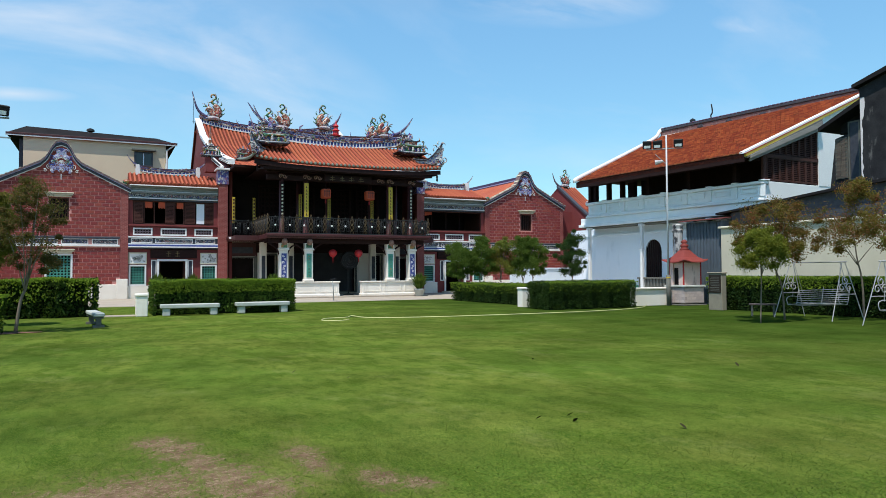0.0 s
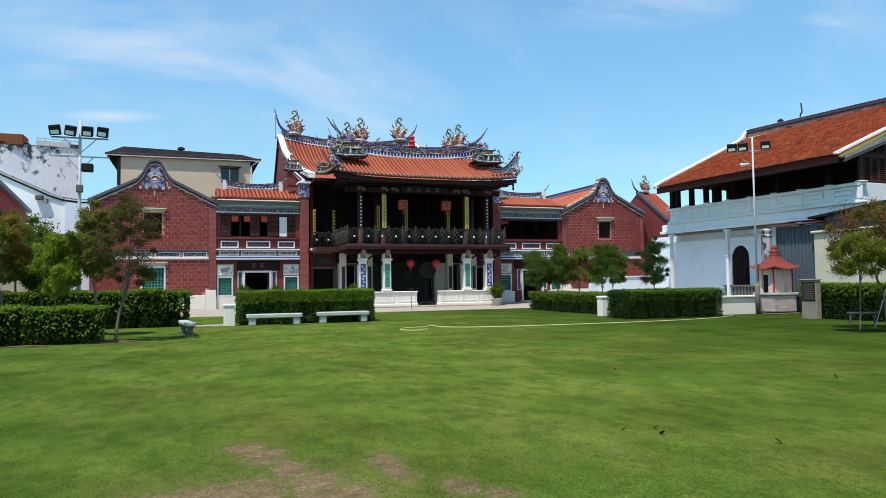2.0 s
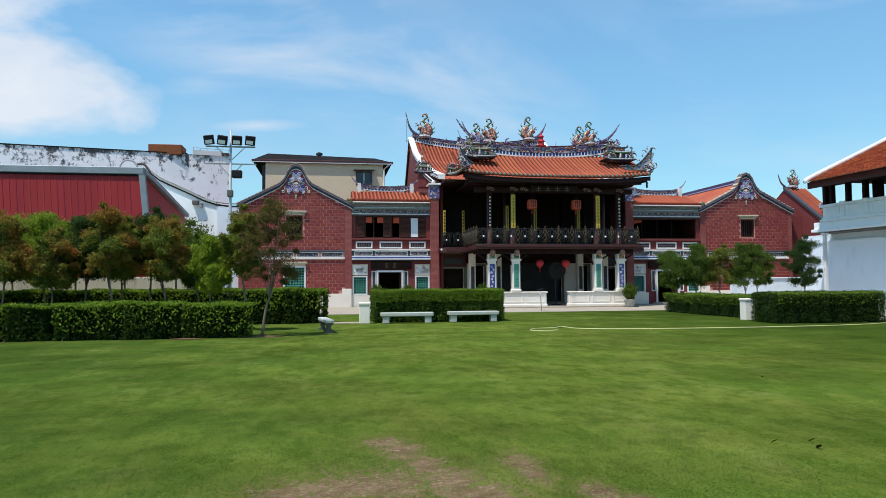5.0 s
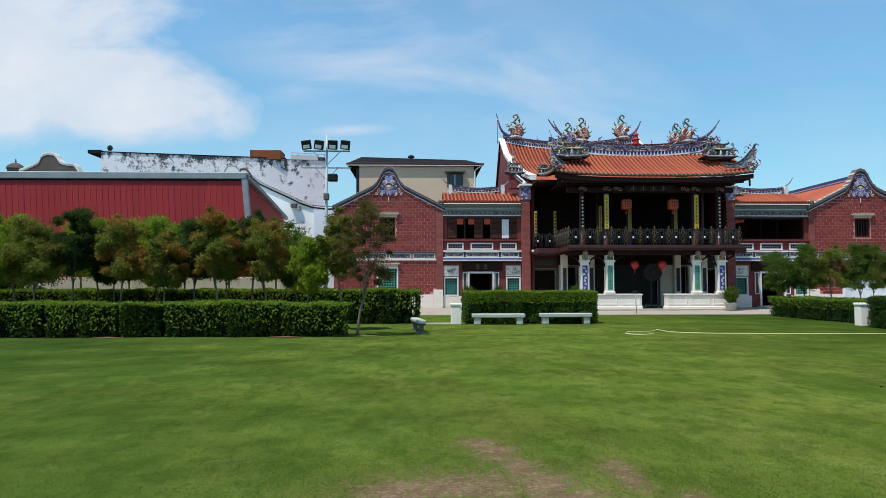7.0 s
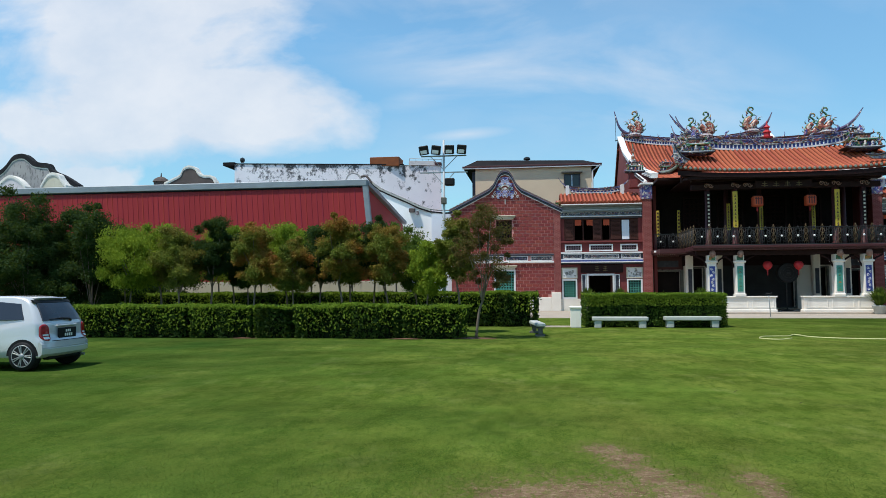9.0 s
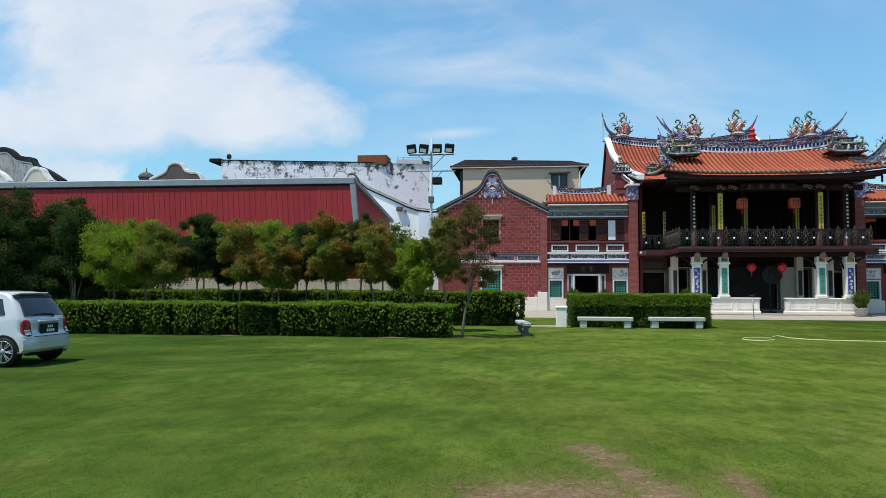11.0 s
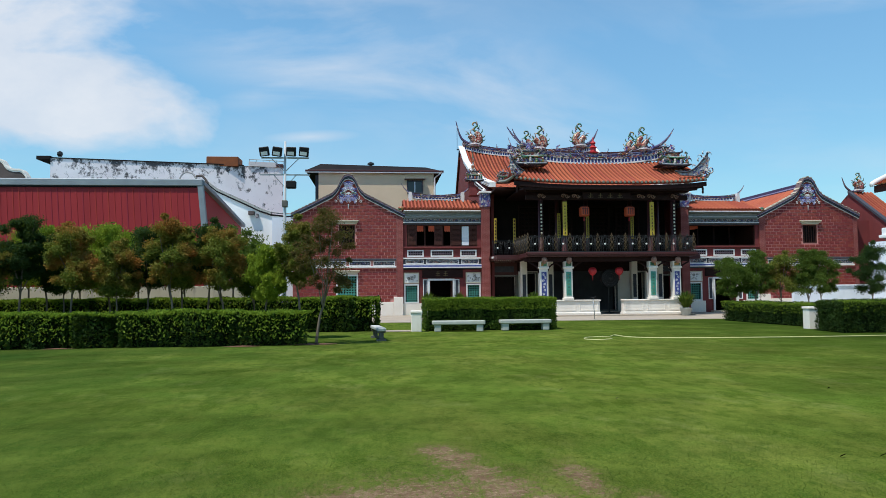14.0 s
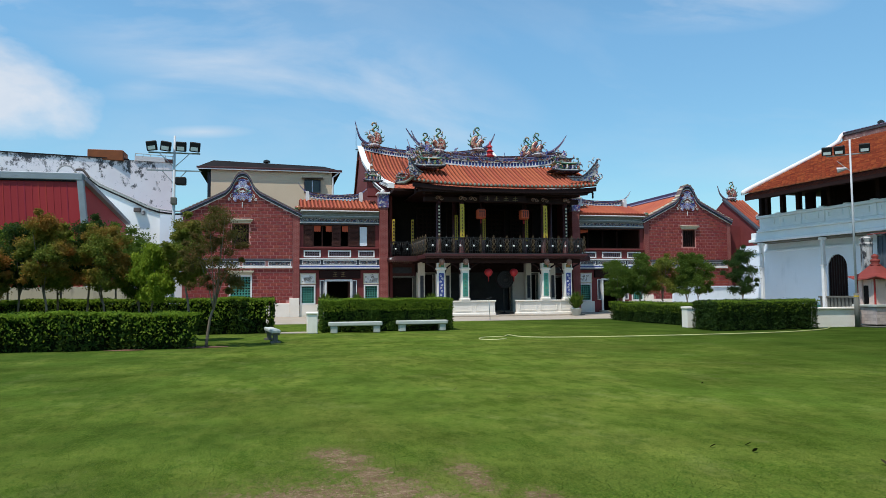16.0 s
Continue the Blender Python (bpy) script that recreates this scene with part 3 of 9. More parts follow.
# ---------- temple: pieces that return ----------
def frame_rect(x0, x1, y0, y1, z0, z1, w, bm=None):
    """A rectangular frame of bars."""
    bm = bm or bmesh.new()
    x0, x1 = min(x0, x1), max(x0, x1)
    box(x0, x1, y0, y1, z0, z0 + w, bm)
    box(x0, x1, y0, y1, z1 - w, z1, bm)
    box(x0, x0 + w, y0, y1, z0 + w, z1 - w, bm)
    box(x1 - w, x1, y0, y1, z0 + w, z1 - w, bm)
    return bm


def lattice(x0, x1, y, z0, z1, step_, r=0.018, bm=None):
    """A pierced screen: rings and crossing bars in a field."""
    bm = bm or bmesh.new()
    x0, x1 = min(x0, x1), max(x0, x1)
    nx, nz_ = max(1, round((x1 - x0) / step_)), max(1, round((z1 - z0) / step_))
    dx, dz = (x1 - x0) / nx, (z1 - z0) / nz_
    for i in range(nx):
        for k in range(nz_):
            cx, cz = x0 + dx * (i + 0.5), z0 + dz * (k + 0.5)
            ring = [(cx + math.cos(a) * dx * 0.46, y, cz + math.sin(a) * dz * 0.46) for a in (2 * math.pi * q / 8 for q in range(9))]
            tube(ring, r, 4, bm)
    for i in range(1, nx):
        box(x0 + dx * i - r, x0 + dx * i + r, y - r, y + r, z0, z1, bm)
    for k in range(1, nz_):
        box(x0, x1, y - r, y + r, z0 + dz * k - r, z0 + dz * k + r, bm)
    return bm


def scroll(cx, y, cz, size, turns=1.2, flip=1, r=0.05, bm=None, start=0.0):
    """A curling tendril in the plane of a wall."""
    pts = []
    for i in range(13):
        t = i / 12
        a = start + flip * turns * 2 * math.pi * t
        rad = size * (1 - 0.8 * t)
        pts.append((cx + rad * math.cos(a), y, cz + rad * math.sin(a)))
    return tube(pts, [r * (1 - 0.5 * i / 12) for i in range(13)], 5, bm)


def tendril(p, ang, ln, r, bm, curl=1.0, y=0.0):
    """A short tapered leaf or flame that bends as it goes, in the plane of the ridge."""
    pts, q, a = [], Vector(p), ang
    for i in range(5):
        pts.append(q.copy())
        q = q + Vector((math.cos(a), y, math.sin(a))) * ln / 4
        a += curl * 0.55
    return tube(pts, [r * f for f in (0.8, 1.0, 0.8, 0.5, 0.15)], 5, bm)


def beast(x, y, z, h, flip, parent, tail=M["mosaic_green"]):
    """Roof ornament in plain swirling shapes: a slim arched body, a green spiny back, fins and a curled tail."""
    s = flip

    def P(u, w, d=0.0):
        return (x + s * u * h, y + d, z + w * h)
    body = smooth_line([P(-0.24, 0.44, -0.05), P(-0.10, 0.30), P(0.02, 0.14), P(0.18, 0.12), P(0.25, 0.28), P(0.17, 0.46), P(0.04, 0.58)], 4)
    n = len(body)
    part("ornament_body", tube(body, [0.150 * h * (0.5 + 0.65 * math.sin(math.pi * (0.15 + 0.75 * i / (n - 1)))) for i in range(n)], 8), M["mosaic_red"], parent, "red and cream shard-mosaic roof ornament", True)
    back = smooth_line([P(-0.06, 0.06, -0.02), P(0.18, 0.02, -0.02), P(0.33, 0.22, -0.02), P(0.26, 0.48, -0.02), P(0.08, 0.64, 0.0)], 4)
    n = len(back)
    part("ornament_back", tube(back, [0.075 * h * (0.55 + 0.6 * math.sin(math.pi * i / (n - 1))) for i in range(n)], 7), tail, parent, "", True)
    part("ornament_base", lathe([(0.30 * h, z - 0.14 * h), (0.36 * h, z - 0.06 * h), (0.30 * h, z), (0.16 * h, z + 0.06 * h)], x, y, 8), M["mosaic_pale"], parent)
    crest = smooth_line([P(0.08, 0.60), P(-0.04, 0.70), P(0.04, 0.82), P(0.14, 0.90), P(0.10, 1.02), P(-0.03, 1.04), P(-0.08, 0.95), P(-0.02, 0.91)], 4)
    n = len(crest)
    part("ornament_tail", tube(crest, [0.055 * h * (1 - 0.5 * i / n) for i in range(n)], 6), tail, parent, "green shard-mosaic curled tail", True)
    rnd = random.Random(int(x * 31 + y))
    for mt, spots in ((tail, ((-0.24, 0.46, 150), (-0.22, 0.38, 200), (-0.04, 0.68, 160), (0.14, 0.76, 30), (0.32, 0.56, 40), (0.38, 0.34, 10), (0.36, 0.18, -10))),
                      (M["mosaic_pale"], ((-0.28, 0.50, 120), (-0.20, 0.52, 70), (-0.14, 0.22, 215), (0.10, 0.92, 60), (0.02, 0.34, 170))),
                      (M["mosaic_blue"], ((-0.12, 0.10, 160), (0.30, 0.06, 20), (0.20, 0.66, 70)))):
        bm = bmesh.new()
        for u, w, a in spots:
            ang = radians(a) if s > 0 else math.pi - radians(a)
            tendril(P(u, w, -0.04), ang, (0.17 + 0.07 * rnd.random()) * h, 0.032 * h, bm, s * 0.8)
        part("ornament_scrollwork", bm, mt, parent, "", True)


def horn(base, tip, parent, bow=0.25, r=0.09, name="ridge_horn"):
    """Swallow-tail ridge end that sweeps up to a point."""
    base, tip = Vector(base), Vector(tip)
    mid = base.lerp(tip, 0.5) + Vector(((tip.x - base.x) * bow * 0.5, 0, -bow * 0.35 * abs(tip.z - base.z)))
    pts = smooth_line([base, mid, tip], 6)
    n = len(pts)
    part(name, tube(pts, [r * 0.78 * (1 - 0.8 * i / (n - 1)) for i in range(n)], 6), M["horn"], parent, "dark slender swallow-tail ridge end", True)


def strand(line, r, parent, name="ridge_horn"):
    """Swallow-tail ridge end as a dark blade with a pale mosaic belly, running out of the ridge to a fine point."""
    pts = smooth_line(line, 6)
    n = len(pts)
    part(name, tube(pts, [r * (1 - 0.86 * (i / (n - 1)) ** 1.3) for i in range(n)], 6), M["horn_blue"], parent, "dark violet-blue swallow-tail ridge end with a pale edge", True)
    low = [p + Vector((0, -0.03, -r * 0.9 * (1 - 0.8 * i / (n - 1)))) for i, p in enumerate(pts)]
    part("horn_edge", tube(low[: n - 2], [r * 0.55 * (1 - 0.8 * i / (n - 1)) for i in range(n - 2)], 5), M["mosaic_pale"], parent, "", True)


def upturned(x, y, z, w, d, t, parent, material, name="tier_roof"):
    """A little curved roof slab with lifted ends."""
    k = 8
    us = [-1 + 2 * i / k for i in range(k + 1)]
    part(name, prism([(x + u * w, z + 0.55 * t * abs(u) ** 3 * 2) for u in us] + [(x + u * w * 0.86, z + t + 0.5 * t * abs(u) ** 3 * 2) for u in us[::-1]], y - d, y + d, "y"), material, parent)


def cluster(x, y, z, w, h, parent, seed, label="", name="ornament_cluster"):
    """Crowded shard-mosaic pavilion: slabs with lifted ends, a row of small upright shapes, leaves and flames between."""
    rnd = random.Random(seed)
    d = w * 0.26
    part(name, box(x - w * 0.34, x + w * 0.34, y - d * 0.7, y + d * 0.7, z, z + h * 0.40), M["mosaic_blue"], parent, label)
    upturned(x, y - 0.02, z + h * 0.02, w * 0.56, d * 1.2, h * 0.05, parent, M["slate"])
    upturned(x, y - 0.02, z + h * 0.085, w * 0.54, d * 1.15, h * 0.035, parent, M["white_trim"])
    n = 5
    for i in range(n):
        u = x + w * (-0.40 + 0.80 * i / (n - 1))
        hh = h * (0.24 + 0.08 * rnd.random())
        z0 = z + h * 0.13
        part("ornament_shape", lathe([(0.06 * w, z0), (0.055 * w, z0 + hh * 0.35), (0.035 * w, z0 + hh * 0.6), (0.042 * w, z0 + hh * 0.8), (0.012, z0 + hh)], u, y - d * 1.0, 6), M[("mosaic_red", "mosaic_pale", "mosaic_green", "mosaic_orange", "mosaic_pale")[(i + seed) % 5]], parent, "", True)
    upturned(x, y, z + h * 0.44, w * 0.46, d * 1.05, h * 0.05, parent, M["mosaic_green"])
    upturned(x, y, z + h * 0.50, w * 0.40, d * 0.95, h * 0.03, parent, M["white_trim"])
    part("tier_body", box(x - w * 0.2, x + w * 0.2, y - d * 0.6, y + d * 0.6, z + h * 0.54, z + h * 0.72), M["mosaic_red"], parent)
    upturned(x, y, z + h * 0.73, w * 0.32, d * 0.8, h * 0.05, parent, M["slate"])
    part("finial", lathe([(0.10 * w, z + h * 0.78), (0.12 * w, z + h * 0.84), (0.05 * w, z + h * 0.88), (0.07 * w, z + h * 0.94), (0.012, z + h * 1.05)], x, y, 6), M["mosaic_pale"], parent)
    for mt, nn in (("mosaic_pale", 9), ("mosaic_blue", 7), ("mosaic_green", 7), ("mosaic_orange", 5)):
        bm = bmesh.new()
        for k in range(nn):
            sg = rnd.choice((-1, 1))
            t = rnd.random()
            u = sg * w * (0.18 + (0.44 - 0.26 * t) * rnd.random())
            ang = math.pi / 2 - sg * (0.3 + 0.9 * rnd.random())
            tendril((x + u, y - d * (0.6 + 0.7 * rnd.random()), z + h * (0.1 + 0.72 * t)), ang, h * (0.14 + 0.12 * rnd.random()), 0.020 + 0.016 * h, bm, sg * rnd.choice((-1.2, 0.9)))
        part("ornament_scrollwork", bm, M[mt], parent, "", True)


def ridge(x0, x1, y, z_mid, z_end, height, parent, thick=0.3):
    """Sagging ornamental ridge: blue band, white lips, pierced lattice line, scrolls."""
    n = 24
    prof = [(x0 + (x1 - x0) * i / n, z_mid + (z_end - z_mid) * abs(2 * i / n - 1) ** 2.2) for i in range(n + 1)]

    def strip(a, b, d, material, name, label=""):
        part(name, prism([(x, z + a) for x, z in prof] + [(x, z + b) for x, z in prof[::-1]], y - d, y + d, "y"), material, parent, label)
    strip(0.0, height * 0.12, thick * 0.5, M["white_trim"], "ridge_base")
    strip(height * 0.12, height * 0.42, thick * 0.34, M["cobalt"], "ridge_band", "blue lattice band on the ridge")
    strip(height * 0.42, height * 0.50, thick * 0.5, M["mosaic"], "ridge_lip")
    strip(height * 0.50, height * 0.60, thick * 0.40, M["mosaic_red"], "ridge_band", "red and cream mosaic line on the ridge")
    strip(height * 0.60, height * 0.80, thick * 0.34, M["mosaic_blue"], "ridge_band", "purple and blue mosaic band on the ridge")
    strip(height * 0.80, height * 0.87, thick * 0.42, M["lilac"], "ridge_lip")
    strip(height * 0.87, height, thick * 0.45, M["maroon"], "ridge_cap")
    rnd = random.Random(int(abs(x0) * 100) + int(y))
    for mt, nn, rr in (("mosaic_pale", 3.0, 0.030), ("mosaic_orange", 1.1, 0.036), ("mosaic_blue", 2.0, 0.036), ("mosaic_green", 0.9, 0.034)):
        bm = bmesh.new()
        for i in range(int(abs(x1 - x0) * nn)):
            x = x0 + (x1 - x0) * rnd.random()
            zc = z_mid + (z_end - z_mid) * abs(2 * (x - x0) / (x1 - x0) - 1) ** 2.2
            out = 1 if x > (x0 + x1) / 2 else -1
            tendril((x, y - thick * 0.5, zc + height * (0.40 + 0.55 * rnd.random())), math.pi / 2 - out * rnd.uniform(0.5, 1.5), height * rnd.uniform(0.35, 0.65), rr, bm, out * rnd.uniform(-1, 1.2))
        part("ridge_scrollwork", bm, M[mt], parent, "", True)
    bm = bmesh.new()
    for i in range(int(abs(x1 - x0) / 0.22)):
        x = x0 + (x1 - x0) * (i + 0.5) / int(abs(x1 - x0) / 0.22)
        zc = z_mid + (z_end - z_mid) * abs(2 * (x - x0) / (x1 - x0) - 1) ** 2.2
        box(x - 0.035, x + 0.035, y - thick * 0.42, y - thick * 0.35, zc + height * 0.15, zc + height * 0.39, bm)
    part("lattice_work", bm, M["white_trim"], parent)


def tile_roof(x0, x1, prof, parent, lift=None, pitch=0.27, r=0.085, eave=True, thick=0.12, mname="roof_tile"):
    """Curved clay roof on a slope prof of (y, z): a bed of pans, half-round rows proud of it, glazed eave discs."""
    lift = lift or (lambda x: 0.0)
    x0, x1 = min(x0, x1), max(x0, x1)
    n = max(2, round((x1 - x0) / pitch))
    bm = bmesh.new()
    top, bot = {}, {}
    for i in range(n + 1):
        x = x0 + (x1 - x0) * i / n
        for j, (y, z) in enumerate(prof):
            top[i, j] = bm.verts.new((x, y, z + lift(x)))
            bot[i, j] = bm.verts.new((x, y, z + lift(x) - thick))
    m = len(prof)
    for i in range(n):
        for j in range(m - 1):
            bm.faces.new((top[i, j], top[i + 1, j], top[i + 1, j + 1], top[i, j + 1]))
            bm.faces.new((bot[i, j], bot[i, j + 1], bot[i + 1, j + 1], bot[i + 1, j]))
        bm.faces.new((top[i, 0], bot[i, 0], bot[i + 1, 0], top[i + 1, 0]))
        bm.faces.new((top[i, m - 1], top[i + 1, m - 1], bot[i + 1, m - 1], bot[i, m - 1]))
    for j in range(m - 1):
        bm.faces.new((top[0, j], top[0, j + 1], bot[0, j + 1], bot[0, j]))
        bm.faces.new((top[n, j], bot[n, j], bot[n, j + 1], top[n, j + 1]))
    bed = part("roof_bed", bm, M["tile_pan"], parent, "clay pan tiles darkened for the shade between rows")
    # one row of half-round tiles, each lapping the next
    line = smooth_line([(0, y, z) for y, z in prof], 4)
    cum = [0.0]
    for a, b in zip(line, line[1:]):
        cum.append(cum[-1] + (b - a).length)
    bm = bmesh.new()
    rings = []
    k = max(2, int(cum[-1] / 0.3))
    for q in range(k):
        for e, rr in ((0.0, 1.0), (0.97, 0.84)):
            s = cum[-1] * (q + e) / k
            i = min(max(0, next(i for i in range(len(cum)) if cum[i] >= s - 1e-9)), len(line) - 1)
            i = max(1, i)
            t = (s - cum[i - 1]) / (cum[i] - cum[i - 1])
            p, d = line[i - 1].lerp(line[i], t), (line[i] - line[i - 1]).normalized()
            up = Vector((1, 0, 0)).cross(d)
            rings.append([bm.verts.new(p + Vector((math.cos(a), 0, 0)) * r * rr + up * math.sin(a) * r * rr * 1.15) for a in (math.pi * c / 5 for c in range(6))])
    for r0, r1 in zip(rings, rings[1:]):
        for c in range(5):
            bm.faces.new((r0[c], r0[c + 1], r1[c + 1], r1[c]))
    bm.faces.new(rings[0])
    row = mesh_of(mname, bm, M["tile"], True)
    disc = mesh_of("eave_tile", lathe([(r * 0.85, 0), (r * 0.95, 0.03), (r * 0.6, 0.05)], sides=8), M["green_glaze"])
    for me_v in disc.vertices:
        me_v.co = Vector((me_v.co.x, -me_v.co.z, me_v.co.y))
    for i in range(n):
        x = x0 + (x1 - x0) * (i + 0.5) / n
        piece("roof_tile", row, bed, (x, 0, lift(x) + 0.005))
        if eave:
            piece("eave_tile", disc, bed, (x, prof[0][0], prof[0][1] + lift(x) + 0.01))
    return bed


def wall_with_holes(x0, x1, y0, y1, z0, top, holes):
    """A wall between x0 and x1 whose top is a function of x, with rectangular openings (x0, x1, z0, z1)."""
    bm = bmesh.new()
    x0, x1 = min(x0, x1), max(x0, x1)
    cuts = sorted({x0, x1, *[h[0] for h in holes], *[h[1] for h in holes]})
    for a, b in zip(cuts, cuts[1:]):
        zs = sorted((h[2], h[3]) for h in holes if h[0] <= a + 1e-6 and h[1] >= b - 1e-6)
        lo = z0
        for h0, h1 in zs:
            box(a, b, y0, y1, lo, h0, bm)
            lo = h1
        n = max(1, int((b - a) / 0.25))
        xs = [a + (b - a) * i / n for i in range(n + 1)]
        prism([(x, lo) for x in xs] + [(x, top(x)) for x in xs[::-1]], y0, y1, "y", bm)
    return bm


GABLE = [(0, 9.22), (0.30, 9.12), (0.52, 8.75), (0.72, 8.30), (1.05, 7.97), (1.5, 7.74), (2.4, 7.28), (3.6, 6.68), (4.2, 6.42)]


def gable_top(d):
    d = abs(d)
    for (a, za), (b, zb) in zip(GABLE, GABLE[1:]):
        if d <= b:
            return za + (zb - za) * (d - a) / (b - a)
    return GABLE[-1][1]


BRICK = {}


def brick_mesh(w, h, d):
    k = (round(w, 3), round(h, 3))
    if k not in BRICK:
        bm = bmesh.new()
        v = [bm.verts.new((x, y, z)) for y, i in ((0, 0), (-d, 0.012)) for x, z in ((i, i), (w - i, i), (w - i, h - i), (i, h - i))]
        for f in ((4, 5, 6, 7), (0, 1, 5, 4), (1, 2, 6, 5), (2, 3, 7, 6), (3, 0, 4, 7)):
            bm.faces.new([v[i] for i in f])
        BRICK[k] = mesh_of("brick", bm, M["brick"])
    return BRICK[k]


def sill_lintel(x0, x1, y, z, parent, name="lintel"):
    bm = box(x0, x1, y - 0.22, y, z, z + 0.07, bevel=0.015)
    box(min(x0, x1) + 0.06, max(x0, x1) - 0.06, y - 0.15, y, z - 0.09, z - 0.004, bm, 0.012)
    box(min(x0, x1) + 0.14, max(x0, x1) - 0.14, y - 0.09, y, z - 0.19, z - 0.094, bm, 0.012)
    return part(name, bm, M["cream"], parent)


def gable_house(s, label):
    def X(u):
        return AX + s * u
    c, ua, ub = 15.75, 12.2, 19.3
    ob = thing("brick_gable_house", label, "house", (X(c), YF, 0), "gabled side houses")

    def top(x):
        return gable_top(x - X(c)) - 0.12
    win = sorted((X(c + 0.62), X(c - 0.42)))
    low = sorted((X(c + 0.70), X(c - 0.55)))
    up = (win[0], win[1], 4.66, 5.95)
    lo = (low[0], low[1], 1.25, 2.62)
    wall = part("wall", wall_with_holes(X(ua + 0.42), X(ub - 0.3), YF, YF + 0.35, 0.0, top, [up, lo]), M["joint"], ob, "dark red brick wall with pale joints")
    for u0, u1 in ((ua, ua + 0.42), (ub - 0.3, ub)):
        part("corner_pier", wall_with_holes(X(u0), X(u1), YF - 0.04, YF + 0.35, 1.22, lambda x: top(x) - 0.02, []), M["pier_brick"], ob)
    part("plinth", box(X(ua - 0.0), X(ua + 0.62), YF - 0.07, YF + 0.3, 0, 1.22, bevel=0.015), M["white"], ob, "white plastered corner plinth")
    part("plinth", box(X(ua + 0.624), X(ub), YF - 0.05, YF + 0.3, 0, 0.9, bevel=0.015), M["white"], ob)
    # bricks
    bw, bh, gap = 0.362, 0.182, 0.036
    xa, xb = sorted((X(ua + 0.44), X(ub - 0.32)))
    spots = []
    row = 0
    z = 0.92 if s > 0 else 0.92
    while z < 9.0:
        x = xa - (bw + gap) * (0.5 if row % 2 else 0.0)
        while x < xb:
            runs = [(max(x, xa), min(x + bw, xb))]
            for h in (up, lo):
                if z + bh > h[2] - 0.03 and z < h[3] + 0.10:
                    runs = [r for a0, a1 in runs for r in ((a0, min(a1, h[0] - 0.05)), (max(a0, h[1] + 0.05), a1))]
            for x_0, x_1 in runs:
                mid = (x_0 + x_1) / 2
                ok = x_1 - x_0 > 0.08 and z + bh < min(top(x_0), top(x_1)) + 0.06
                ok = ok and not (3.12 < z + bh and z < 3.70)
                if abs(mid - X(c)) < 0.8 and z + bh > 7.5 or (abs(mid - X(ua)) < 0.7 and z < 1.23):
                    ok = False
                if ok:
                    spots.append((x_0, z, x_1 - x_0))
            x += bw + gap
        z += bh + gap
        row += 1
    spots.sort(key=lambda p: (p[0] - X(c - 1.0)) ** 2 + (p[1] - 4.0) ** 2)
    for x, z, w in spots[:300]:
        piece("brick", brick_mesh(w, bh, 0.028), wall, (x, YF, z))
    bm = bmesh.new()
    for x, z, w in spots[300:]:
        box(x, x + w, YF - 0.028, YF - 0.001, z, z + bh, bm)
    tagged(part("brick_field", bm, M["brick_far"], wall), kind="stuff")
    # verge: stacked bands along the curved top
    n = 56
    us = [-3.68 + 7.36 * i / n for i in range(n + 1)]

    def strip(a, b, d, material, name, lbl=""):
        part(name, prism([(X(c) + u, gable_top(u) + a) for u in us] + [(X(c) + u, gable_top(u) + b) for u in us[::-1]], YF - d, YF + 0.4, "y"), material, ob, lbl)
    strip(-0.30, -0.245, 0.08, M["white_trim"], "verge_line", "white line under the verge")
    strip(-0.241, -0.10, 0.12, M["slate"], "verge_band", "dark blue-grey gable verge band")
    strip(-0.096, -0.062, 0.17, M["lilac"], "verge_line")
    strip(-0.058, 0.05, 0.20, M["verge_cap"], "verge_cap", "weathered reddish brown capping")
    dash = mesh_of("verge_tile", box(-0.06, 0.06, -0.215, 0.4, 0.0, 0.035), M["cream"])
    for k in range(33):
        u = -3.6 + 7.2 * k / 32
        t = piece("verge_tile", dash, ob, (X(c) + u, YF, gable_top(u) + 0.05))
        t.rotation_euler = (0, -math.atan((gable_top(u + 0.05) - gable_top(u - 0.05)) / 0.1), 0)
    # medallion of curling plasterwork under the peak
    bm = prism([(X(c) - 0.3, 8.9), (X(c) - 0.45, 8.5), (X(c) - 0.62, 8.1), (X(c) - 1.05, 7.75), (X(c) - 1.0, 7.5), (X(c) - 0.5, 7.45), (X(c), 7.2), (X(c) + 0.5, 7.45), (X(c) + 1.0, 7.5), (X(c) + 1.05, 7.75), (X(c) + 0.62, 8.1), (X(c) + 0.45, 8.5), (X(c) + 0.3, 8.9)], YF - 0.05, YF + 0.1, "y")
    part("medallion", bm, M["brick_far"], ob, "blue and white plaster medallion under the gable peak")
    rnd = random.Random(7)
    for mt, nn, rr in (("white_trim", 16, 0.022), ("lilac", 13, 0.030), ("cobalt", 7, 0.030), ("teal", 3, 0.024), ("mosaic_red", 5, 0.026)):
        bm = bmesh.new()
        for k in range(nn):
            zz_ = 7.4 + 1.45 * rnd.random()
            wide = 0.95 if zz_ < 7.8 else 0.55 if zz_ < 8.3 else 0.25
            u = rnd.random() * wide
            sz = 0.07 + 0.10 * rnd.random()
            for d in (-1, 1):
                scroll(X(c) + d * u, YF - 0.08, zz_, sz, 1.3, d, rr, bm, k if d > 0 else math.pi - k)
        part("medallion_scrollwork", bm, M[mt], ob, "", True)
    bm = lathe([(0.02, 0), (0.10, 0.01), (0.11, 0.04), (0.05, 0.05), (0.02, 0.06)], 0, 0, 12)
    bm.transform(Matrix.Translation((X(c), YF - 0.06, 7.78)) @ Matrix.Rotation(radians(90), 4, "X"))
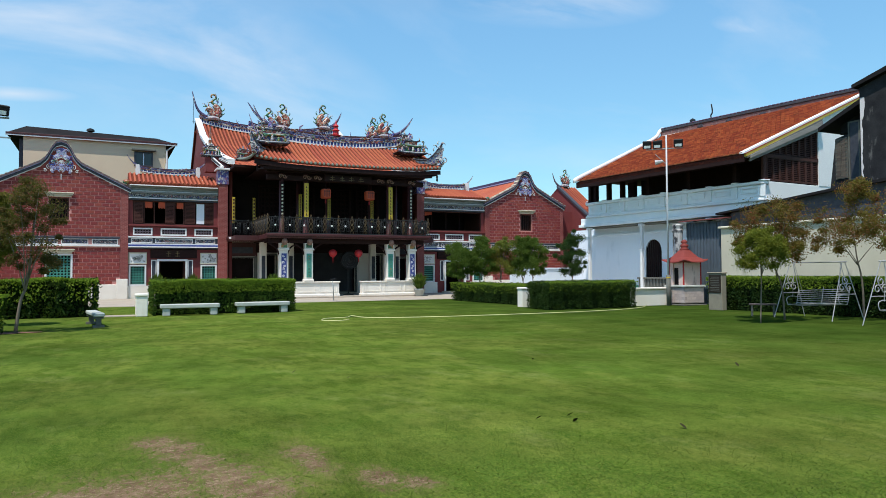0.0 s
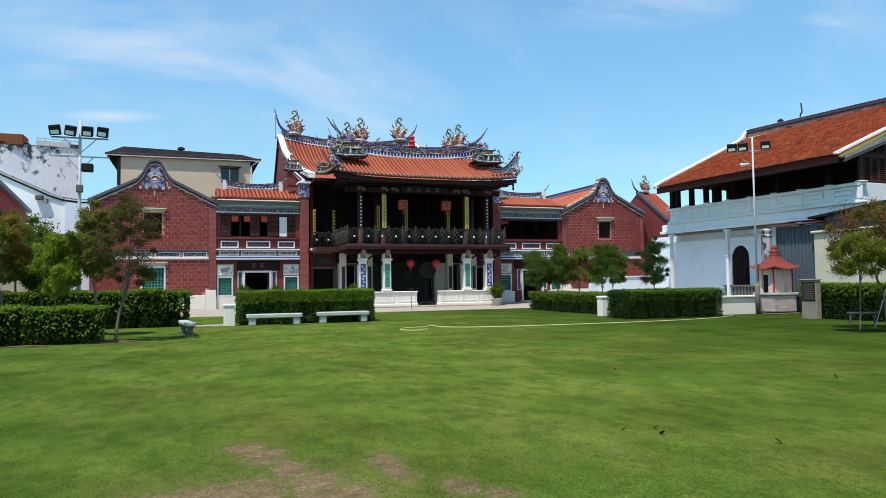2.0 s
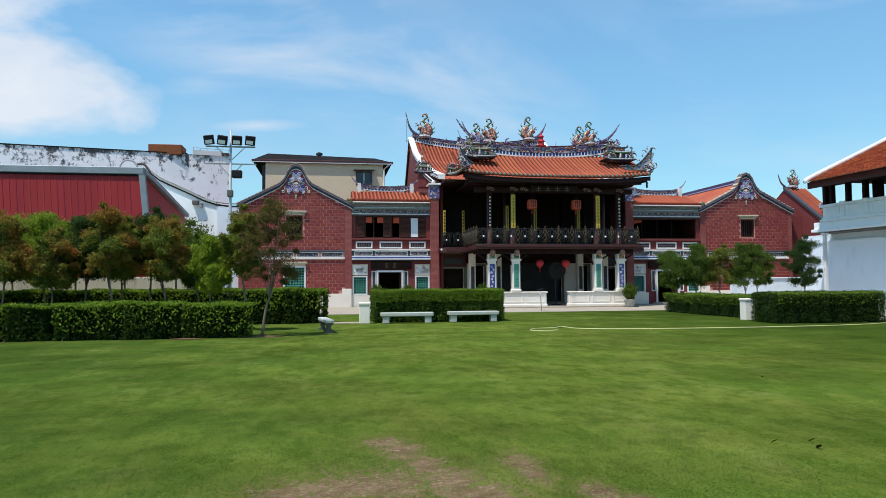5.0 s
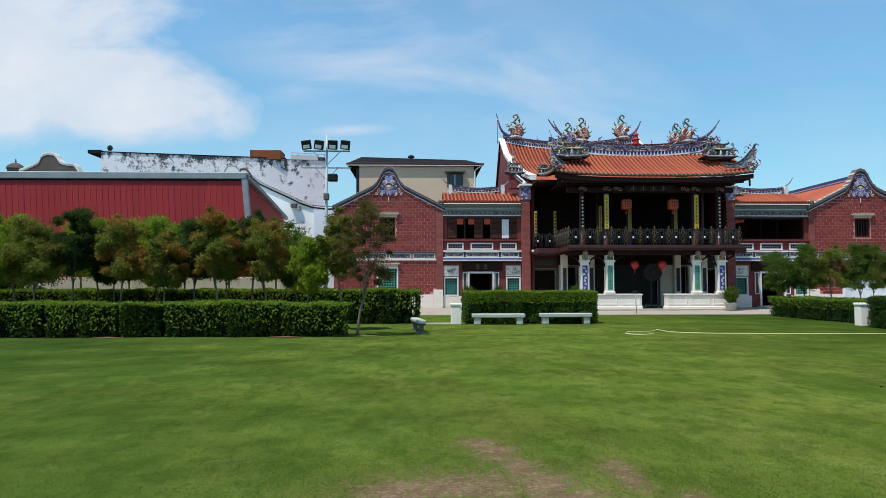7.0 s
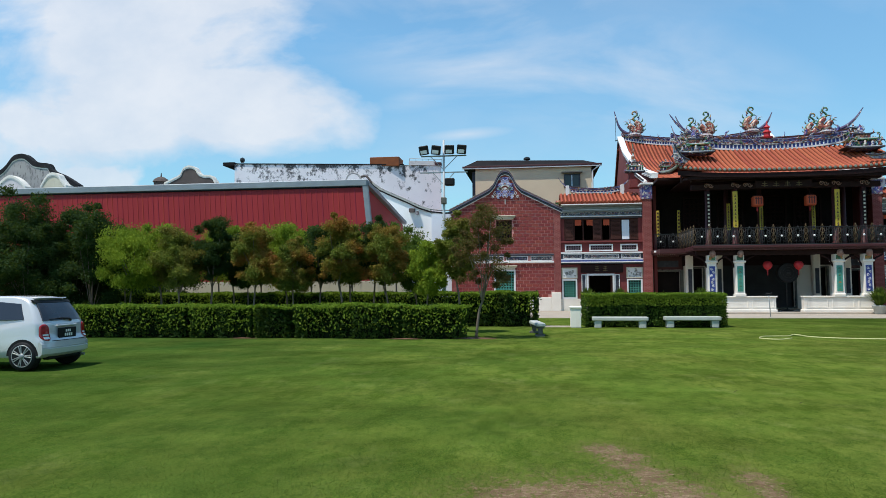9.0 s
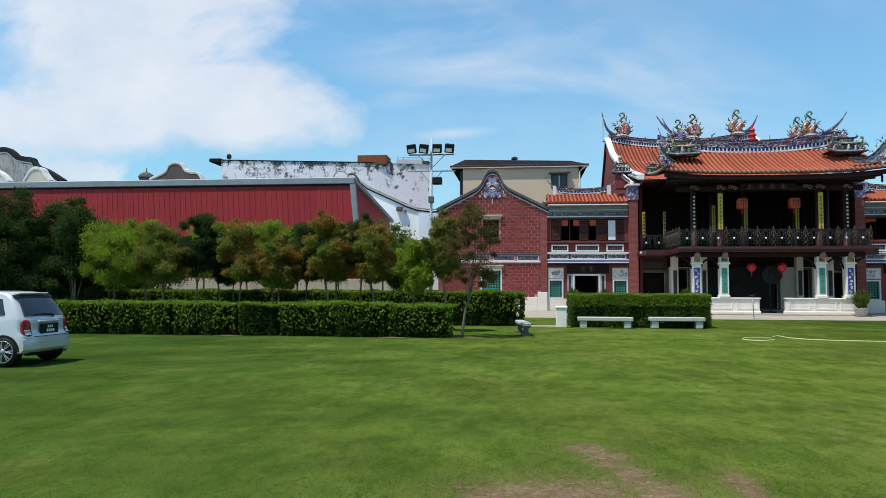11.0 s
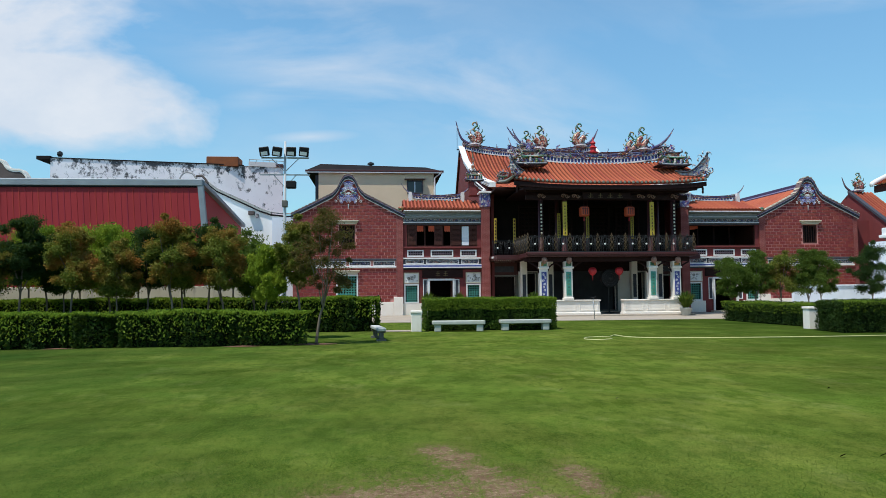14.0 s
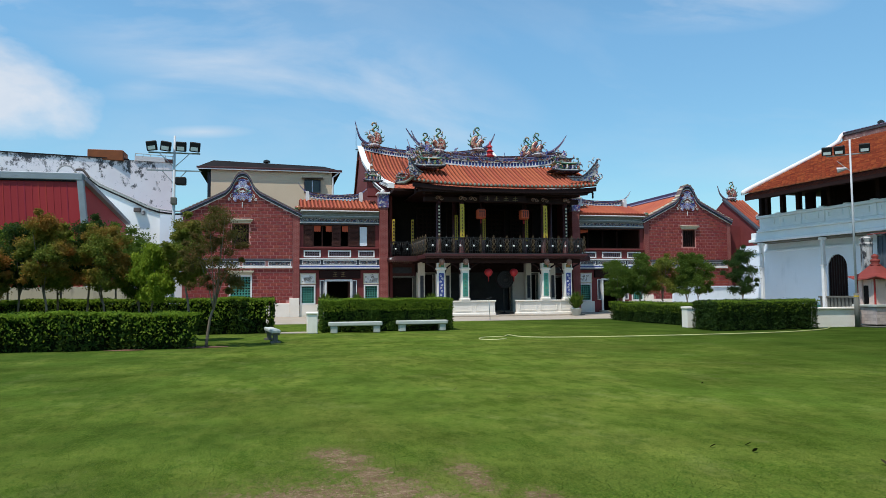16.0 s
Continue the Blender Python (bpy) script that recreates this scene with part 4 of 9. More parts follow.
    part("medallion_boss", bm, M["lilac"], ob, "", True)
    part("medallion_drop", tube([(X(c), YF - 0.06, 7.3), (X(c), YF - 0.06, 6.95)], [0.035, 0.015], 6), M["white_trim"], ob)
    # upper window
    w = part("window", frame_rect(up[0] + 0.002, up[1] - 0.002, YF + 0.06, YF + 0.2, up[2] + 0.002, up[3] - 0.002, 0.08), M["brownwood"], ob, "dark timber barred window")
    # black sheet paints the shade behind the window bars
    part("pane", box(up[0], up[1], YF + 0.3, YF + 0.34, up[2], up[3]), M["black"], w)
    for i in range(5):
        x = up[0] + (up[1] - up[0]) * (i + 1) / 6
        part("bar", tube([(x, YF + 0.13, up[2] + 0.08), (x, YF + 0.13, up[3] - 0.08)], 0.02, 6), M["brownwood"], w)
    sill_lintel(up[0] - 0.25, up[1] + 0.25, YF, up[3] + 0.22, ob)
    # lower window with teal pierced screen
    w = part("window", frame_rect(lo[0] - 0.08, lo[1] + 0.08, YF - 0.06, YF + 0.1, lo[2] - 0.08, lo[3] + 0.08, 0.1), M["white_trim"], ob, "teal pierced screen window in a white frame")
    part("screen", lattice(lo[0] + 0.02, lo[1] - 0.02, YF + 0.05, lo[2] + 0.02, lo[3] - 0.02, 0.165, 0.022), M["teal"], w)
    part("pane", box(lo[0], lo[1], YF + 0.14, YF + 0.18, lo[2], lo[3]), M["black"], w)
    sill_lintel(lo[0] - 0.2, lo[1] + 0.2, YF, lo[3] + 0.28, ob)
    # string course with dark panels
    xa2, xb2 = X(ua + 0.45), X(ub - 0.35)
    part("string_course", box(xa2, xb2, YF - 0.12, YF + 0.02, 3.13, 3.24, bevel=0.015), M["white_trim"], ob)
    part("string_course", box(xa2, xb2, YF - 0.10, YF + 0.02, 3.60, 3.70, bevel=0.015), M["slate"], ob)
    for i in range(4):
        a, b = xa2 + (xb2 - xa2) * (i + 0.06) / 4, xa2 + (xb2 - xa2) * (i + 0.94) / 4
        part("frieze_panel", frame_rect(a, b, YF - 0.06, YF + 0.02, 3.26, 3.58, 0.04), M["white_trim"], ob)
        part("frieze_fill", box(a + s * 0.045, b - s * 0.045, YF - 0.03, YF + 0.02, 3.304, 3.536), M["slate"], ob)
        bm = bmesh.new()
        for k in range(7):
            scroll(a + (b - a) * (0.12 + 0.76 * k / 6), YF - 0.04, 3.42, 0.075, 1.2, 1 if k % 2 else -1, 0.018, bm, k * 1.3)
        part("frieze_scrollwork", bm, M["mosaic_pale"], ob, "", True)
    # body and roof behind the gable
    part("rear_wall", box(X(ua + 0.05), X(ub - 0.05), YF + 0.36, YF + 12, 0, 6.3), M["red_wall"], ob)
    for a, b in ((0, 3.7), (0, -3.7)):
        bm = bmesh.new()
        pr = [(abs(a) + (abs(b) - abs(a)) * i / 8) for i in range(9)]
        sg = 1 if b > 0 else -1
        prism([(X(c) + sg * d, min(gable_top(d), 8.45) - 0.02) for d in pr] + [(X(c) + sg * d, min(gable_top(d), 8.45) - 0.22) for d in pr[::-1]], YF + 0.42, YF + 12, "y", bm)
        slope = part("roof", bm, M["tile_pan"], ob, "orange clay tile roof slope")
        line = [(X(c) + sg * d, 0, min(gable_top(d), 8.45) - 0.015) for d in pr]
        row = mesh_of("roof_tile", tube(line, 0.085, 7), M["tile"], True)
        for k in range(42):
            piece("roof_tile", row, slope, (0, YF + 0.55 + 0.27 * k, 0))
    part("roof_ridge", box(X(c) - 0.14, X(c) + 0.14, YF + 0.5, YF + 12, 8.3, 8.93, bevel=0.03), M["horn_blue"], ob)
    part("ridge_band", box(X(c) - 0.16, X(c) + 0.16, YF + 0.52, YF + 12, 8.64, 8.72), M["lilac"], ob, "pale blue line along the ridge")
    part("ridge_line", box(X(c) - 0.155, X(c) + 0.155, YF + 0.52, YF + 12, 8.44, 8.49), M["white_trim"], ob)
    bm = lathe([(0.02, 6.88), (0.2, 6.92), (0.24, 7.02), (0.18, 7.12), (0.02, 7.16)], X(ua + 0.1), YF - 0.12, 10)
    part("corner_scroll", bm, M["mosaic_orange"], ob, "", True)
    return ob


def wing(s, label):
    def X(u):
        return AX + s * u
    u0, u1 = 7.05, 12.19     # inner and outer ends
    Y = YF + 0.12
    ob = thing("connecting_wing", label, "house wing", (X(9.6), Y, 0), "connecting wings")
    du = u1 - u0

    def at(f):           # 0 at the outer end (beside the gable house), 1 at the inner end
        return X(u1 - f * du)
    # ground floor wall with openings: two screens and a doorway
    holes = [sorted((at(0.02), at(0.185))), sorted((at(0.815), at(0.98))), sorted((at(0.335), at(0.63)))]
    hz = [(0.86, 2.0), (0.86, 2.0), (0.12, 2.28)]
    part("wall", wall_with_holes(at(0), at(1), Y, Y + 0.3, 0.0, lambda x: 3.0, [(*h, *z) for h, z in zip(holes, hz)]), M["red_wall"], ob, "dark red painted ground floor wall")
    part("plinth", box(at(0), at(0.24), Y - 0.05, Y - 0.002, 0.0, 0.8, bevel=0.01), M["white"], ob)
    part("plinth", box(at(0.76), at(1), Y - 0.05, Y - 0.002, 0.0, 0.8, bevel=0.01), M["white"], ob)
    part("step", box(at(0.30), at(0.70), Y - 0.5, Y - 0.06, 0.0, 0.14, bevel=0.02), M["paving"], ob)
    for h in holes[:2]:
        w = part("window", frame_rect(h[0] - 0.06, h[1] + 0.06, Y - 0.06, Y + 0.08, 0.80, 2.06, 0.09), M["white_trim"], ob, "teal pierced screen window in a white frame")
        part("screen", lattice(h[0] + 0.03, h[1] - 0.03, Y + 0.05, 0.89, 1.97, 0.155, 0.016), M["teal"], w)
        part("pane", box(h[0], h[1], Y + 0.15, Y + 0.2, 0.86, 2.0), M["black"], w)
        pn = part("relief_panel", frame_rect(h[0] - 0.08, h[1] + 0.08, Y - 0.08, Y, 2.10, 2.80, 0.06), M["cream"], ob, "pale carved relief panel over the window")
        part("relief_field", box(h[0] - 0.02, h[1] + 0.02, Y - 0.04, Y, 2.16, 2.74), M["white_trim"], pn)
        bm = bmesh.new()
        rnd = random.Random(int(h[0] * 100))
        for k in range(16):
            scroll(h[0] + 0.08 + rnd.random() * (h[1] - h[0] - 0.16), Y - 0.05, 2.24 + rnd.random() * 0.42, 0.04 + rnd.random() * 0.06, 1.2, rnd.choice((-1, 1)), 0.012, bm, rnd.random() * 6)
        part("relief_scrollwork", bm, M["greystone"], pn)
    d0, d1 = holes[2]
    door = part("doorway", frame_rect(d0 - 0.12, d1 + 0.12, Y - 0.10, Y + 0.1, 0.0, 2.4, 0.12), M["white_trim"], ob, "pale stone door surround with an open dark doorway")
    part("door_leaf", box(d0 + 0.01, d0 + 0.08, Y + 0.12, Y + 0.8, 0.12, 2.27), M["brownwood"], door)
    part("door_leaf", box(d1 - 0.08, d1 - 0.01, Y + 0.12, Y + 0.8, 0.12, 2.27), M["brownwood"], door)
    for e in (d0 - 0.44, d1 + 0.14):
        part("side_light", frame_rect(e, e + 0.3, Y - 0.05, Y + 0.02, 0.9, 2.36, 0.05), M["white_trim"], door)
        part("side_screen", box(e + 0.054, e + 0.246, Y - 0.02, Y + 0.01, 0.954, 2.306), M["slate"], door)
    sg = part("name_board", box(at(0.24), at(0.76), Y - 0.12, Y - 0.002, 2.46, 2.98, bevel=0.015), M["darkwood"], ob, "dark timber name board with dull gold characters")
    for k in range(2):
        xk = at(0.44 + 0.1 * k)
        bm = box(xk - 0.14, xk + 0.14, Y - 0.14, Y - 0.121, 2.58, 2.61)
        box(xk - 0.13, xk + 0.13, Y - 0.14, Y - 0.121, 2.72, 2.75, bm)
        box(xk - 0.1, xk + 0.1, Y - 0.14, Y - 0.121, 2.83, 2.86, bm)
        box(xk - 0.015, xk + 0.015, Y - 0.139, Y - 0.121, 2.55, 2.88, bm)
        part("gilt_bars", bm, M["gold"], sg)
    # cornice between the floors
    for z0, z1, d, m in ((3.02, 3.10, 0.20, "slate"), (3.10, 3.17, 0.34, "white_trim"), (3.17, 3.27, 0.28, "cobalt"), (3.27, 3.34, 0.22, "white_trim"), (3.34, 3.69, 0.10, "slate"), (3.69, 3.78, 0.2, "white_trim"), (3.78, 4.40, 0.06, "red_wall"), (4.40, 4.50, 0.2, "red_wall")):
        part("cornice_band", box(at(0), at(1), Y - d, Y + 0.3, z0 + 0.002, z1, bevel=0.008), M[m], ob)
    for a, b in ((0.03, 0.26), (0.29, 0.71), (0.74, 0.97)):
        part("frieze_panel", frame_rect(at(a), at(b), Y - 0.14, Y - 0.10, 3.38, 3.65, 0.035), M["white_trim"], ob)
        bm = bmesh.new()
        n = int(abs(at(b) - at(a)) / 0.17)
        for k in range(n):
            scroll(at(a + (b - a) * (k + 0.7) / (n + 0.4)), Y - 0.12, 3.515 + 0.02 * math.sin(k * 2.3), 0.09, 1.2, 1 if k % 2 else -1, 0.026, bm, k)
        part("frieze_scrollwork", bm, M["mosaic_pale"], ob)
    for a, b in ((0.05, 0.26), (0.35, 0.64), (0.73, 0.94)):
        pn = part("pierced_panel", frame_rect(at(a), at(b), Y - 0.12, Y - 0.06, 3.84, 4.29, 0.08), M["white_trim"], ob, "pierced panel in a white frame")
        xs = sorted((at(a), at(b)))
        part("panel_back", box(xs[0] + 0.08, xs[1] - 0.08, Y - 0.075, Y - 0.062, 3.92, 4.21), M["black"], pn)
        part("screen", lattice(xs[0] + 0.08, xs[1] - 0.08, Y - 0.09, 3.92, 4.21, 0.15, 0.018), M["horn"], pn)
    # upper floor: open window strip between posts
    part("upper_post", box(at(0), at(0.045), Y, Y + 0.3, 4.5, 6.0), M["red_wall"], ob)
    part("upper_post", box(at(0.955), at(1), Y, Y + 0.3, 4.5, 6.0), M["red_wall"], ob)
    for z0, z1, d, m in ((5.96, 6.06, 0.10, "slate"), (6.06, 6.12, 0.18, "white_trim"), (6.12, 6.40, 0.06, "slate"), (6.40, 6.50, 0.22, "frieze_grey"), (6.50, 6.56, 0.12, "white_trim"), (6.56, 6.72, 0.16, "frieze_grey"), (6.72, 6.88, 0.30, "frieze_grey"), (6.88, 6.96, 0.42, "white_trim")):
        part("eave_band", box(at(0), at(1), Y - d, Y + 0.3, z0 + 0.002, z1, bevel=0.008), M[m], ob)
    bm = bmesh.new()
    for k in range(30):
        scroll(at((k + 0.5) / 30), Y - 0.1, 6.26 + 0.02 * math.sin(k * 1.9), 0.10, 1.3, 1 if k % 2 else -1, 0.028, bm, k * 0.8)
    part("eave_scrollwork", bm, M["mosaic_pale"], ob)
    for a, b in ((0.012, 0.20), (0.212, 0.788), (0.80, 0.988)):
        part("frieze_panel", frame_rect(at(a), at(b), Y - 0.13, Y - 0.07, 6.125, 6.395, 0.045), M["frieze_grey"], ob, "pale grey moulded frame")
    w = part("window_strip", frame_rect(at(0.045), at(0.955), Y + 0.06, Y + 0.16, 4.52, 5.95, 0.06), M["brownwood"], ob, "row of dark timber shutters, some open")
    if s < 0:
        for a, b, open_ in ((0.06, 0.16, 0), (0.40, 0.50, 0), (0.62, 0.74, 0), (0.85, 0.955, 0)):
            sh = part("shutter", frame_rect(at(a), at(b), Y + 0.02, Y + 0.06, 4.6, 5.88, 0.06), M["brownwood"], w)
            bm = bmesh.new()
            xs = sorted((at(a), at(b)))
            for k in range(14):
                z = 4.68 + k * 0.082
                box(xs[0] + 0.062, xs[1] - 0.062, Y + 0.025, Y + 0.05, z, z + 0.06, bm)
            part("slats", bm, M["brownwood"], sh)
        part("pale_panel", box(at(0.755), at(0.845), Y + 0.05, Y + 0.09, 4.6, 5.85), M["bluewhite"], w, "pale blue panel in the open window")
        for a in (0.17, 0.315, 0.52):
            bm = bmesh.new()
            xs = sorted((at(a + 0.01), at(a + 0.09)))
            n = 3
            pts = [(xs[0], 5.9)]
            for i in range(13):
                t = i / 12
                pts.append((xs[0] + (xs[1] - xs[0]) * t, 5.56 - 0.06 * abs(math.sin(t * n * math.pi))))
            pts.append((xs[1], 5.9))
            part("valance", prism(pts, Y + 0.1, Y + 0.12, "y", bm), M["orange"], w, "orange scalloped cloth valance")
        for a in (0.17, 0.28, 0.51, 0.61):
            part("mullion", box(at(a) - 0.03, at(a) + 0.03, Y + 0.08, Y + 0.14, 4.58, 5.9), M["brownwood"], w)
    else:
        pts = [(at(0.98), 5.9), (at(0.8), 5.9), (at(0.8), 5.72), (at(0.98), 5.58)]
        part("valance", prism(pts, Y + 0.4, Y + 0.42, "y"), M["orange"], w)
        for a in (0.3, 0.52, 0.75):
            part("post", box(at(a) - 0.05, at(a) + 0.05, Y + 1.0, Y + 1.1, 4.5, 5.95), M["darkwood"], w)
    # rooms behind; near-black back walls carry their shade in the colour
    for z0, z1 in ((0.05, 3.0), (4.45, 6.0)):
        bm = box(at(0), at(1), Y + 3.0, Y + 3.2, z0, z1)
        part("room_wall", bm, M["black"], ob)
        part("room_side", box(at(0), at(0) + 0.1 * -s, Y + 0.31, Y + 3.0, z0, z1), M["brownwood"], ob)
        part("room_side", box(at(1), at(1) + 0.1 * s, Y + 0.31, Y + 3.0, z0, z1), M["brownwood"], ob)
    part("room_floor", box(at(0), at(1), Y + 0.3, Y + 3.2, 3.02, 4.44), M["darkwood"], ob)
    part("room_ceiling", box(at(0), at(1), Y + 0.31, Y + 3.2, 6.0, 6.1), M["darkwood"], ob)
    # roof
    tile_roof(at(0), at(1), [(Y - 0.45, 6.98), (Y + 0.6, 7.33), (Y + 1.8, 7.80)], ob, pitch=0.245, r=0.078, eave=False)
    part("eave_line", box(at(0.01), at(0.99), Y - 0.50, Y - 0.40, 6.80, 6.862, bevel=0.01), M["white_trim"], ob, "white mortar line under the eave tiles")
    part("roof_back", prism([(Y + 1.8, 7.78), (Y + 4.2, 7.0), (Y + 4.2, 6.85), (Y + 1.8, 7.6)], at(0), at(1), "x"), M["tile_pan"], ob)
    ridge(at(0.15), at(0.77), Y + 1.8, 7.82, 7.94, 0.36, ob)
    for f, d in ((0.107, -1), (0.805, 1)):
        part("ridge_block", prism([(at(f) - 0.10, 7.70), (at(f) + 0.10, 7.70), (at(f) + 0.13, 8.05), (at(f) + 0.09, 8.36), (at(f) - 0.09, 8.36), (at(f) - 0.13, 8.05)], Y + 1.5, Y + 2.0, "y"), M["white_trim"], ob, "white curled ridge block")
        sx = -s * d
        strand([(at(f) - sx * 0.35, Y + 1.8, 8.16), (at(f) + sx * 0.05, Y + 1.8, 8.34), (at(f) + sx * 0.38, Y + 1.8, 8.62), (at(f) + sx * 0.62, Y + 1.8, 8.99)], 0.075, ob)
    # pier beside the hall
    part("pier", box(X(6.5), X(7.05), YF - 0.35, YF + 0.5, 0.0, 7.1, bevel=0.01), M["pier_brick"], ob, "tall red brick pier")
    part("pier_head", box(X(6.45), X(7.1), YF - 0.4, YF + 0.55, 7.1, 8.0, bevel=0.02), M["mosaic_blue"], ob, "blue and white mosaic pier head")
    part("pier_cap", box(X(6.35), X(7.2), YF - 0.5, YF + 0.6, 8.0, 8.12, bevel=0.02), M["white_trim"], ob)
    return ob


def main_hall():
    ob = thing("main_hall", "dark two-storey temple hall with an orange tiled roof", "temple", (AX, YF, 0))
    # front of the hall behind the porch, ground floor: white walls with a wide dark opening
    Y = 46.6

    def X(u):
        return AX + u
    holes = [(X(-2.2), X(2.2), 0.15, 2.95), (X(-6.2), X(-4.7), 0.15, 2.5), (X(4.7), X(6.2), 0.15, 2.5), (X(-4.1), X(-3.3), 0.15, 2.7), (X(3.3), X(4.1), 0.15, 2.7)]
    part("wall", wall_with_holes(X(-6.5), X(6.5), Y, Y + 0.3, 0.0, lambda x: 3.5, holes), M["white"], ob, "white ground floor wall with dark doorways")
    # sheets close behind each opening paint the interior shade
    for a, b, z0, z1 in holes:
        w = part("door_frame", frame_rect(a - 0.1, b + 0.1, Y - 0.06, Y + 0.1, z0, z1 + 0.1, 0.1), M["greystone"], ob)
        part("dark_opening", box(a, b, Y + 0.6, Y + 0.65, z0, z1), M["room_shade"] if b - a > 3 else M["black"], w)
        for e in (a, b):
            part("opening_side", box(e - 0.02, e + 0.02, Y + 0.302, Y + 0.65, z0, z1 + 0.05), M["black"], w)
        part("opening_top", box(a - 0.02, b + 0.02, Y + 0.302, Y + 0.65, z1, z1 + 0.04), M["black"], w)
    # maroon timber and grey jambs also paint the shaded white wall dark
    for a, b in ((-6.45, -4.5), (4.5, 6.45)):
        sur = part("door_surround", box(X(a), X(b), Y - 0.05, Y - 0.002, 2.62, 3.48, bevel=0.01), M["maroon"], ob, "maroon timber panel over the side door, darkened for wall shade")
        part("lintel_panel", box(X(a + 0.3), X(b - 0.3), Y - 0.075, Y - 0.052, 2.8, 3.2, bevel=0.01), M["slate"], sur)
        for e0, e1 in ((a, a + 0.2), (b - 0.18, b)):
            part("jamb", box(X(e0), X(e1), Y - 0.045, Y - 0.002, 0.12, 2.616), M["greystone"], sur)
    # dark band puts the shade under the ceiling onto the wall top
    part("dark_lintel", box(X(-4.6), X(4.6), Y - 0.1, Y - 0.07, 2.85, 3.5), M["darkwood"], ob, "dark band painting shade under the porch ceiling")
    # plain wall, the deep shade under the eave put into its colour
    part("upper_wall", box(X(-6.5), X(6.5), 47.6, 47.9, 3.6, 8.2), M["black"], ob, "timber upper wall coloured near-black for deep shade")
    part("upper_floor", box(X(-6.5), X(6.5), 43.0, 47.6, 3.5, 3.78), M["maroon"], ob)
    for u in (-3.4, -1.3, 1.3, 3.4):
        scr = part("carved_screen", frame_rect(X(u) - 0.85, X(u) + 0.85, 47.45, 47.55, 3.9, 7.4, 0.12), M["darkwood"], ob, "dark carved timber screen")
        part("screen_lattice", lattice(X(u) - 0.7, X(u) + 0.7, 47.5, 5.4, 7.2, 0.3, 0.025), M["darkwood"], scr)
    # recess sides in a dark tone: the recess shade put into colour
    for u in (-6.52, 6.52):
        part("side_wall", box(X(u) - 0.03, X(u) + 0.03, 46.65, 47.6, 3.8, 8.0), M["darkwood"], ob)
    part("side_ceiling", box(X(-6.4), X(6.4), 44.0, 47.6, 8.0, 8.15), M["darkwood"], ob)
    # yellow boards beside the dark upper doors
    for u in (-6.11, -4.84, 4.84, 6.11):
        bd = part("couplet_board", box(X(u) - 0.085, X(u) + 0.085, 45.9, 45.95, 4.7, 6.35, bevel=0.01), M["yellow"], ob, "narrow yellow board with dark characters")
        bm = bmesh.new()
        for k in range(7):
            box(X(u) - 0.05, X(u) + 0.05, 45.88, 45.899, 4.80 + k * 0.22, 4.92 + k * 0.22, bm)
        part("character_mark", bm, M["maroon"], bd)
    # great roof behind: slope to a high ridge
    YR = 64.0
    prof = [(46.0, 7.75), (50.5, 8.75), (55.5, 10.12), (60.3, 11.9), (YR, 13.98)]

    def sweep(x):
        return 0.72 * (abs(x - AX) / 6.5) ** 2.2
    tile_roof(X(-6.2), X(6.2), prof, ob, sweep, pitch=0.32, r=0.10)
    prof = [(y, z + 0.72) for y, z in prof]
    part("roof_back", prism([(YR, 13.9), (69.0, 8.9), (69.0, 8.7), (YR, 13.7)], X(-6.5), X(6.5), "x"), M["tile_pan"], ob)
    for u in (-6.24, 6.24):
        part("gable_wall", prism([(46.3, 0.0), (46.3, 8.2)] + [(y, z - 0.12) for y, z in prof[1:]] + [(69, 8.9), (69, 0.0)], X(u) - 0.1, X(u) + 0.1, "x"), M["red_wall"], ob, "red brick gable wall")
        part("verge", prism([(y, z + 0.24) for y, z in prof] + [(y, z - 0.02) for y, z in prof[::-1]], X(u) - 0.22, X(u) + 0.2, "x"), M["limewash"], ob, "white plastered roof verge")
        for dz in (0.02,):
            part("verge_stripe", prism([(y, z + dz + 0.035) for y, z in prof] + [(y, z + dz) for y, z in prof[::-1]], X(u) - 0.226, X(u) - 0.221, "x"), M["slate"], ob)
        part("verge_cap", prism([(y, z + 0.30) for y, z in prof] + [(y, z + 0.244) for y, z in prof[::-1]], X(u) - 0.26, X(u) + 0.24, "x"), M["white_trim"], ob, "white mortar edge along the verge")
        part("verge_back", prism([(YR, 14.9), (69, 9.3), (69, 9.0), (YR, 14.6)], X(u) - 0.22, X(u) + 0.2, "x"), M["maroon"], ob)
        d = 1 if u > 0 else -1
        cluster(X(d * 7.3), 47.2, 9.0, 1.15, 0.9, ob, int(50 + u), "mosaic pavilion ornament at the foot of the verge")
        part("verge_spire", lathe([(0.10, 9.8), (0.12, 10.1), (0.05, 10.25), (0.09, 10.4), (0.04, 10.7), (0.01, 11.05)], X(d * 7.38), 47.3, 6), M["mosaic_orange"], ob)
        foot = [(X(d * 7.35), 47.1, 9.0), (X(d * 7.05), 46.7, 8.6), (X(d * 6.75), 46.3, 8.25)]
        part("verge_foot", tube(foot, 0.13, 6), M["white_trim"], ob, "white foot of the verge")
        part("verge_foot_edge", tube([(px + d * 0.14, py, pz + 0.12) for px, py, pz in foot], 0.06, 5), M["slate"], ob)
        part("foot_pedestal", box(X(d * 7.3) - 0.4, X(d * 7.3) + 0.4, 46.95, 47.5, 8.0, 9.0, bevel=0.03), M["red_wall"], ob)
    ridge(X(-6.1), X(6.1), YR, 13.95, 14.62, 0.72, ob, 0.5)
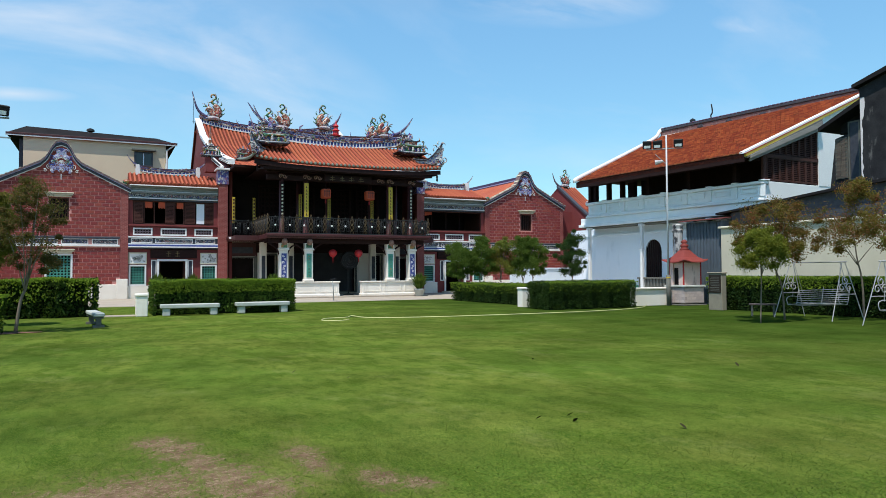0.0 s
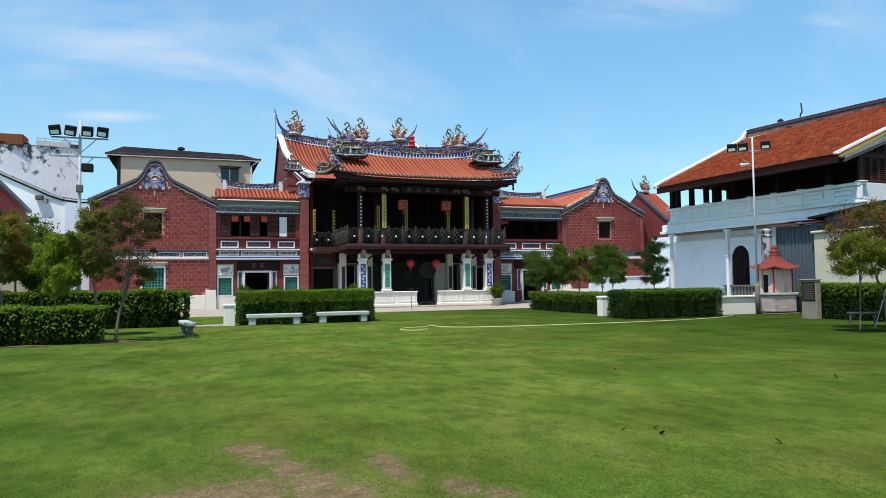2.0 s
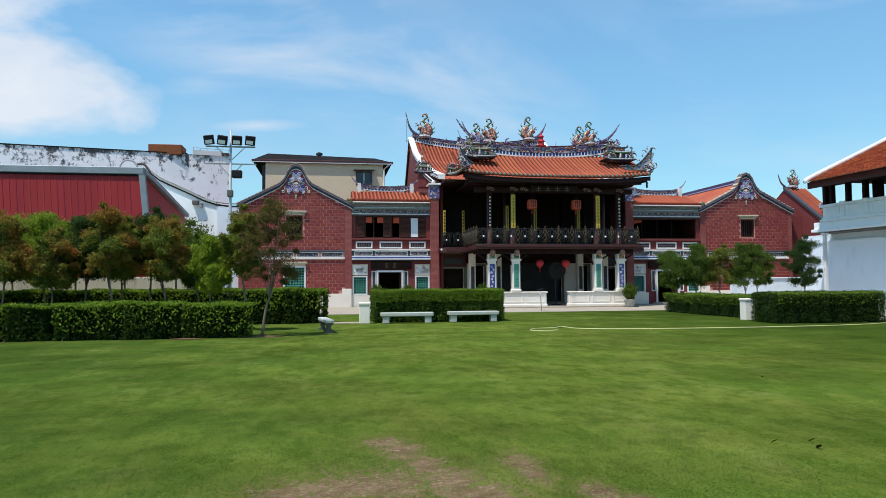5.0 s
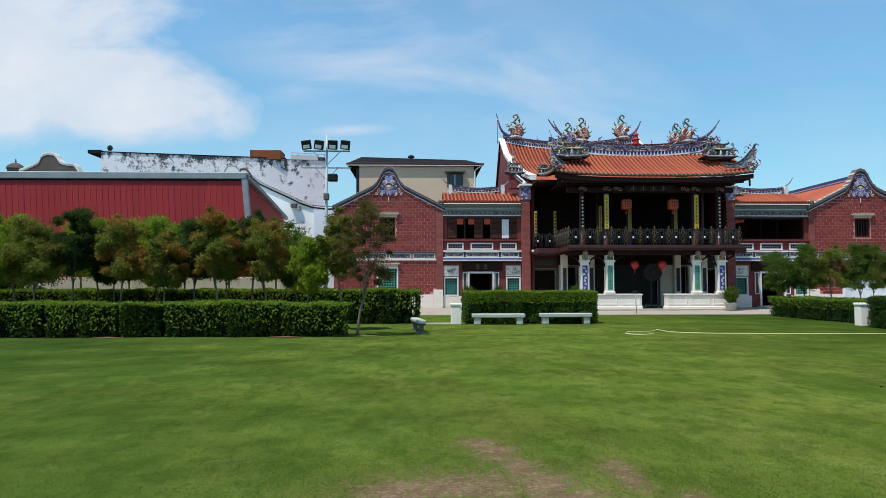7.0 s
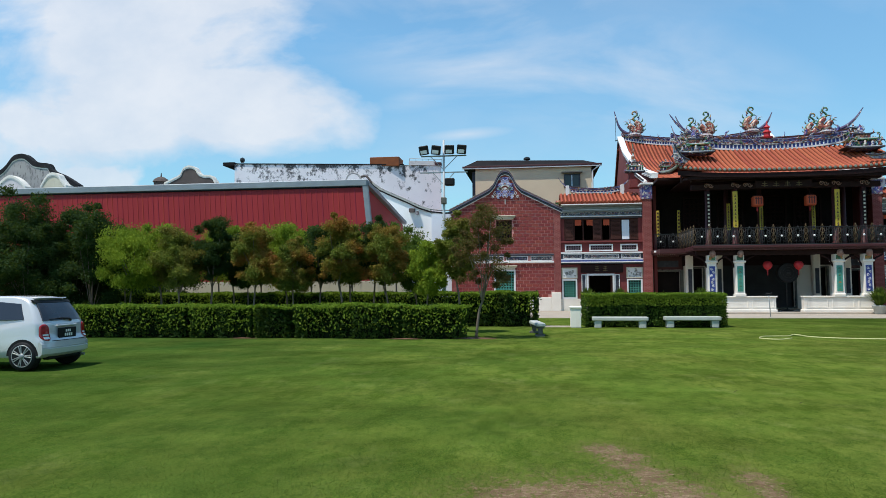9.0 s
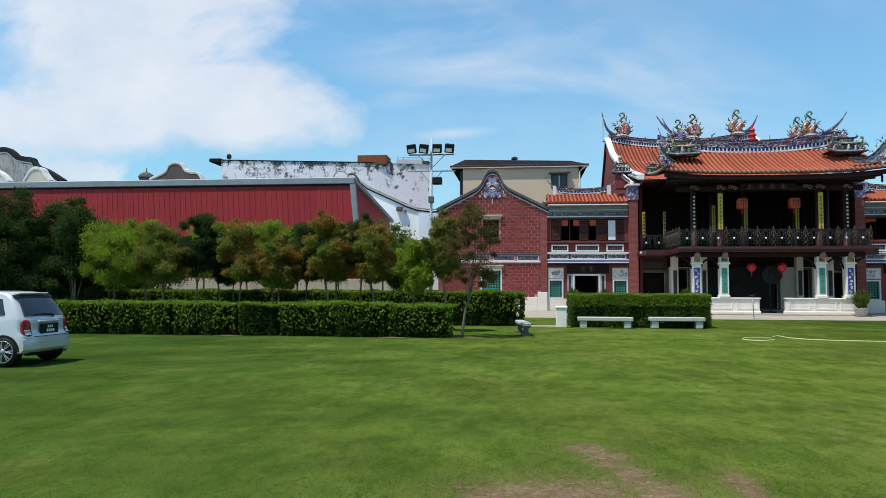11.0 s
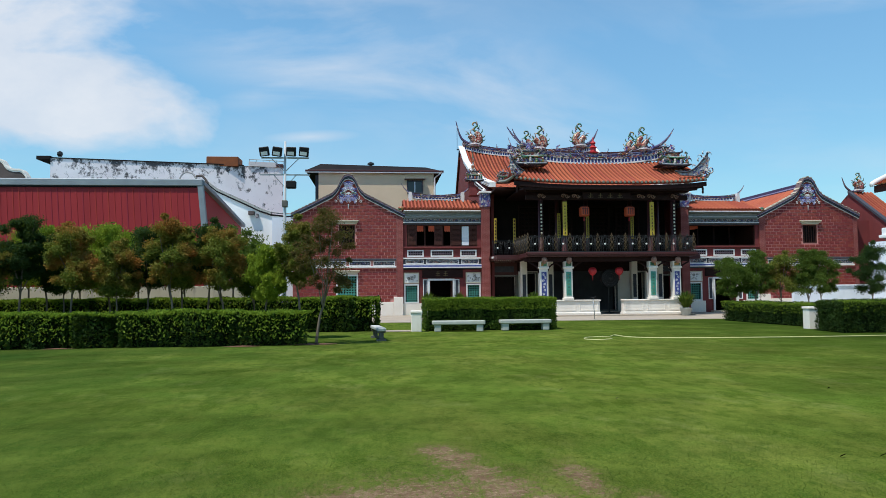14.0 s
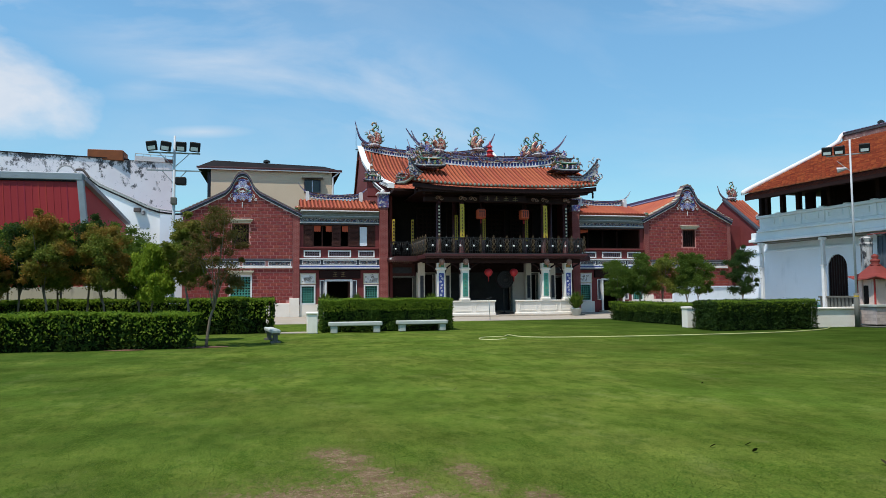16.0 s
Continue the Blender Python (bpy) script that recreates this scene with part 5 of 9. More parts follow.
    for d, tip in ((-1, 17.3), (1, 16.7)):
        strand([(X(d * 4.6), YR, 14.75), (X(d * 5.6), YR, 15.2), (X(d * 6.3), YR, 15.85), (X(d * 6.72), YR, tip)], 0.20, ob)
        beast(X(d * 5.0), YR, 15.15, 1.95, -d, ob)
    part("lightning_rod", tube([(X(-6.62), YR, 14.5), (X(-6.62), YR, 16.9)], 0.02, 5), M["iron"], ob)
    part("rod_clamp", box(X(-6.62) - 0.05, X(-6.3), YR - 0.03, YR + 0.03, 14.62, 14.68), M["iron"], ob)
    for u in (-4.95, 4.95):
        cluster(X(u), 49.3, 9.2, 1.0, 1.0, ob, int(70 + u), "mosaic figure-like ornament on the roof slope", "slope_cluster")
    return ob


def porch():
    YP = 41.2
    ob = thing("porch_pavilion", "two-storey timber porch with white columns and a sweeping tiled roof", "temple porch", (AX, YP, 0))

    def X(u):
        return AX + u
    part("podium", box(X(-5.0), X(5.0), YP - 0.55, 46.55, -0.2, 0.12, bevel=0.02), M["paving"], ob, "low pale stone podium")
    # parapets with moulded panels
    for a, b in ((-4.75, -0.72), (0.72, 4.75)):
        pr = part("parapet", box(X(a), X(b), YP - 0.2, YP + 0.2, 0.1, 0.92, bevel=0.015), M["white"], ob, "white moulded parapet")
        part("coping", box(X(a) - 0.06, X(b) + 0.06, YP - 0.27, YP + 0.27, 0.924, 1.0, bevel=0.02), M["white"], pr)
        part("base_mould", box(X(a) - 0.05, X(b) + 0.05, YP - 0.28, YP + 0.26, 0.1, 0.26, bevel=0.03), M["white"], pr)
        n = 3
        for i in range(n):
            x0, x1 = X(a + (b - a) * (i + 0.08) / n), X(a + (b - a) * (i + 0.92) / n)
            part("parapet_panel", frame_rect(x0, x1, YP - 0.225, YP - 0.19, 0.36, 0.84, 0.05), M["white"], pr)
    # square columns
    for u, colour in ((-4.06, "cobalt"), (-2.58, "teal"), (2.58, "teal"), (4.06, "cobalt")):
        c = part("column", box(X(u) - 0.24, X(u) + 0.24, YP - 0.24, YP + 0.24, 1.0, 2.85, bevel=0.02), M["white"], ob, "square white plastered column")
        part("column_head", box(X(u) - 0.31, X(u) + 0.31, YP - 0.31, YP + 0.31, 2.85, 2.97, bevel=0.03), M["white"], c)
        part("column_neck", box(X(u) - 0.23, X(u) + 0.23, YP - 0.26, YP + 0.22, 2.97, 3.28, bevel=0.02), M["white"], c)
        part("neck_panel", box(X(u) - 0.17, X(u) + 0.17, YP - 0.275, YP - 0.262, 3.0, 3.22), M["mosaic_green"], c)
        part("column_foot", box(X(u) - 0.29, X(u) + 0.29, YP - 0.29, YP + 0.27, 1.0, 1.14, bevel=0.02), M["white"], c)
        part("inlay", box(X(u) - 0.15, X(u) + 0.15, YP - 0.262, YP - 0.24, 1.25, 2.66), M[colour], c, "coloured inlay panel with pale writing")
        bm = bmesh.new()
        for k in range(7):
            z = 1.33 + k * 0.19
            if colour == "teal":
                box(X(u) - 0.07, X(u) + 0.07, YP - 0.27, YP - 0.2625, z, z + 0.03, bm)
                box(X(u) - 0.05, X(u) + 0.05, YP - 0.27, YP - 0.2625, z + 0.06, z + 0.085, bm)
            else:
                scroll(X(u) + (0.04 if k % 2 else -0.04), YP - 0.268, z + 0.05, 0.075, 1.3, 1 if k % 2 else -1, 0.018, bm, k)
        part("inlay_relief", bm, M["white_trim"] if colour == "cobalt" else M["mosaic_green"], c)
        # carved bracket head, plain rounded shape
        bm = bmesh.new()
        bmesh.ops.create_icosphere(bm, subdivisions=2, radius=0.19)
        for v in bm.verts:
            v.co = Vector((v.co.x * 0.95, v.co.y * 0.8, v.co.z * 1.1)) * (1 + 0.12 * noise.noise(v.co * 9))
        bm.transform(Matrix.Translation((X(u), YP - 0.42, 3.34)))
        part("bracket_head", bm, M["bracket"], c, "brown carved bracket head", True)
        for d in (-1, 1):
            pts = smooth_line([(X(u) + d * 0.24, YP, 2.6), (X(u) + d * 0.42, YP, 3.0), (X(u) + d * 0.85, YP, 3.25)], 4)
            part("corbel", tube(pts, 0.05, 5), M["darkwood"], c, "", True)
    # back row of columns and inner wall pieces
    for u in (-4.5, -2.78, 2.78, 4.5):
        part("inner_column", box(X(u) - 0.2, X(u) + 0.2, 44.6, 45.0, 0.1, 3.5, bevel=0.02), M["white"], ob)
        part("inner_inlay", box(X(u) - 0.11, X(u) + 0.11, 44.58, 44.598, 1.1, 2.6), M["slate"], ob)
    # balcony floor with moulded edge; it steps back at both sides
    part("balcony_floor", box(X(-5.1), X(5.1), YP - 0.55, 45.9, 3.55, 3.80, bevel=0.03), M["maroon"], ob, "maroon timber balcony floor with moulded edge")
    part("balcony_edge", box(X(-5.2), X(5.2), YP - 0.66, YP - 0.552, 3.66, 3.80, bevel=0.02), M["maroon"], ob)
    part("floor_beam", box(X(-4.9), X(4.9), YP - 0.16, YP + 0.16, 3.28, 3.55, bevel=0.02), M["darkwood"], ob)
    for i in range(22):
        x = X(-4.9 + 9.8 * i / 21)
        part("joist", box(x - 0.04, x + 0.04, YP + 0.17, 45.5, 3.40, 3.549), M["darkwood"], ob)
    for d in (-1, 1):
        part("side_balcony", box(X(d * 5.1) + d * 0.004, X(d * 6.6), 44.6, 46.2, 3.6, 3.80, bevel=0.02), M["maroon"], ob)
        part("side_ledge", box(X(d * 5.3), X(d * 6.6), 44.4, 44.6, 3.62, 3.74, bevel=0.02), M["white_trim"], ob)
        bm = bmesh.new()
        for k in range(9):
            x = X(d * (5.4 + k * 0.13))
            prism([(x - 0.05, 3.58), (x + 0.05, 3.58), (x, 3.46)], 44.42, 44.46, "y", bm)
        part("valance_teeth", bm, M["white_trim"], ob)
    # upper columns with hanging boards
    for u in (-2.4, -0.5, 2.4, 4.2):
        part("inner_column", lathe([(0.17, 3.8), (0.15, 3.95), (0.14, 7.6)], X(u), 44.2, 10), M["maroon"], ob, "", True)
    for u in (-4.1, -2.65, 2.65, 4.1):
        part("upper_column", lathe([(0.2, 3.8), (0.22, 3.9), (0.16, 3.98), (0.15, 7.4)], X(u), YP + 0.25, 12), M["maroon"], ob, "round dark maroon timber column", True)
    for u, z0, z1, yy in ((-2.68, 4.83, 6.86, YP - 0.02), (2.68, 4.83, 6.86, YP - 0.02), (-2.33, 4.9, 6.5, 44.0), (-0.46, 4.9, 6.3, 44.0), (2.47, 4.85, 6.4, 44.0)):
        w = 0.13 if yy < 43 else 0.1
        bd = part("couplet_board", box(X(u) - w, X(u) + w, yy - 0.03, yy + 0.02, z0, z1, bevel=0.01), M["yellow"], ob, "long yellow board with dark characters")
        bm = bmesh.new()
        for k in range(9):
            z = z0 + 0.1 + k * (z1 - z0 - 0.2) / 9
            box(X(u) - 0.05, X(u) + 0.05, yy - 0.042, yy - 0.031, z, z + 0.03, bm)
            box(X(u) - 0.02, X(u) + 0.02, yy - 0.042, yy - 0.031, z + 0.035, z + 0.12, bm)
        part("character_mark", bm, M["maroon"], bd)
    for u in (-4.1, 4.1):
        bd = part("couplet_board", box(X(u) - 0.1, X(u) + 0.1, YP + 0.04, YP + 0.08, 4.85, 6.9, bevel=0.01), M["darkwood"], ob, "dark board with pale characters")
        bm = bmesh.new()
        for k in range(9):
            z = 4.95 + k * 0.21
            box(X(u) - 0.05, X(u) + 0.05, YP + 0.025, YP + 0.039, z, z + 0.1, bm)
        part("pale_bars", bm, M["cream"], bd)
    # brackets and beams under the eave
    for z0, z1, y0, y1 in ((7.0, 7.3, YP + 0.1, YP + 0.4), (7.45, 7.7, YP + 0.0, YP + 0.5)):
        part("eave_beam", box(X(-5.0), X(5.0), y0, y1, z0, z1, bevel=0.02), M["darkwood"], ob)
    part("name_board", box(X(-1.6), X(1.4), YP - 0.1, YP + 0.06, 7.02, 7.44, bevel=0.02), M["darkwood"], ob, "dark carved name board with dull gilding")
    bm = bmesh.new()
    for k in range(4):
        x = X(-1.1 + 0.6 * k)
        box(x - 0.17, x + 0.17, YP - 0.12, YP - 0.101, 7.12, 7.15, bm)
        box(x - 0.13, x + 0.13, YP - 0.12, YP - 0.101, 7.24, 7.27, bm)
        box(x - 0.02, x + 0.02, YP - 0.119, YP - 0.101, 7.08, 7.38, bm)
    part("gilt_bars", bm, M["gold"], ob)
    for u in (-4.1, -2.65, -2.0, 2.0, 2.65, 4.1):
        bm = bmesh.new()
        scroll(X(u) - 0.12, YP - 0.05, 7.2, 0.13, 1.3, 1, 0.035, bm)
        scroll(X(u) + 0.12, YP - 0.05, 7.2, 0.13, 1.3, -1, 0.035, bm)
        part("carved_bracket", bm, M["bracket"], ob, "", True)
    part("soffit", box(X(-5.2), X(5.2), YP - 0.3, 47.5, 7.72, 7.78), M["darkwood"], ob)
    for u in (-5.35, 5.35):
        part("hip_beam", tube([(X(u * 0.78), YP + 0.3, 7.5), (X(u * 1.05), YP - 0.6, 7.75)], 0.09, 6), M["darkwood"], ob)
        part("corner_drop", lathe([(0.02, 7.3), (0.07, 7.38), (0.05, 7.5), (0.07, 7.62), (0.03, 7.75)], X(u * 1.06), YP - 0.55, 8), M["darkwood"], ob, "", True)

    # roof with upturned corners
    def lift(x):
        u = abs(x - AX) / 5.85
        return 0.24 * max(0.0, u) ** 3.0
    prof = [(40.45, 7.94), (41.2, 8.24), (42.3, 8.74), (43.4, 9.30), (44.3, 9.78)]
    tile_roof(X(-5.85), X(5.85), prof, ob, lift, 0.26, 0.085)
    xs = [X(-5.85 + 11.7 * i / 40) for i in range(41)]
    part("eave_fascia", prism([(x, 7.78 + lift(x)) for x in xs] + [(x, 7.54 + lift(x) * 0.9) for x in xs[::-1]], 40.5, 40.58, "y"), M["darkwood"], ob, "dark curved eave board")
    part("eave_underside", prism([(40.58, 7.5), (40.58, 7.66), (41.6, 7.8), (41.6, 7.6)], X(-5.3), X(5.3), "x"), M["darkwood"], ob)
    part("roof_back", prism([(44.3, 9.76), (46.5, 9.0), (46.5, 8.85), (44.3, 9.6)], X(-5.2), X(5.2), "x"), M["tile_pan"], ob)
    for d in (-1, 1):
        # curved side edge sweeping forward to the corner
        pts = smooth_line([(X(d * 5.05), 44.3, 9.9), (X(d * 5.15), 42.6, 9.05), (X(d * 5.45), 41.2, 8.5), (X(d * 5.9), 40.45, 8.36), (X(d * 6.02), 40.35, 8.6)], 6)
        part("roof_edge", tube(pts, [0.17 - 0.006 * i for i in range(len(pts))], 6), M["mosaic"], ob, "white mosaic hip ridge", True)
        for k in range(4):
            p = pts[12 + 3 * k] if 12 + 3 * k < len(pts) else pts[-1]
            part("hip_curl", scroll(p.x, p.y - 0.1, p.z + 0.22, 0.16 + 0.03 * k, 1.3, d, 0.05, None, k), M["mosaic"], ob, "", True)
        pts = smooth_line([(X(d * 5.7), 46.6, 8.9), (X(d * 5.85), 43.0, 8.4), (X(d * 5.85), 41.0, 8.3), (X(d * 5.9), 40.45, 8.32)], 5)
        part("side_eave", tube(pts, 0.09, 6), M["green_glaze"], ob, "", True)
        # skirt roof at the side
        bm = bmesh.new()
        vs = [bm.verts.new(p) for p in ((X(d * 5.0), 46.4, 9.4), (X(d * 5.05), 43.0, 9.3), (X(d * 5.4), 41.2, 8.55), (X(d * 5.9), 40.5, 8.25), (X(d * 5.9), 43.0, 8.35), (X(d * 5.75), 46.4, 8.8))]
        bm.faces.new(vs if d > 0 else vs[::-1])
        bmesh.ops.solidify(bm, geom=bm.faces[:], thickness=0.08)
        part("side_skirt", bm, M["tile_pan"], ob)
        # tower ornament and curling corner piece
        cluster(X(d * 4.55), 42.4, 9.2, 1.9, 1.15, ob, 90 + d, "crowded mosaic pavilion ornament on the roof corner", "tower_ornament")
        cluster(X(d * 4.7), 43.7, 9.85, 1.0, 1.15, ob, 95 + d, "", "tower_ornament")
        part("tower_spire", lathe([(0.14, 9.9), (0.12, 10.3), (0.17, 10.36), (0.1, 10.5), (0.03, 10.7)], X(d * 4.55), 42.5, 6), M["mosaic_blue"], ob)
        for k, (du, dz, sz, st) in enumerate(((-0.42, 9.25, 0.34, 2.2), (-0.2, 9.5, 0.42, 1.9), (0.1, 9.72, 0.36, 1.2), (-0.62, 9.0, 0.3, 2.5), (-0.1, 9.7, 0.3, 2.3), (0.18, 9.3, 0.34, 0.6), (0.2, 9.75, 0.3, 0.7), (0.0, 9.4, 0.3, 1.6))):
            bm = tendril((X(d * (5.85 + du)), 40.6, dz), st if d > 0 else math.pi - st, sz, 0.045, bmesh.new(), d * (1.3 if k % 2 else -1.3))
            part("corner_scroll", bm, M["mosaic_pale"], ob, "pale mosaic curling corner ornament", True)
        if d > 0:
            prow = [(4.0, 8.66), (4.7, 8.62), (5.2, 8.84), (5.6, 9.22), (6.06, 9.78), (6.10, 9.3), (6.06, 8.86), (5.95, 8.52), (5.3, 8.40), (4.4, 8.42)]
        else:
            prow = [(5.2, 8.62), (5.4, 8.72), (5.6, 8.88), (5.8, 9.15), (6.0, 9.55), (6.04, 9.2), (6.02, 8.8), (5.95, 8.52), (5.7, 8.44), (5.4, 8.44)]
        part("corner_prow", prism([(X(d * u), z) for u, z in prow], 40.66, 40.86, "y"), M["mosaic_pale"], ob, "pale upswept corner of the roof")
        part("corner_prow_edge", tube(smooth_line([(X(d * u), 40.64, z) for u, z in prow[:5]], 4), 0.05, 5), M["slate"], ob, "", True)
        bm = bmesh.new()
        for k in range(6):
            tendril((X(d * (4.4 + 0.2 * k)), 42.0, 9.4 + 0.14 * (k % 3)), math.pi / 2 - d * (0.4 + 0.2 * k), 0.4, 0.035, bm, -d)
        part("tower_scrollwork", bm, M["mosaic_green"], ob, "", True)
    ridge(X(-4.9), X(4.9), 44.3, 9.68, 10.12, 0.80, ob, 0.4)
    ridge(X(-5.0), X(5.0), 47.0, 10.2, 11.0, 0.5, ob, 0.35)
    part("rear_roof_slope", prism([(44.4, 9.3), (47.0, 10.25), (47.0, 10.1), (44.4, 9.1)], X(-5.0), X(5.0), "x"), M["tile_pan"], ob)
    for d in (-1, 1):
        strand([(X(d * 2.8), 44.3, 10.52), (X(d * 4.3), 44.3, 10.88), (X(d * 5.05), 44.3, 11.42), (X(d * 5.56), 44.3, 12.12)], 0.14, ob)
        if d < 0:
            strand([(X(-3.7), 45.4, 10.85), (X(-4.35), 45.4, 11.2), (X(-4.75), 45.4, 11.7), (X(-5.0), 45.4, 12.25)], 0.12, ob)
            strand([(X(-4.9), 42.8, 9.3), (X(-5.2), 43.2, 10.0), (X(-5.35), 43.8, 10.7), (X(-5.5), 44.2, 11.4)], 0.08, ob)
        beast(X(d * 3.45), 44.3, 10.75, 1.35, -d, ob)
        beast(X(d * 3.75), 47.0, 11.05, 1.35, -d, ob)
        for k in range(3):
            part("ridge_flame", tube(smooth_line([(X(d * (2.2 + 0.9 * k)), 44.2, 10.5 + 0.08 * k), (X(d * (2.3 + 0.9 * k)), 44.2, 10.8 + 0.08 * k), (X(d * (2.1 + 0.9 * k)), 44.2, 10.95 + 0.08 * k)], 3), [0.1, 0.09, 0.08, 0.07, 0.06, 0.04, 0.02], 5), M["gold" if k == 1 else "mosaic_blue"], ob, "", True)
    part("ridge_pagoda", lathe([(0.3, 10.4), (0.34, 10.5), (0.2, 10.55), (0.18, 10.75), (0.26, 10.8), (0.14, 10.9), (0.12, 11.05), (0.2, 11.1), (0.06, 11.25), (0.02, 11.5)], X(0.1), 44.3, 8), M["redcloth"], ob, "red pagoda finial in the middle of the ridge")
    return ob


def railing():
    """Ornate iron balcony rail: posts, scrolled panels with a white knob, top and bottom rails."""
    ob = thing("balcony_railing", "ornate black iron balcony railing with gilded posts and white knobs", "railing", (AX, 40.75, 3.8))
    y, z0, z1 = 40.72, 3.80, 4.84
    n, w = 12, 10.1
    dx = w / n
    bm = bmesh.new()
    tube([(0, 0, 0.02), (0, 0, 1.04)], 0.014, 5, bm)
    for sg in (-1, 1):
        tube([(sg * (0.012 + 0.085 * abs(math.sin(math.pi * (0.25 + 3 * k / 24)))), 0, 0.03 + 0.98 * k / 24) for k in range(25)], 0.017, 5, bm)
    for zk in (0.27, 0.60, 0.92):
        lathe([(0.012, zk - 0.05), (0.042, zk), (0.012, zk + 0.05)], sides=6, bm=bm)
    lathe([(0.03, 1.0), (0.045, 1.04), (0.03, 1.09), (0.008, 1.16)], sides=6, bm=bm)
    post = mesh_of("post", bm, M["gold_dull"], True)
    bm = bmesh.new()
    for sg in (-1, 1):
        scroll(sg * 0.2, 0, 0.30, 0.17, 1.3, sg, 0.02, bm, 1.5)
        scroll(sg * 0.2, 0, 0.68, 0.17, 1.3, -sg, 0.02, bm, 4.6)
        scroll(sg * 0.09, 0, 0.88, 0.08, 1.2, sg, 0.016, bm, 1)
        tube([(sg * 0.33, 0, 0.06), (sg * 0.26, 0, 0.5), (sg * 0.33, 0, 0.95)], 0.016, 5, bm)
        tube([(sg * 0.1, 0, 0.06), (sg * 0.05, 0, 0.4), (sg * 0.12, 0, 0.8), (0, 0, 1.04)], 0.016, 5, bm)
        tube([(sg * 0.22, 0, 0.06), (sg * 0.2, 0, 0.98)], 0.014, 5, bm)
    panel = mesh_of("scroll_panel", bm, M["iron"], True)
    bm = bmesh.new()
    bmesh.ops.create_icosphere(bm, subdivisions=2, radius=0.06)
    knob = mesh_of("knob", bm, M["white_trim"], True)
    rails = [part("bottom_rail", box(AX - w / 2, AX + w / 2, y - 0.03, y + 0.03, z0, z0 + 0.06, bevel=0.008), M["iron"], ob),
             part("top_rail", box(AX - w / 2, AX + w / 2, y - 0.025, y + 0.025, z1 - 0.1, z1 - 0.06, bevel=0.008), M["iron"], ob)]
    for i in range(n + 1):
        piece("post", post, ob, (AX - w / 2 + dx * i, y, z0))
    for i in range(n):
        x = AX - w / 2 + dx * (i + 0.5)
        piece("scroll_panel", panel, ob, (x, y, z0))
        piece("knob", knob, ob, (x, y - 0.03, z0 + 0.5))
    for d in (-1, 1):
        x = AX + d * w / 2
        part("side_rail", box(x - 0.025, x + 0.025, y, 44.6, z1 - 0.1, z1 - 0.06), M["iron"], ob)
        for i in range(5):
            yy = y + 0.82 * (i + 0.5)
            piece("scroll_panel", panel, ob, (x, yy, z0), math.pi / 2)
            piece("post", post, ob, (x, yy + 0.41, z0))
        for i in range(2):
            piece("scroll_panel", panel, ob, (x + d * (0.4 + 0.75 * i), 44.6, z0))
            piece("knob", knob, ob, (x + d * (0.4 + 0.75 * i), 44.57, z0 + 0.5))
        part("return_rail", box(x, x + d * 1.5, 44.575, 44.625, z1 - 0.1, z1 - 0.06), M["iron"], ob)
    return ob


def cube_lantern(x):
    ob = thing("cube_lantern", "orange cube lantern hanging in the upper porch", "lantern", (x, 41.5, 6.0), "upper porch lanterns")
    part("body", box(x - 0.26, x + 0.26, 41.2, 41.72, 6.0, 6.58, bevel=0.06), M["orange"], ob)
    bm = bmesh.new()
    for k in (-1, 0, 1):
        box(x + k * 0.13 - 0.025, x + k * 0.13 + 0.025, 41.185, 41.199, 6.1 + 0.03 * abs(k), 6.52, bm)
    box(x - 0.2, x + 0.2, 41.186, 41.199, 6.42, 6.46, bm)
    part("character_mark", bm, M["maroon"], ob)
    part("cap", box(x - 0.2, x + 0.2, 41.3, 41.7, 6.58, 6.64), M["darkwood"], ob)
    part("cord", tube([(x, 41.5, 6.64), (x, 41.5, 7.72)], 0.012, 5), M["darkwood"], ob)
    part("tassel", lathe([(0.01, 5.72), (0.05, 5.76), (0.03, 5.95), (0.015, 6.0)], x, 41.5, 8), M["redcloth"], ob)


def round_lantern(x, z, y):
    ob = thing("round_lantern", "red silk lantern hanging in the ground floor porch", "lantern", (x, y, z), "red porch lanterns")
    part("body", lathe([(0.03, z), (0.14, z + 0.06), (0.24, z + 0.2), (0.26, z + 0.32), (0.18, z + 0.46), (0.06, z + 0.5)], x, y, 14), M["redcloth"], ob, "", True)
    part("cord", tube([(x, y, z + 0.5), (x, y, 3.42)], 0.01, 5), M["darkwood"], ob)
    part("tassel", tube([(x, y, z), (x, y, z - 0.3)], [0.03, 0.015], 6), M["redcloth"], ob)


gable_house(-1, "dark red brick gabled house with a blue plaster medallion")
gable_house(1, "dark red brick gabled house beside the white veranda building")
wing(-1, "red two-storey wing with shutters and a small orange tiled roof")
wing(1, "red two-storey wing with dark open upper windows and tiled roof")
main_hall()
porch()
railing()
for lx in (12.2, 15.0):
    cube_lantern(lx)
for lx, lz, ly in ((12.75, 2.45, 41.8), (14.4, 2.45, 41.8)):
    round_lantern(lx, lz, ly)


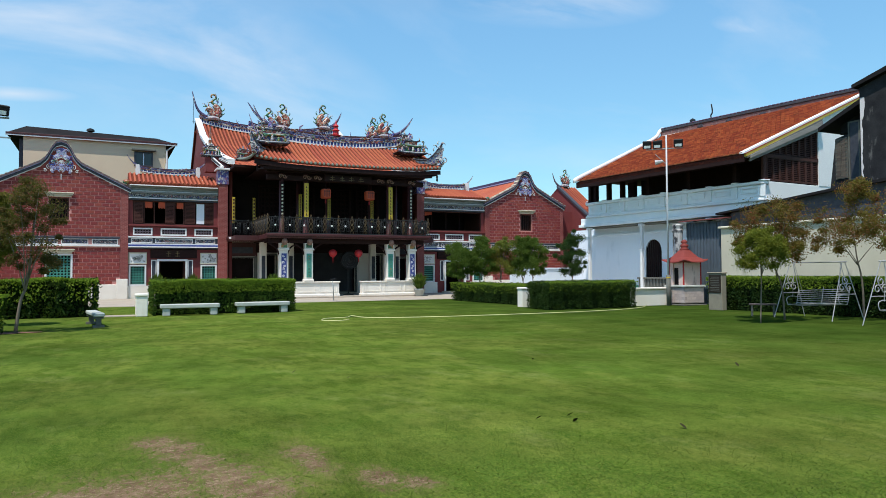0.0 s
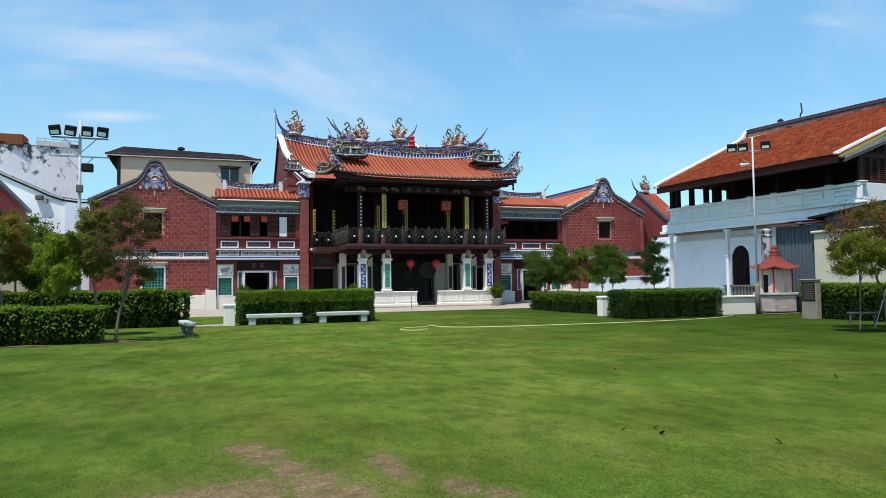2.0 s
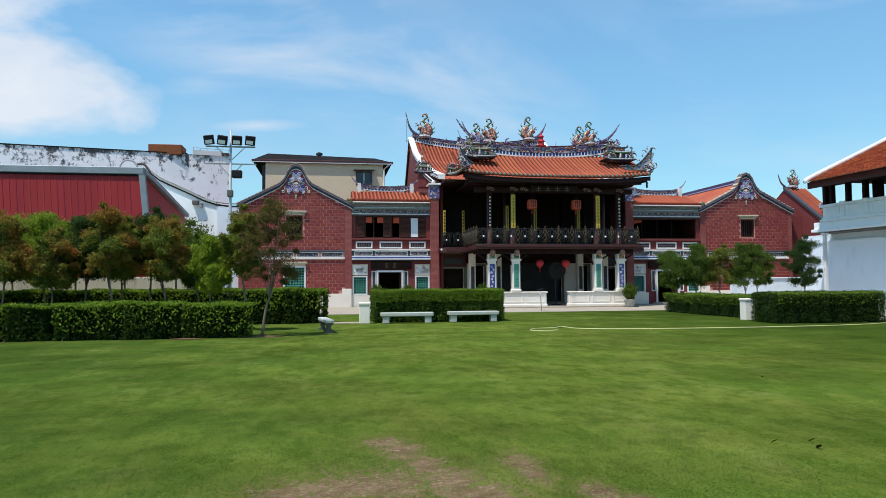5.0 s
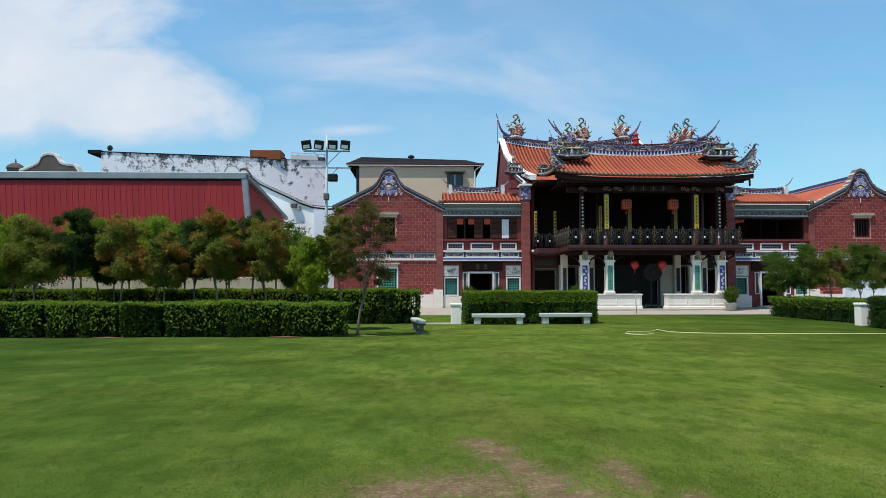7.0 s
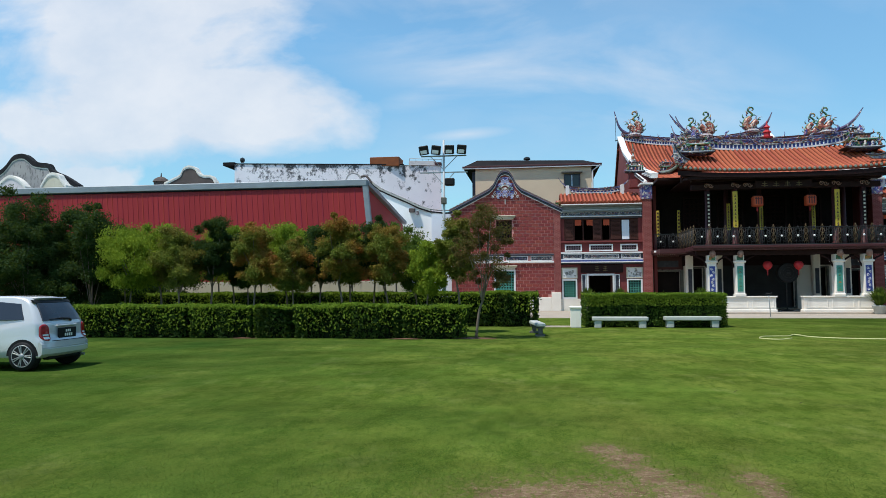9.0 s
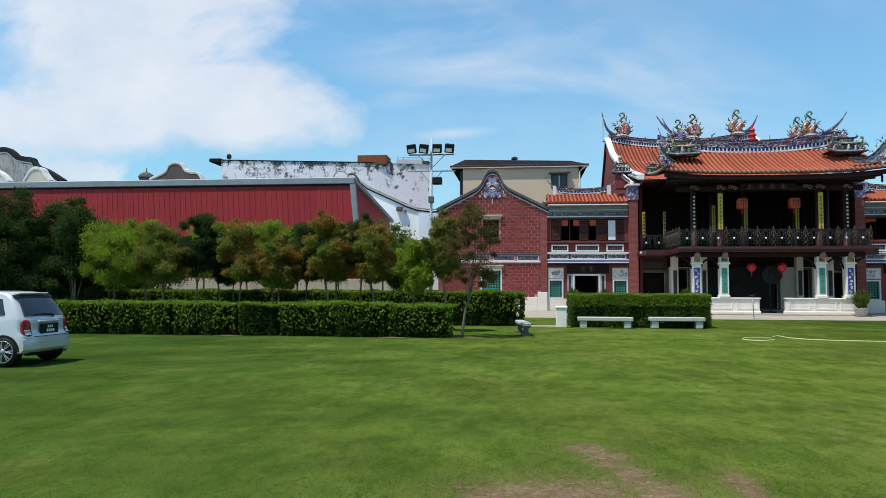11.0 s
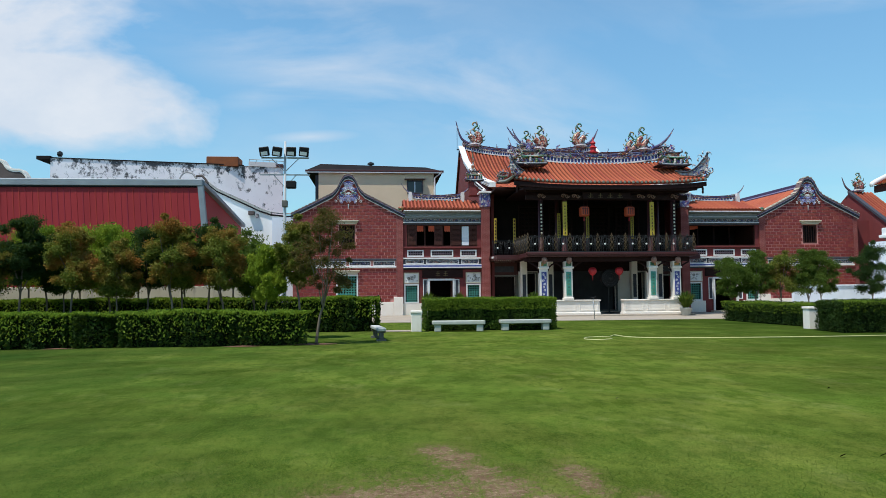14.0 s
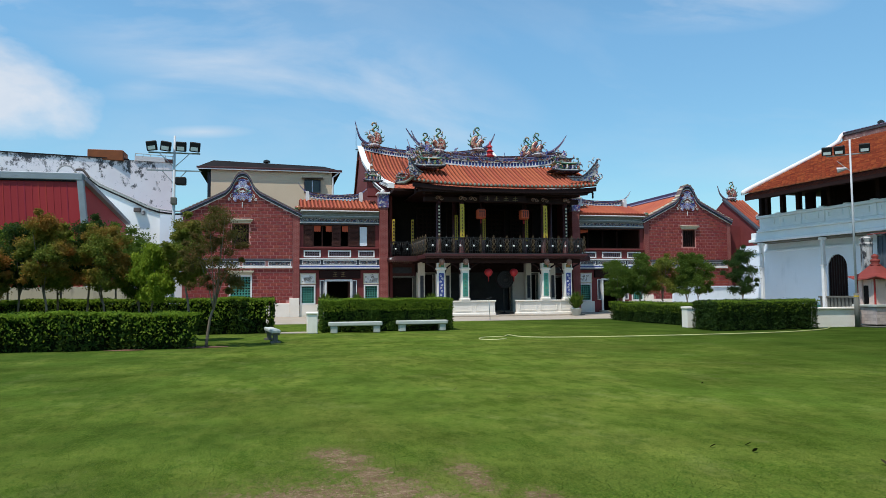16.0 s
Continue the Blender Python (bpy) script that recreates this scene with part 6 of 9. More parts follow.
# ---------- white veranda building along the right side ----------
def veranda_building():
    X0, YA, YB = 26.0, 21.3, 34.2
    ob = thing("veranda_building", "pale blue-white two-storey building with an open veranda and orange tile roof", "building", (X0, (YA + YB) / 2, 0))
    # ground floor back wall with an arched gate
    g0, g1 = 29.1, 30.4
    gm, gr = (g0 + g1) / 2, (g1 - g0) / 2
    pts = [(YA + 0.3, 0.0), (g0, 0.0), (g0, 2.56)]
    pts += [(gm - gr * math.cos(a), 2.56 + gr * math.sin(a)) for a in (math.pi * k / 10 for k in range(1, 10))]
    pts += [(g1, 2.56), (g1, 0.0), (37.4, 0.0), (37.4, 3.98), (YA + 0.3, 3.98)]
    part("wall", prism(pts, 27.0, 27.25, "x"), M["bluewhite"], ob, "pale blue limewashed ground floor wall")
    part("room_back", box(27.9, 28.0, 27.5, 31.5, 0, 3.9), M["black"], ob)
    part("room_side", box(27.26, 27.9, 27.5, 27.6, 0, 3.9), M["black"], ob)
    part("room_side", box(27.26, 27.9, 31.4, 31.5, 0, 3.9), M["black"], ob)
    gate = part("arched_gate", box(27.01, 27.05, g0, g1, 1.0, 1.06), M["iron"], ob, "black iron bars in an arched gateway")
    for k in range(8):
        y = g0 + 0.07 + k * 0.166
        part("bar", tube([(27.03, y, 0.0), (27.03, y, 2.6 + 0.6 * math.sqrt(max(0.0, 1 - ((y - gm) / gr) ** 2)))], 0.018, 5), M["iron"], gate)
    part("gate_door", prism([(g0 + 0.004, 0.0)] + [(gm - (gr - 0.004) * math.cos(a), 2.56 + (gr - 0.004) * math.sin(a)) for a in (math.pi * k / 10 for k in range(11))] + [(g1 - 0.004, 0.0)], 27.08, 27.12, "x"), M["darkwood"], gate, "dark timber door behind the bars")
    part("wall_mould", box(26.93, 26.998, YA + 0.3, 37.4, 3.55, 3.66, bevel=0.01), M["bluewhite"], ob)
    part("wall_plinth", box(26.9, 26.998, g1 + 0.1, 36.0, 0.0, 0.75), M["teal"], ob)
    part("notice", box(26.95, 26.996, 28.25, 28.55, 1.2, 2.1), M["slate"], ob)
    # veranda posts
    for y in (24.6, 29.5, 34.1):
        p = part("veranda_post", box(X0 - 0.085, X0 + 0.085, y - 0.085, y + 0.085, 0.0, 3.9, bevel=0.02), M["white_trim"], ob, "square white veranda post")
        part("post_ring", box(X0 - 0.12, X0 + 0.12, y - 0.12, y + 0.12, 2.62, 2.70, bevel=0.02), M["white_trim"], p)
        part("post_head", box(X0 - 0.15, X0 + 0.15, y - 0.15, y + 0.15, 3.86, 4.0, bevel=0.03), M["white_trim"], p)
    # dark grey soffit: shade under the veranda floor put into its colour
    part("veranda_soffit", box(X0 + 0.1, 28.0, YA, YB + 0.75, 3.984, 4.08), M["greystone"], ob)
    for y in (26.6,):
        part("soffit_bracket", prism([(X0 + 0.15, 3.98), (27.0, 3.98), (27.0, 3.5), (26.7, 3.75)], y - 0.06, y + 0.06, "y"), M["bluewhite"], ob)
    # stacked mouldings up to the veranda parapet
    for z0, z1, d in ((4.05, 4.2, 0.10), (4.2, 4.55, 0.0), (4.55, 4.66, 0.12), (4.66, 4.74, 0.06), (4.74, 5.28, 0.0), (5.28, 5.42, 0.12)):
        part("parapet_band", box(X0 - d, X0 + 0.25, YA - d, YB + d + (0.75 if z1 < 4.6 else 0), z0 + 0.002, z1, bevel=0.02), M["parapet_white"], ob)
    n = 8
    for i in range(n):
        a, b = YA + (YB - YA) * (i + 0.2) / n, YA + (YB - YA) * (i + 0.8) / n
        bm = bmesh.new()
        for (y0, y1, z0, z1) in ((a, b, 4.93, 4.965), (a, b, 5.14, 5.19), (a, a + 0.04, 4.965, 5.14), (b - 0.04, b, 4.965, 5.14)):
            box(X0 - 0.05, X0 + 0.01, y0, y1, z0, z1, bm)
        part("parapet_panel", bm, M["parapet_white"], ob)
        part("parapet_pier", box(X0 - 0.09, X0 + 0.02, YA + (YB - YA) * i / n - 0.13, YA + (YB - YA) * i / n + 0.13, 4.745, 5.27, bevel=0.015), M["parapet_white"], ob)
        part("pier_cap", box(X0 - 0.15, X0 + 0.27, YA + (YB - YA) * i / n - 0.17, YA + (YB - YA) * i / n + 0.17, 5.424, 5.47, bevel=0.02), M["parapet_white"], ob)
    # near end wall of the upper floor and louvred side under the sloping bargeboard
    def slope(x):
        return 6.20 + 0.373 * (x - 24.96)
    part("end_wall", box(X0 + 0.25, 33.5, YA, YA + 0.25, 4.2, 5.42, bevel=0.02), M["limewash"], ob)
    part("end_wall", prism([(29.78, 5.42), (33.5, 5.42), (33.5, 10.1), (29.78, 8.5)], YA - 0.02, YA + 0.25, "y"), M["limewash"], ob, "white end wall")
    part("louvre_post", box(X0 + 0.03, X0 + 0.22, YA, YA + 0.14, 5.43, 6.6), M["brownwood"], ob)
    xs = [26.24, 26.68, 27.12, 27.56, 28.0, 28.44, 28.88, 29.32, 29.74]
    for i, (a, b) in enumerate(zip(xs, xs[1:])):
        for z0, z1 in ((5.46, 6.50), (6.62, slope((a + b) / 2) + 0.05)):
            if z1 - z0 < 0.15:
                continue
            sh = part("louvre", frame_rect(a, b - 0.01, YA, YA + 0.08, z0, z1, 0.05), M["brownwood"], ob, "brown timber louvred panel")
            bm = bmesh.new()
            k = 0
            while z0 + 0.06 + k * 0.085 < z1 - 0.08:
                z = z0 + 0.06 + k * 0.085
                prism([(YA + 0.012, z), (YA + 0.06, z + 0.05), (YA + 0.07, z + 0.05), (YA + 0.022, z - 0.002)], a + 0.052, b - 0.062, "x", bm)
                k += 1
            part("slats", bm, M["brownwood"], sh)
    part("louvre_backing", prism([(26.2, 5.43), (29.76, 5.43), (29.76, slope(29.76)), (26.2, slope(26.2))], YA + 0.12, YA + 0.16, "y"), M["darkwood"], ob)
    part("louvre_rail", box(26.1, 29.76, YA - 0.02, YA + 0.1, 6.5, 6.62), M["brownwood"], ob)
    # upper veranda: inner wall, posts, dark eave beam
    part("upper_wall", box(27.4, 27.6, YA + 0.26, 30.6, 4.7, 7.6), M["darkwood"], ob, "dark timber wall at the back of the veranda")
    part("upper_floor", box(X0 + 0.26, 33, YA + 0.26, YB, 4.55, 4.7), M["darkwood"], ob)
    for y in (23.0, 26.0, 29.0, 31.2, 32.4, 33.6, 34.1):
        part("upper_post", box(X0 + 0.02, X0 + 0.24, y - 0.11, y + 0.11, 5.42, 6.6), M["darkwood"], ob)
    for y in (31.8, 33.0):
        part("upper_post", box(28.2, 28.4, y - 0.3, y + 0.3, 4.7, 7.3), M["darkwood"], ob)
    part("far_parapet", box(28.2, 36.4, 30.6, YB, 4.7, 5.5), M["darkwood"], ob)
    part("eave_beam", box(X0 - 0.05, X0 + 0.22, YA + 0.2, YB, 6.35, 6.68), M["darkwood"], ob)
    part("ceiling", box(X0 + 0.22, 32, YA, YB, 6.62, 6.68), M["darkwood"], ob)
    part("fascia", box(24.68, 24.76, 21.2, 33.5, 6.14, 6.46), M["darkwood"], ob, "dark timber fascia board")
    part("eave_soffit", prism([(24.76, 6.2), (26.0, 6.6), (26.0, 6.66), (24.76, 6.28)], 21.25, 33.5, "y"), M["darkwood"], ob)
    # tiled roof in courses
    ea, eb, ra, rb = Vector((24.68, 21.25, 6.46)), Vector((24.68, 33.5, 6.46)), Vector((34.02, 21.25, 10.42)), Vector((34.02, 36.7, 10.42))
    bm = bmesh.new()
    rows = 54
    rnd = random.Random(4)
    near_tiles = []
    for r in range(rows):
        t0, t1 = r / rows, (r + 1.15) / rows
        a0, b0, a1, b1 = ea.lerp(ra, t0), eb.lerp(rb, t0), ea.lerp(ra, t1), eb.lerp(rb, t1)
        n_t = int((b0 - a0).length / 0.28)
        for k in range(n_t):
            o = 0.5 * (r % 2) / n_t
            f0, f1 = min(1, k / n_t + o), min(1, (k + 0.96) / n_t + o)
            if f1 <= f0:
                continue
            if r < 8 and k < 36:
                near_tiles.append(a0.lerp(b0, (f0 + f1) / 2))
                continue
            h = 0.072 + rnd.random() * 0.016
            up = Vector((-0.39, 0, 0.92))
            q = [a0.lerp(b0, f0) + up * h, a0.lerp(b0, f1) + up * h, a1.lerp(b1, f1) + up * 0.005, a1.lerp(b1, f0) + up * 0.005, a0.lerp(b0, f0) + up * (h - 0.048), a0.lerp(b0, f1) + up * (h - 0.048)]
            v = [bm.verts.new(p) for p in q]
            bm.faces.new((v[0], v[3], v[2], v[1]))
            bm.faces.new((v[0], v[1], v[5], v[4]))
    bed = bmesh.new()
    v = [bed.verts.new(p + Vector((0, 0, d))) for d in (-0.16, -0.02) for p in (ea, eb, rb, ra)]
    for f in ((0, 1, 2, 3), (7, 6, 5, 4), (0, 4, 5, 1), (1, 5, 6, 2), (2, 6, 7, 3), (3, 7, 4, 0)):
        bed.faces.new([v[i] for i in f])
    bmesh.ops.recalc_face_normals(bed, faces=bed.faces[:])
    # the bed's dark colour carries the shade under the tile lips
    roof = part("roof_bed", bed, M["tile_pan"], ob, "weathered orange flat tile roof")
    tagged(part("roof_tiles", bm, M["tile_flat"], roof), kind="stuff")
    tm = bmesh.new()
    q = [tm.verts.new(p) for p in ((0, -0.132, 0.085), (0, 0.132, 0.085), (0.278, 0.132, 0.006), (0.278, -0.132, 0.006), (0, -0.132, 0.040), (0, 0.132, 0.040))]
    for f in ((0, 1, 2, 3), (4, 5, 1, 0), (3, 4, 0), (1, 5, 2)):
        tm.faces.new([q[i] for i in f])
    bmesh.ops.recalc_face_normals(tm, faces=tm.faces[:])
    tile_me = mesh_of("tile", tm, M["tile_loose"])
    for p in near_tiles:
        piece("tile", tile_me, roof, p).rotation_euler = (0, -math.atan2(ra.z - ea.z, ra.x - ea.x), 0)
    part("roof_back", prism([(34.02, 10.32), (43.0, 6.6), (43.0, 6.4), (34.02, 10.12)], 21.3, 36.3, "y"), M["tile_pan"], ob)

    # near verge: white, red and yellow mortar bands over a weathered timber bargeboard
    def band(name, x0, x1, lo, hi, y0, y1, m, label=""):
        part(name, prism([(x0, 6.46 + 0.4235 * (x0 - 24.68) + lo), (x1, 6.46 + 0.4235 * (x1 - 24.68) + lo), (x1, 6.46 + 0.4235 * (x1 - 24.68) + hi), (x0, 6.46 + 0.4235 * (x0 - 24.68) + hi)], y0, y1, "y"), m, ob, label)
    band("verge_cap", 24.66, 34.02, 0.03, 0.11, 21.10, 21.42, M["limewash"], "white mortar verge cap")
    band("verge_red_line", 24.68, 34.02, -0.01, 0.028, 21.09, 21.2, M["redmetal"])
    band("verge_yellow_band", 24.72, 34.02, -0.13, -0.012, 21.10, 21.24, M["yellow"], "yellow painted verge band")
    band("bargeboard_trim", 24.8, 29.78, -0.21, -0.132, 21.02, 21.24, M["greystone"])
    grey = mat("weathered grey timber", (0.36, 0.33, 0.30), (0.24, 0.22, 0.20), 2, 0.9, stretch=(0.3, 1, 3))
    part("bargeboard", prism([(24.9, 6.42), (29.78, 8.40), (29.78, 8.14), (24.9, 6.28)], 21.0, 21.06, "y"), grey, ob, "weathered grey timber bargeboard")
    part("bargeboard_lower", prism([(24.95, 6.28), (29.78, 8.14), (29.78, 7.98), (24.95, 6.16)], 21.1, 21.16, "y"), grey, ob)
    pts = smooth_line([(24.60, 33.5, 6.50), (24.9, 33.6, 6.72), (28.0, 34.6, 8.02), (31.4, 35.75, 9.45), (33.1, 36.4, 10.22), (33.6, 36.6, 10.65), (34.02, 36.75, 10.92)], 5)
    part("far_verge", tube(pts, 0.12, 6), M["white_trim"], ob, "white curled verge", True)
    mauve = mat("mauve-brown ridge plaster", (0.22, 0.12, 0.11), (0.14, 0.08, 0.085), 3, 0.8, stain=((0.30, 0.24, 0.22), 0.55, 0.7, 3.0))
    # the ridge is sheared down towards the near end to fit the camera's view
    dip = Matrix.Identity(4)
    dip[2][1], dip[2][3] = 0.0138, -0.0138 * 37.2

    def dipped(bm):
        bm.transform(dip)
        return bm
    part("roof_ridge", dipped(box(33.77, 34.27, 21.2, 36.7, 10.34, 10.70, bevel=0.03)), mauve, ob, "mauve-brown plastered ridge")
    part("ridge_foot", dipped(box(33.70, 33.78, 21.2, 36.7, 10.30, 10.40)), M["white"], ob, "cream mortar line under the ridge")
    part("ridge_cap", dipped(box(33.72, 34.32, 21.2, 36.8, 10.704, 10.86, bevel=0.03)), M["slate"], ob, "dark blue-grey ridge cap")
    cap = mesh_of("ridge_tile", box(-0.33, 0.0, -0.11, 0.11, 0.0, 0.06, bevel=0.02), mat("violet grey glazed tile", (0.12, 0.10, 0.19), (0.20, 0.18, 0.26), 5, 0.5, rand=0.6))
    for i in range(53):
        piece("ridge_tile", cap, ob, (34.04, 21.4 + 0.29 * i, 10.864 - 0.0138 * (15.8 - 0.29 * i)))
    for y in (23.5, 26.2, 28.0, 30.6, 33.0):
        bm = bmesh.new()
        bmesh.ops.create_icosphere(bm, subdivisions=1, radius=0.16)
        bm.transform(dip @ Matrix.Translation((33.77, y, 10.54)) @ Matrix.Diagonal((0.3, 1.9, 0.7, 1)))
        part("ridge_boss", bm, M["slate"], ob)
    part("ridge_finial", tube(smooth_line([(34.02, 32.2, 10.8), (34.02, 32.32, 11.05), (34.02, 32.18, 11.25), (34.02, 32.25, 11.75)], 4), 0.045, 5), M["iron"], ob)
    bm = bmesh.new()
    bmesh.ops.create_icosphere(bm, subdivisions=1, radius=0.22)
    bm.transform(Matrix.Translation((34.02, 33.9, 10.95)))
    part("ridge_ball", bm, M["iron"], ob)
    # the whole building is turned, stretched and squeezed to fit the camera's view
    ob.location, ob.rotation_euler, ob.scale = (25.46, 27.05, 0), (0, 0, radians(4)), (1.06, 0.87, 1)
    return ob


veranda_building()


# ---------- planting ----------
def leaf_cloud(centres, radii, count, size, rnd, squash=0.8, droop=0.0):
    """Many small leaves scattered about soft clumps, thinning outwards; one mesh by arrays."""
    n = count * len(centres)
    vs = np.zeros((n * 4, 3))
    rg = np.random.RandomState(rnd.randint(0, 9999))
    k = 0
    for c, r in zip(centres, radii):
        d = np.clip(rg.normal(size=(count, 3)) * 0.50, -1.3, 1.3)
        p = np.array(c) + d * r * np.array([1, 1, squash])
        p[:, 2] -= droop * np.abs(rg.normal(size=count)) * r
        a = rg.normal(size=(count, 3)); a /= np.linalg.norm(a, axis=1)[:, None]
        if droop > 0.2:
            a[:, 2] = -np.abs(a[:, 2]) - 0.8
            a /= np.linalg.norm(a, axis=1)[:, None]
        b = np.cross(a, rg.normal(size=(count, 3))); b /= np.linalg.norm(b, axis=1)[:, None] + 1e-9
        s = size * rg.uniform(0.6, 1.3, size=(count, 1))
        q = np.stack([p - a * s, p + b * s * 0.45, p + a * s, p - b * s * 0.45], axis=1).reshape(-1, 3)
        vs[k:k + 4 * count] = q
        k += 4 * count
    me = bpy.data.meshes.new("crown")
    me.from_pydata(vs.tolist(), [], np.arange(n * 4).reshape(-1, 4).tolist())
    return me


def tree(x, y, h, w, kind, seed, label, low=0.38, lean=0.0, group="young lawn trees", leaf=0.085, dens=1.0, clumps=30, per=230, thick=1.0, tight=1.0):
    """Slim trunk that forks into limbs, and a crown of leaf clumps with gaps."""
    rnd = random.Random(seed)
    ob = thing("tree", label, "tree", (x, y, 0), group)
    th = h * low
    bm = tube(smooth_line([(x, y, -0.05), (x + 0.03 + lean * 0.3, y, th * 0.6), (x + lean, y, th), (x + lean * 1.5, y, h * 0.72)], 3), [0.040 * thick * h / 3.5 * (1 - 0.07 * i) for i in range(10)], 7)
    centres, radii = [], []
    limbs = 5 + rnd.randint(0, 3)
    for k in range(limbs):
        a = 2 * math.pi * (k + rnd.random() * 0.7) / limbs
        z0 = th * (0.75 + 0.5 * rnd.random())
        e = Vector((x + lean + math.cos(a) * w * (0.22 + 0.2 * rnd.random()), y + math.sin(a) * w * 0.36, th + (h - th) * (0.25 + 0.65 * rnd.random())))
        tube(smooth_line([(x + lean * z0 / th, y, z0), Vector((x + lean, y, z0)).lerp(e, 0.5) + Vector((0, 0, 0.05)), e], 3), [v * thick for v in (0.022, 0.019, 0.016, 0.013, 0.011, 0.008, 0.005)], 5, bm)
        centres.append(tuple(e))
        radii.append(w * (0.12 + 0.08 * rnd.random()))
    part("trunk", bm, M["bark"], ob, "", True)
    wide = 0.45 + 0.35 * rnd.random()
    for k in range(int(clumps * dens) + 5):
        a, t = rnd.random() * 6.28, rnd.random()
        rr = w * 0.5 * math.sin(math.pi * (0.12 + 0.80 * t ** wide)) * math.sqrt(rnd.random())
        centres.append((x + lean + math.cos(a) * rr, y + math.sin(a) * rr, th + (h - th) * (0.04 + 0.90 * t)))
        radii.append(w * (0.075 + 0.095 * rnd.random()) * tight)
    # loose sprays beyond the main crown
    for k in range(int(9 * dens)):
        a, t = rnd.random() * 6.28, rnd.random()
        rr = w * (0.42 + 0.16 * rnd.random()) * math.sin(math.pi * (0.2 + 0.7 * t))
        centres.append((x + lean + math.cos(a) * rr, y + math.sin(a) * rr, th + (h - th) * (0.02 + 1.02 * t)))
        radii.append(w * (0.05 + 0.05 * rnd.random()) * tight)
    centres = [(c[0] - x, c[1] - y, c[2]) for c in centres]
    me = leaf_cloud(centres, radii, int(per * dens * 1.5), leaf * 0.58, rnd, 0.8, 0.4 if kind == "leaf_lime" else 0.05)
    me.materials.append(M[kind])
    cr = new("crown", me)
    cr.parent = ob
    return ob


def hedge(name_label, x0, x1, y0, y1, h, seed, dens=420, z0=0.0, leaf=0.055, fresh=1.0, coat="hedge"):
    """Clipped hedge: near-black core for the shade between leaves, with an uneven coat of small leaves, thick on top
    and faces.
    """
    ob = thing("hedge", name_label, "hedge", ((x0 + x1) / 2, (y0 + y1) / 2, 0), "clipped hedges")
    rg = np.random.RandomState(seed)
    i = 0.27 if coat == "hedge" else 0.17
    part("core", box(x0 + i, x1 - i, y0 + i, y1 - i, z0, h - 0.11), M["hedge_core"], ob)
    lo, hi = (x0, x1) if x1 - x0 > y1 - y0 else (y0, y1)
    gaps = [lo - 9.0]
    while lo < hi:
        lo += rg.uniform(0.7, 1.5)
        gaps.append(lo)
    gaps = np.array(gaps)
    faces = [("z", (x1 - x0) * (y1 - y0) * 1.3), ("y0", (x1 - x0) * h), ("y1", (x1 - x0) * h * 0.4), ("x0", (y1 - y0) * h), ("x1", (y1 - y0) * h)]
    pts = []
    for f, area in faces:
        n = int(area * dens)
        u, v, d = rg.rand(n), rg.rand(n), np.abs(rg.normal(0, 0.035, n)) * rg.choice([-1, 1], n, p=[0.7, 0.3])
        if f == "z":
            p = np.stack([x0 + u * (x1 - x0), y0 + v * (y1 - y0), h + d * 1.2], 1)
        elif f in ("y0", "y1"):
            p = np.stack([x0 + u * (x1 - x0), np.full(n, y0 if f == "y0" else y1) + (d if f == "y1" else -d), 0.03 + v * (h - 0.03)], 1)
        else:
            p = np.stack([np.full(n, x0 if f == "x0" else x1) + (d if f == "x1" else -d), y0 + u * (y1 - y0), 0.03 + v * (h - 0.03)], 1)
        # separate bushes: rounded bulges with dark gaps where they meet
        along = p[:, 0] if x1 - x0 > y1 - y0 else p[:, 1]
        gap = np.min(np.abs(along[:, None] + 0.05 * np.sin(p[:, 2:3] * 5 + seed) - gaps[None, :]), axis=1)
        keep = rg.rand(n) < (1.0 if f == "z" else np.clip(0.25 + gap / 0.24, 0, 1) * np.clip(0.65 + p[:, 2] / 0.35, 0, 1))
        p, gap = p[keep], gap[keep]
        bul = 0.07 * np.sin(p[:, 0] * 2.7 + p[:, 1] * 2.1 + seed) ** 3 + 0.05 * np.sin(p[:, 0] * 2.1 + seed) * np.sin(p[:, 1] * 1.7 + p[:, 2] * 1.3) + 0.03 * np.sin(p[:, 0] * 5.3 + 1.7 * seed) + 0.03 * np.sin(p[:, 1] * 4.7) - 0.17 * np.exp(-(gap / 0.17) ** 2)
        bul *= 1.0 if coat == "hedge" else 0.45
        if f == "z":
            p[:, 2] += bul * 0.4
        elif f[0] == "y":
            p[:, 1] += bul * (-1 if f == "y0" else 1)
        else:
            p[:, 0] += bul * (-1 if f == "x0" else 1)
        pts.append(p)
    p = np.concatenate(pts)
    n = len(p)
    a = rg.normal(size=(n, 3)); a[:, 2] = np.abs(a[:, 2]) * 0.9; a /= np.linalg.norm(a, axis=1)[:, None]
    b = np.cross(a, rg.normal(size=(n, 3))); b /= np.linalg.norm(b, axis=1)[:, None] + 1e-9
    s = leaf * rg.uniform(0.6, 1.35, size=(n, 1))
    q = np.stack([p - a * s, p + b * s * 0.5, p + a * s, p - b * s * 0.5], 1).reshape(-1, 3) - np.array([(x0 + x1) / 2, (y0 + y1) / 2, 0])
    me = bpy.data.meshes.new("foliage")
    me.from_pydata(q.tolist(), [], np.arange(n * 4).reshape(-1, 4).tolist())
    me.materials.append(M[coat])
    cr = new("foliage", me)
    cr.parent = ob
    # pale new shoots over the clipped top and upper edge
    n = int((x1 - x0 + 0.6) * (y1 - y0 + 0.6) * dens * 1.1 * fresh)
    p = np.stack([x0 - 0.03 + rg.rand(n) * (x1 - x0 + 0.06), y0 - 0.05 + rg.rand(n) ** 1.4 * (y1 - y0 + 0.08), np.full(n, h) + 0.02 + rg.rand(n) * 0.06], 1)
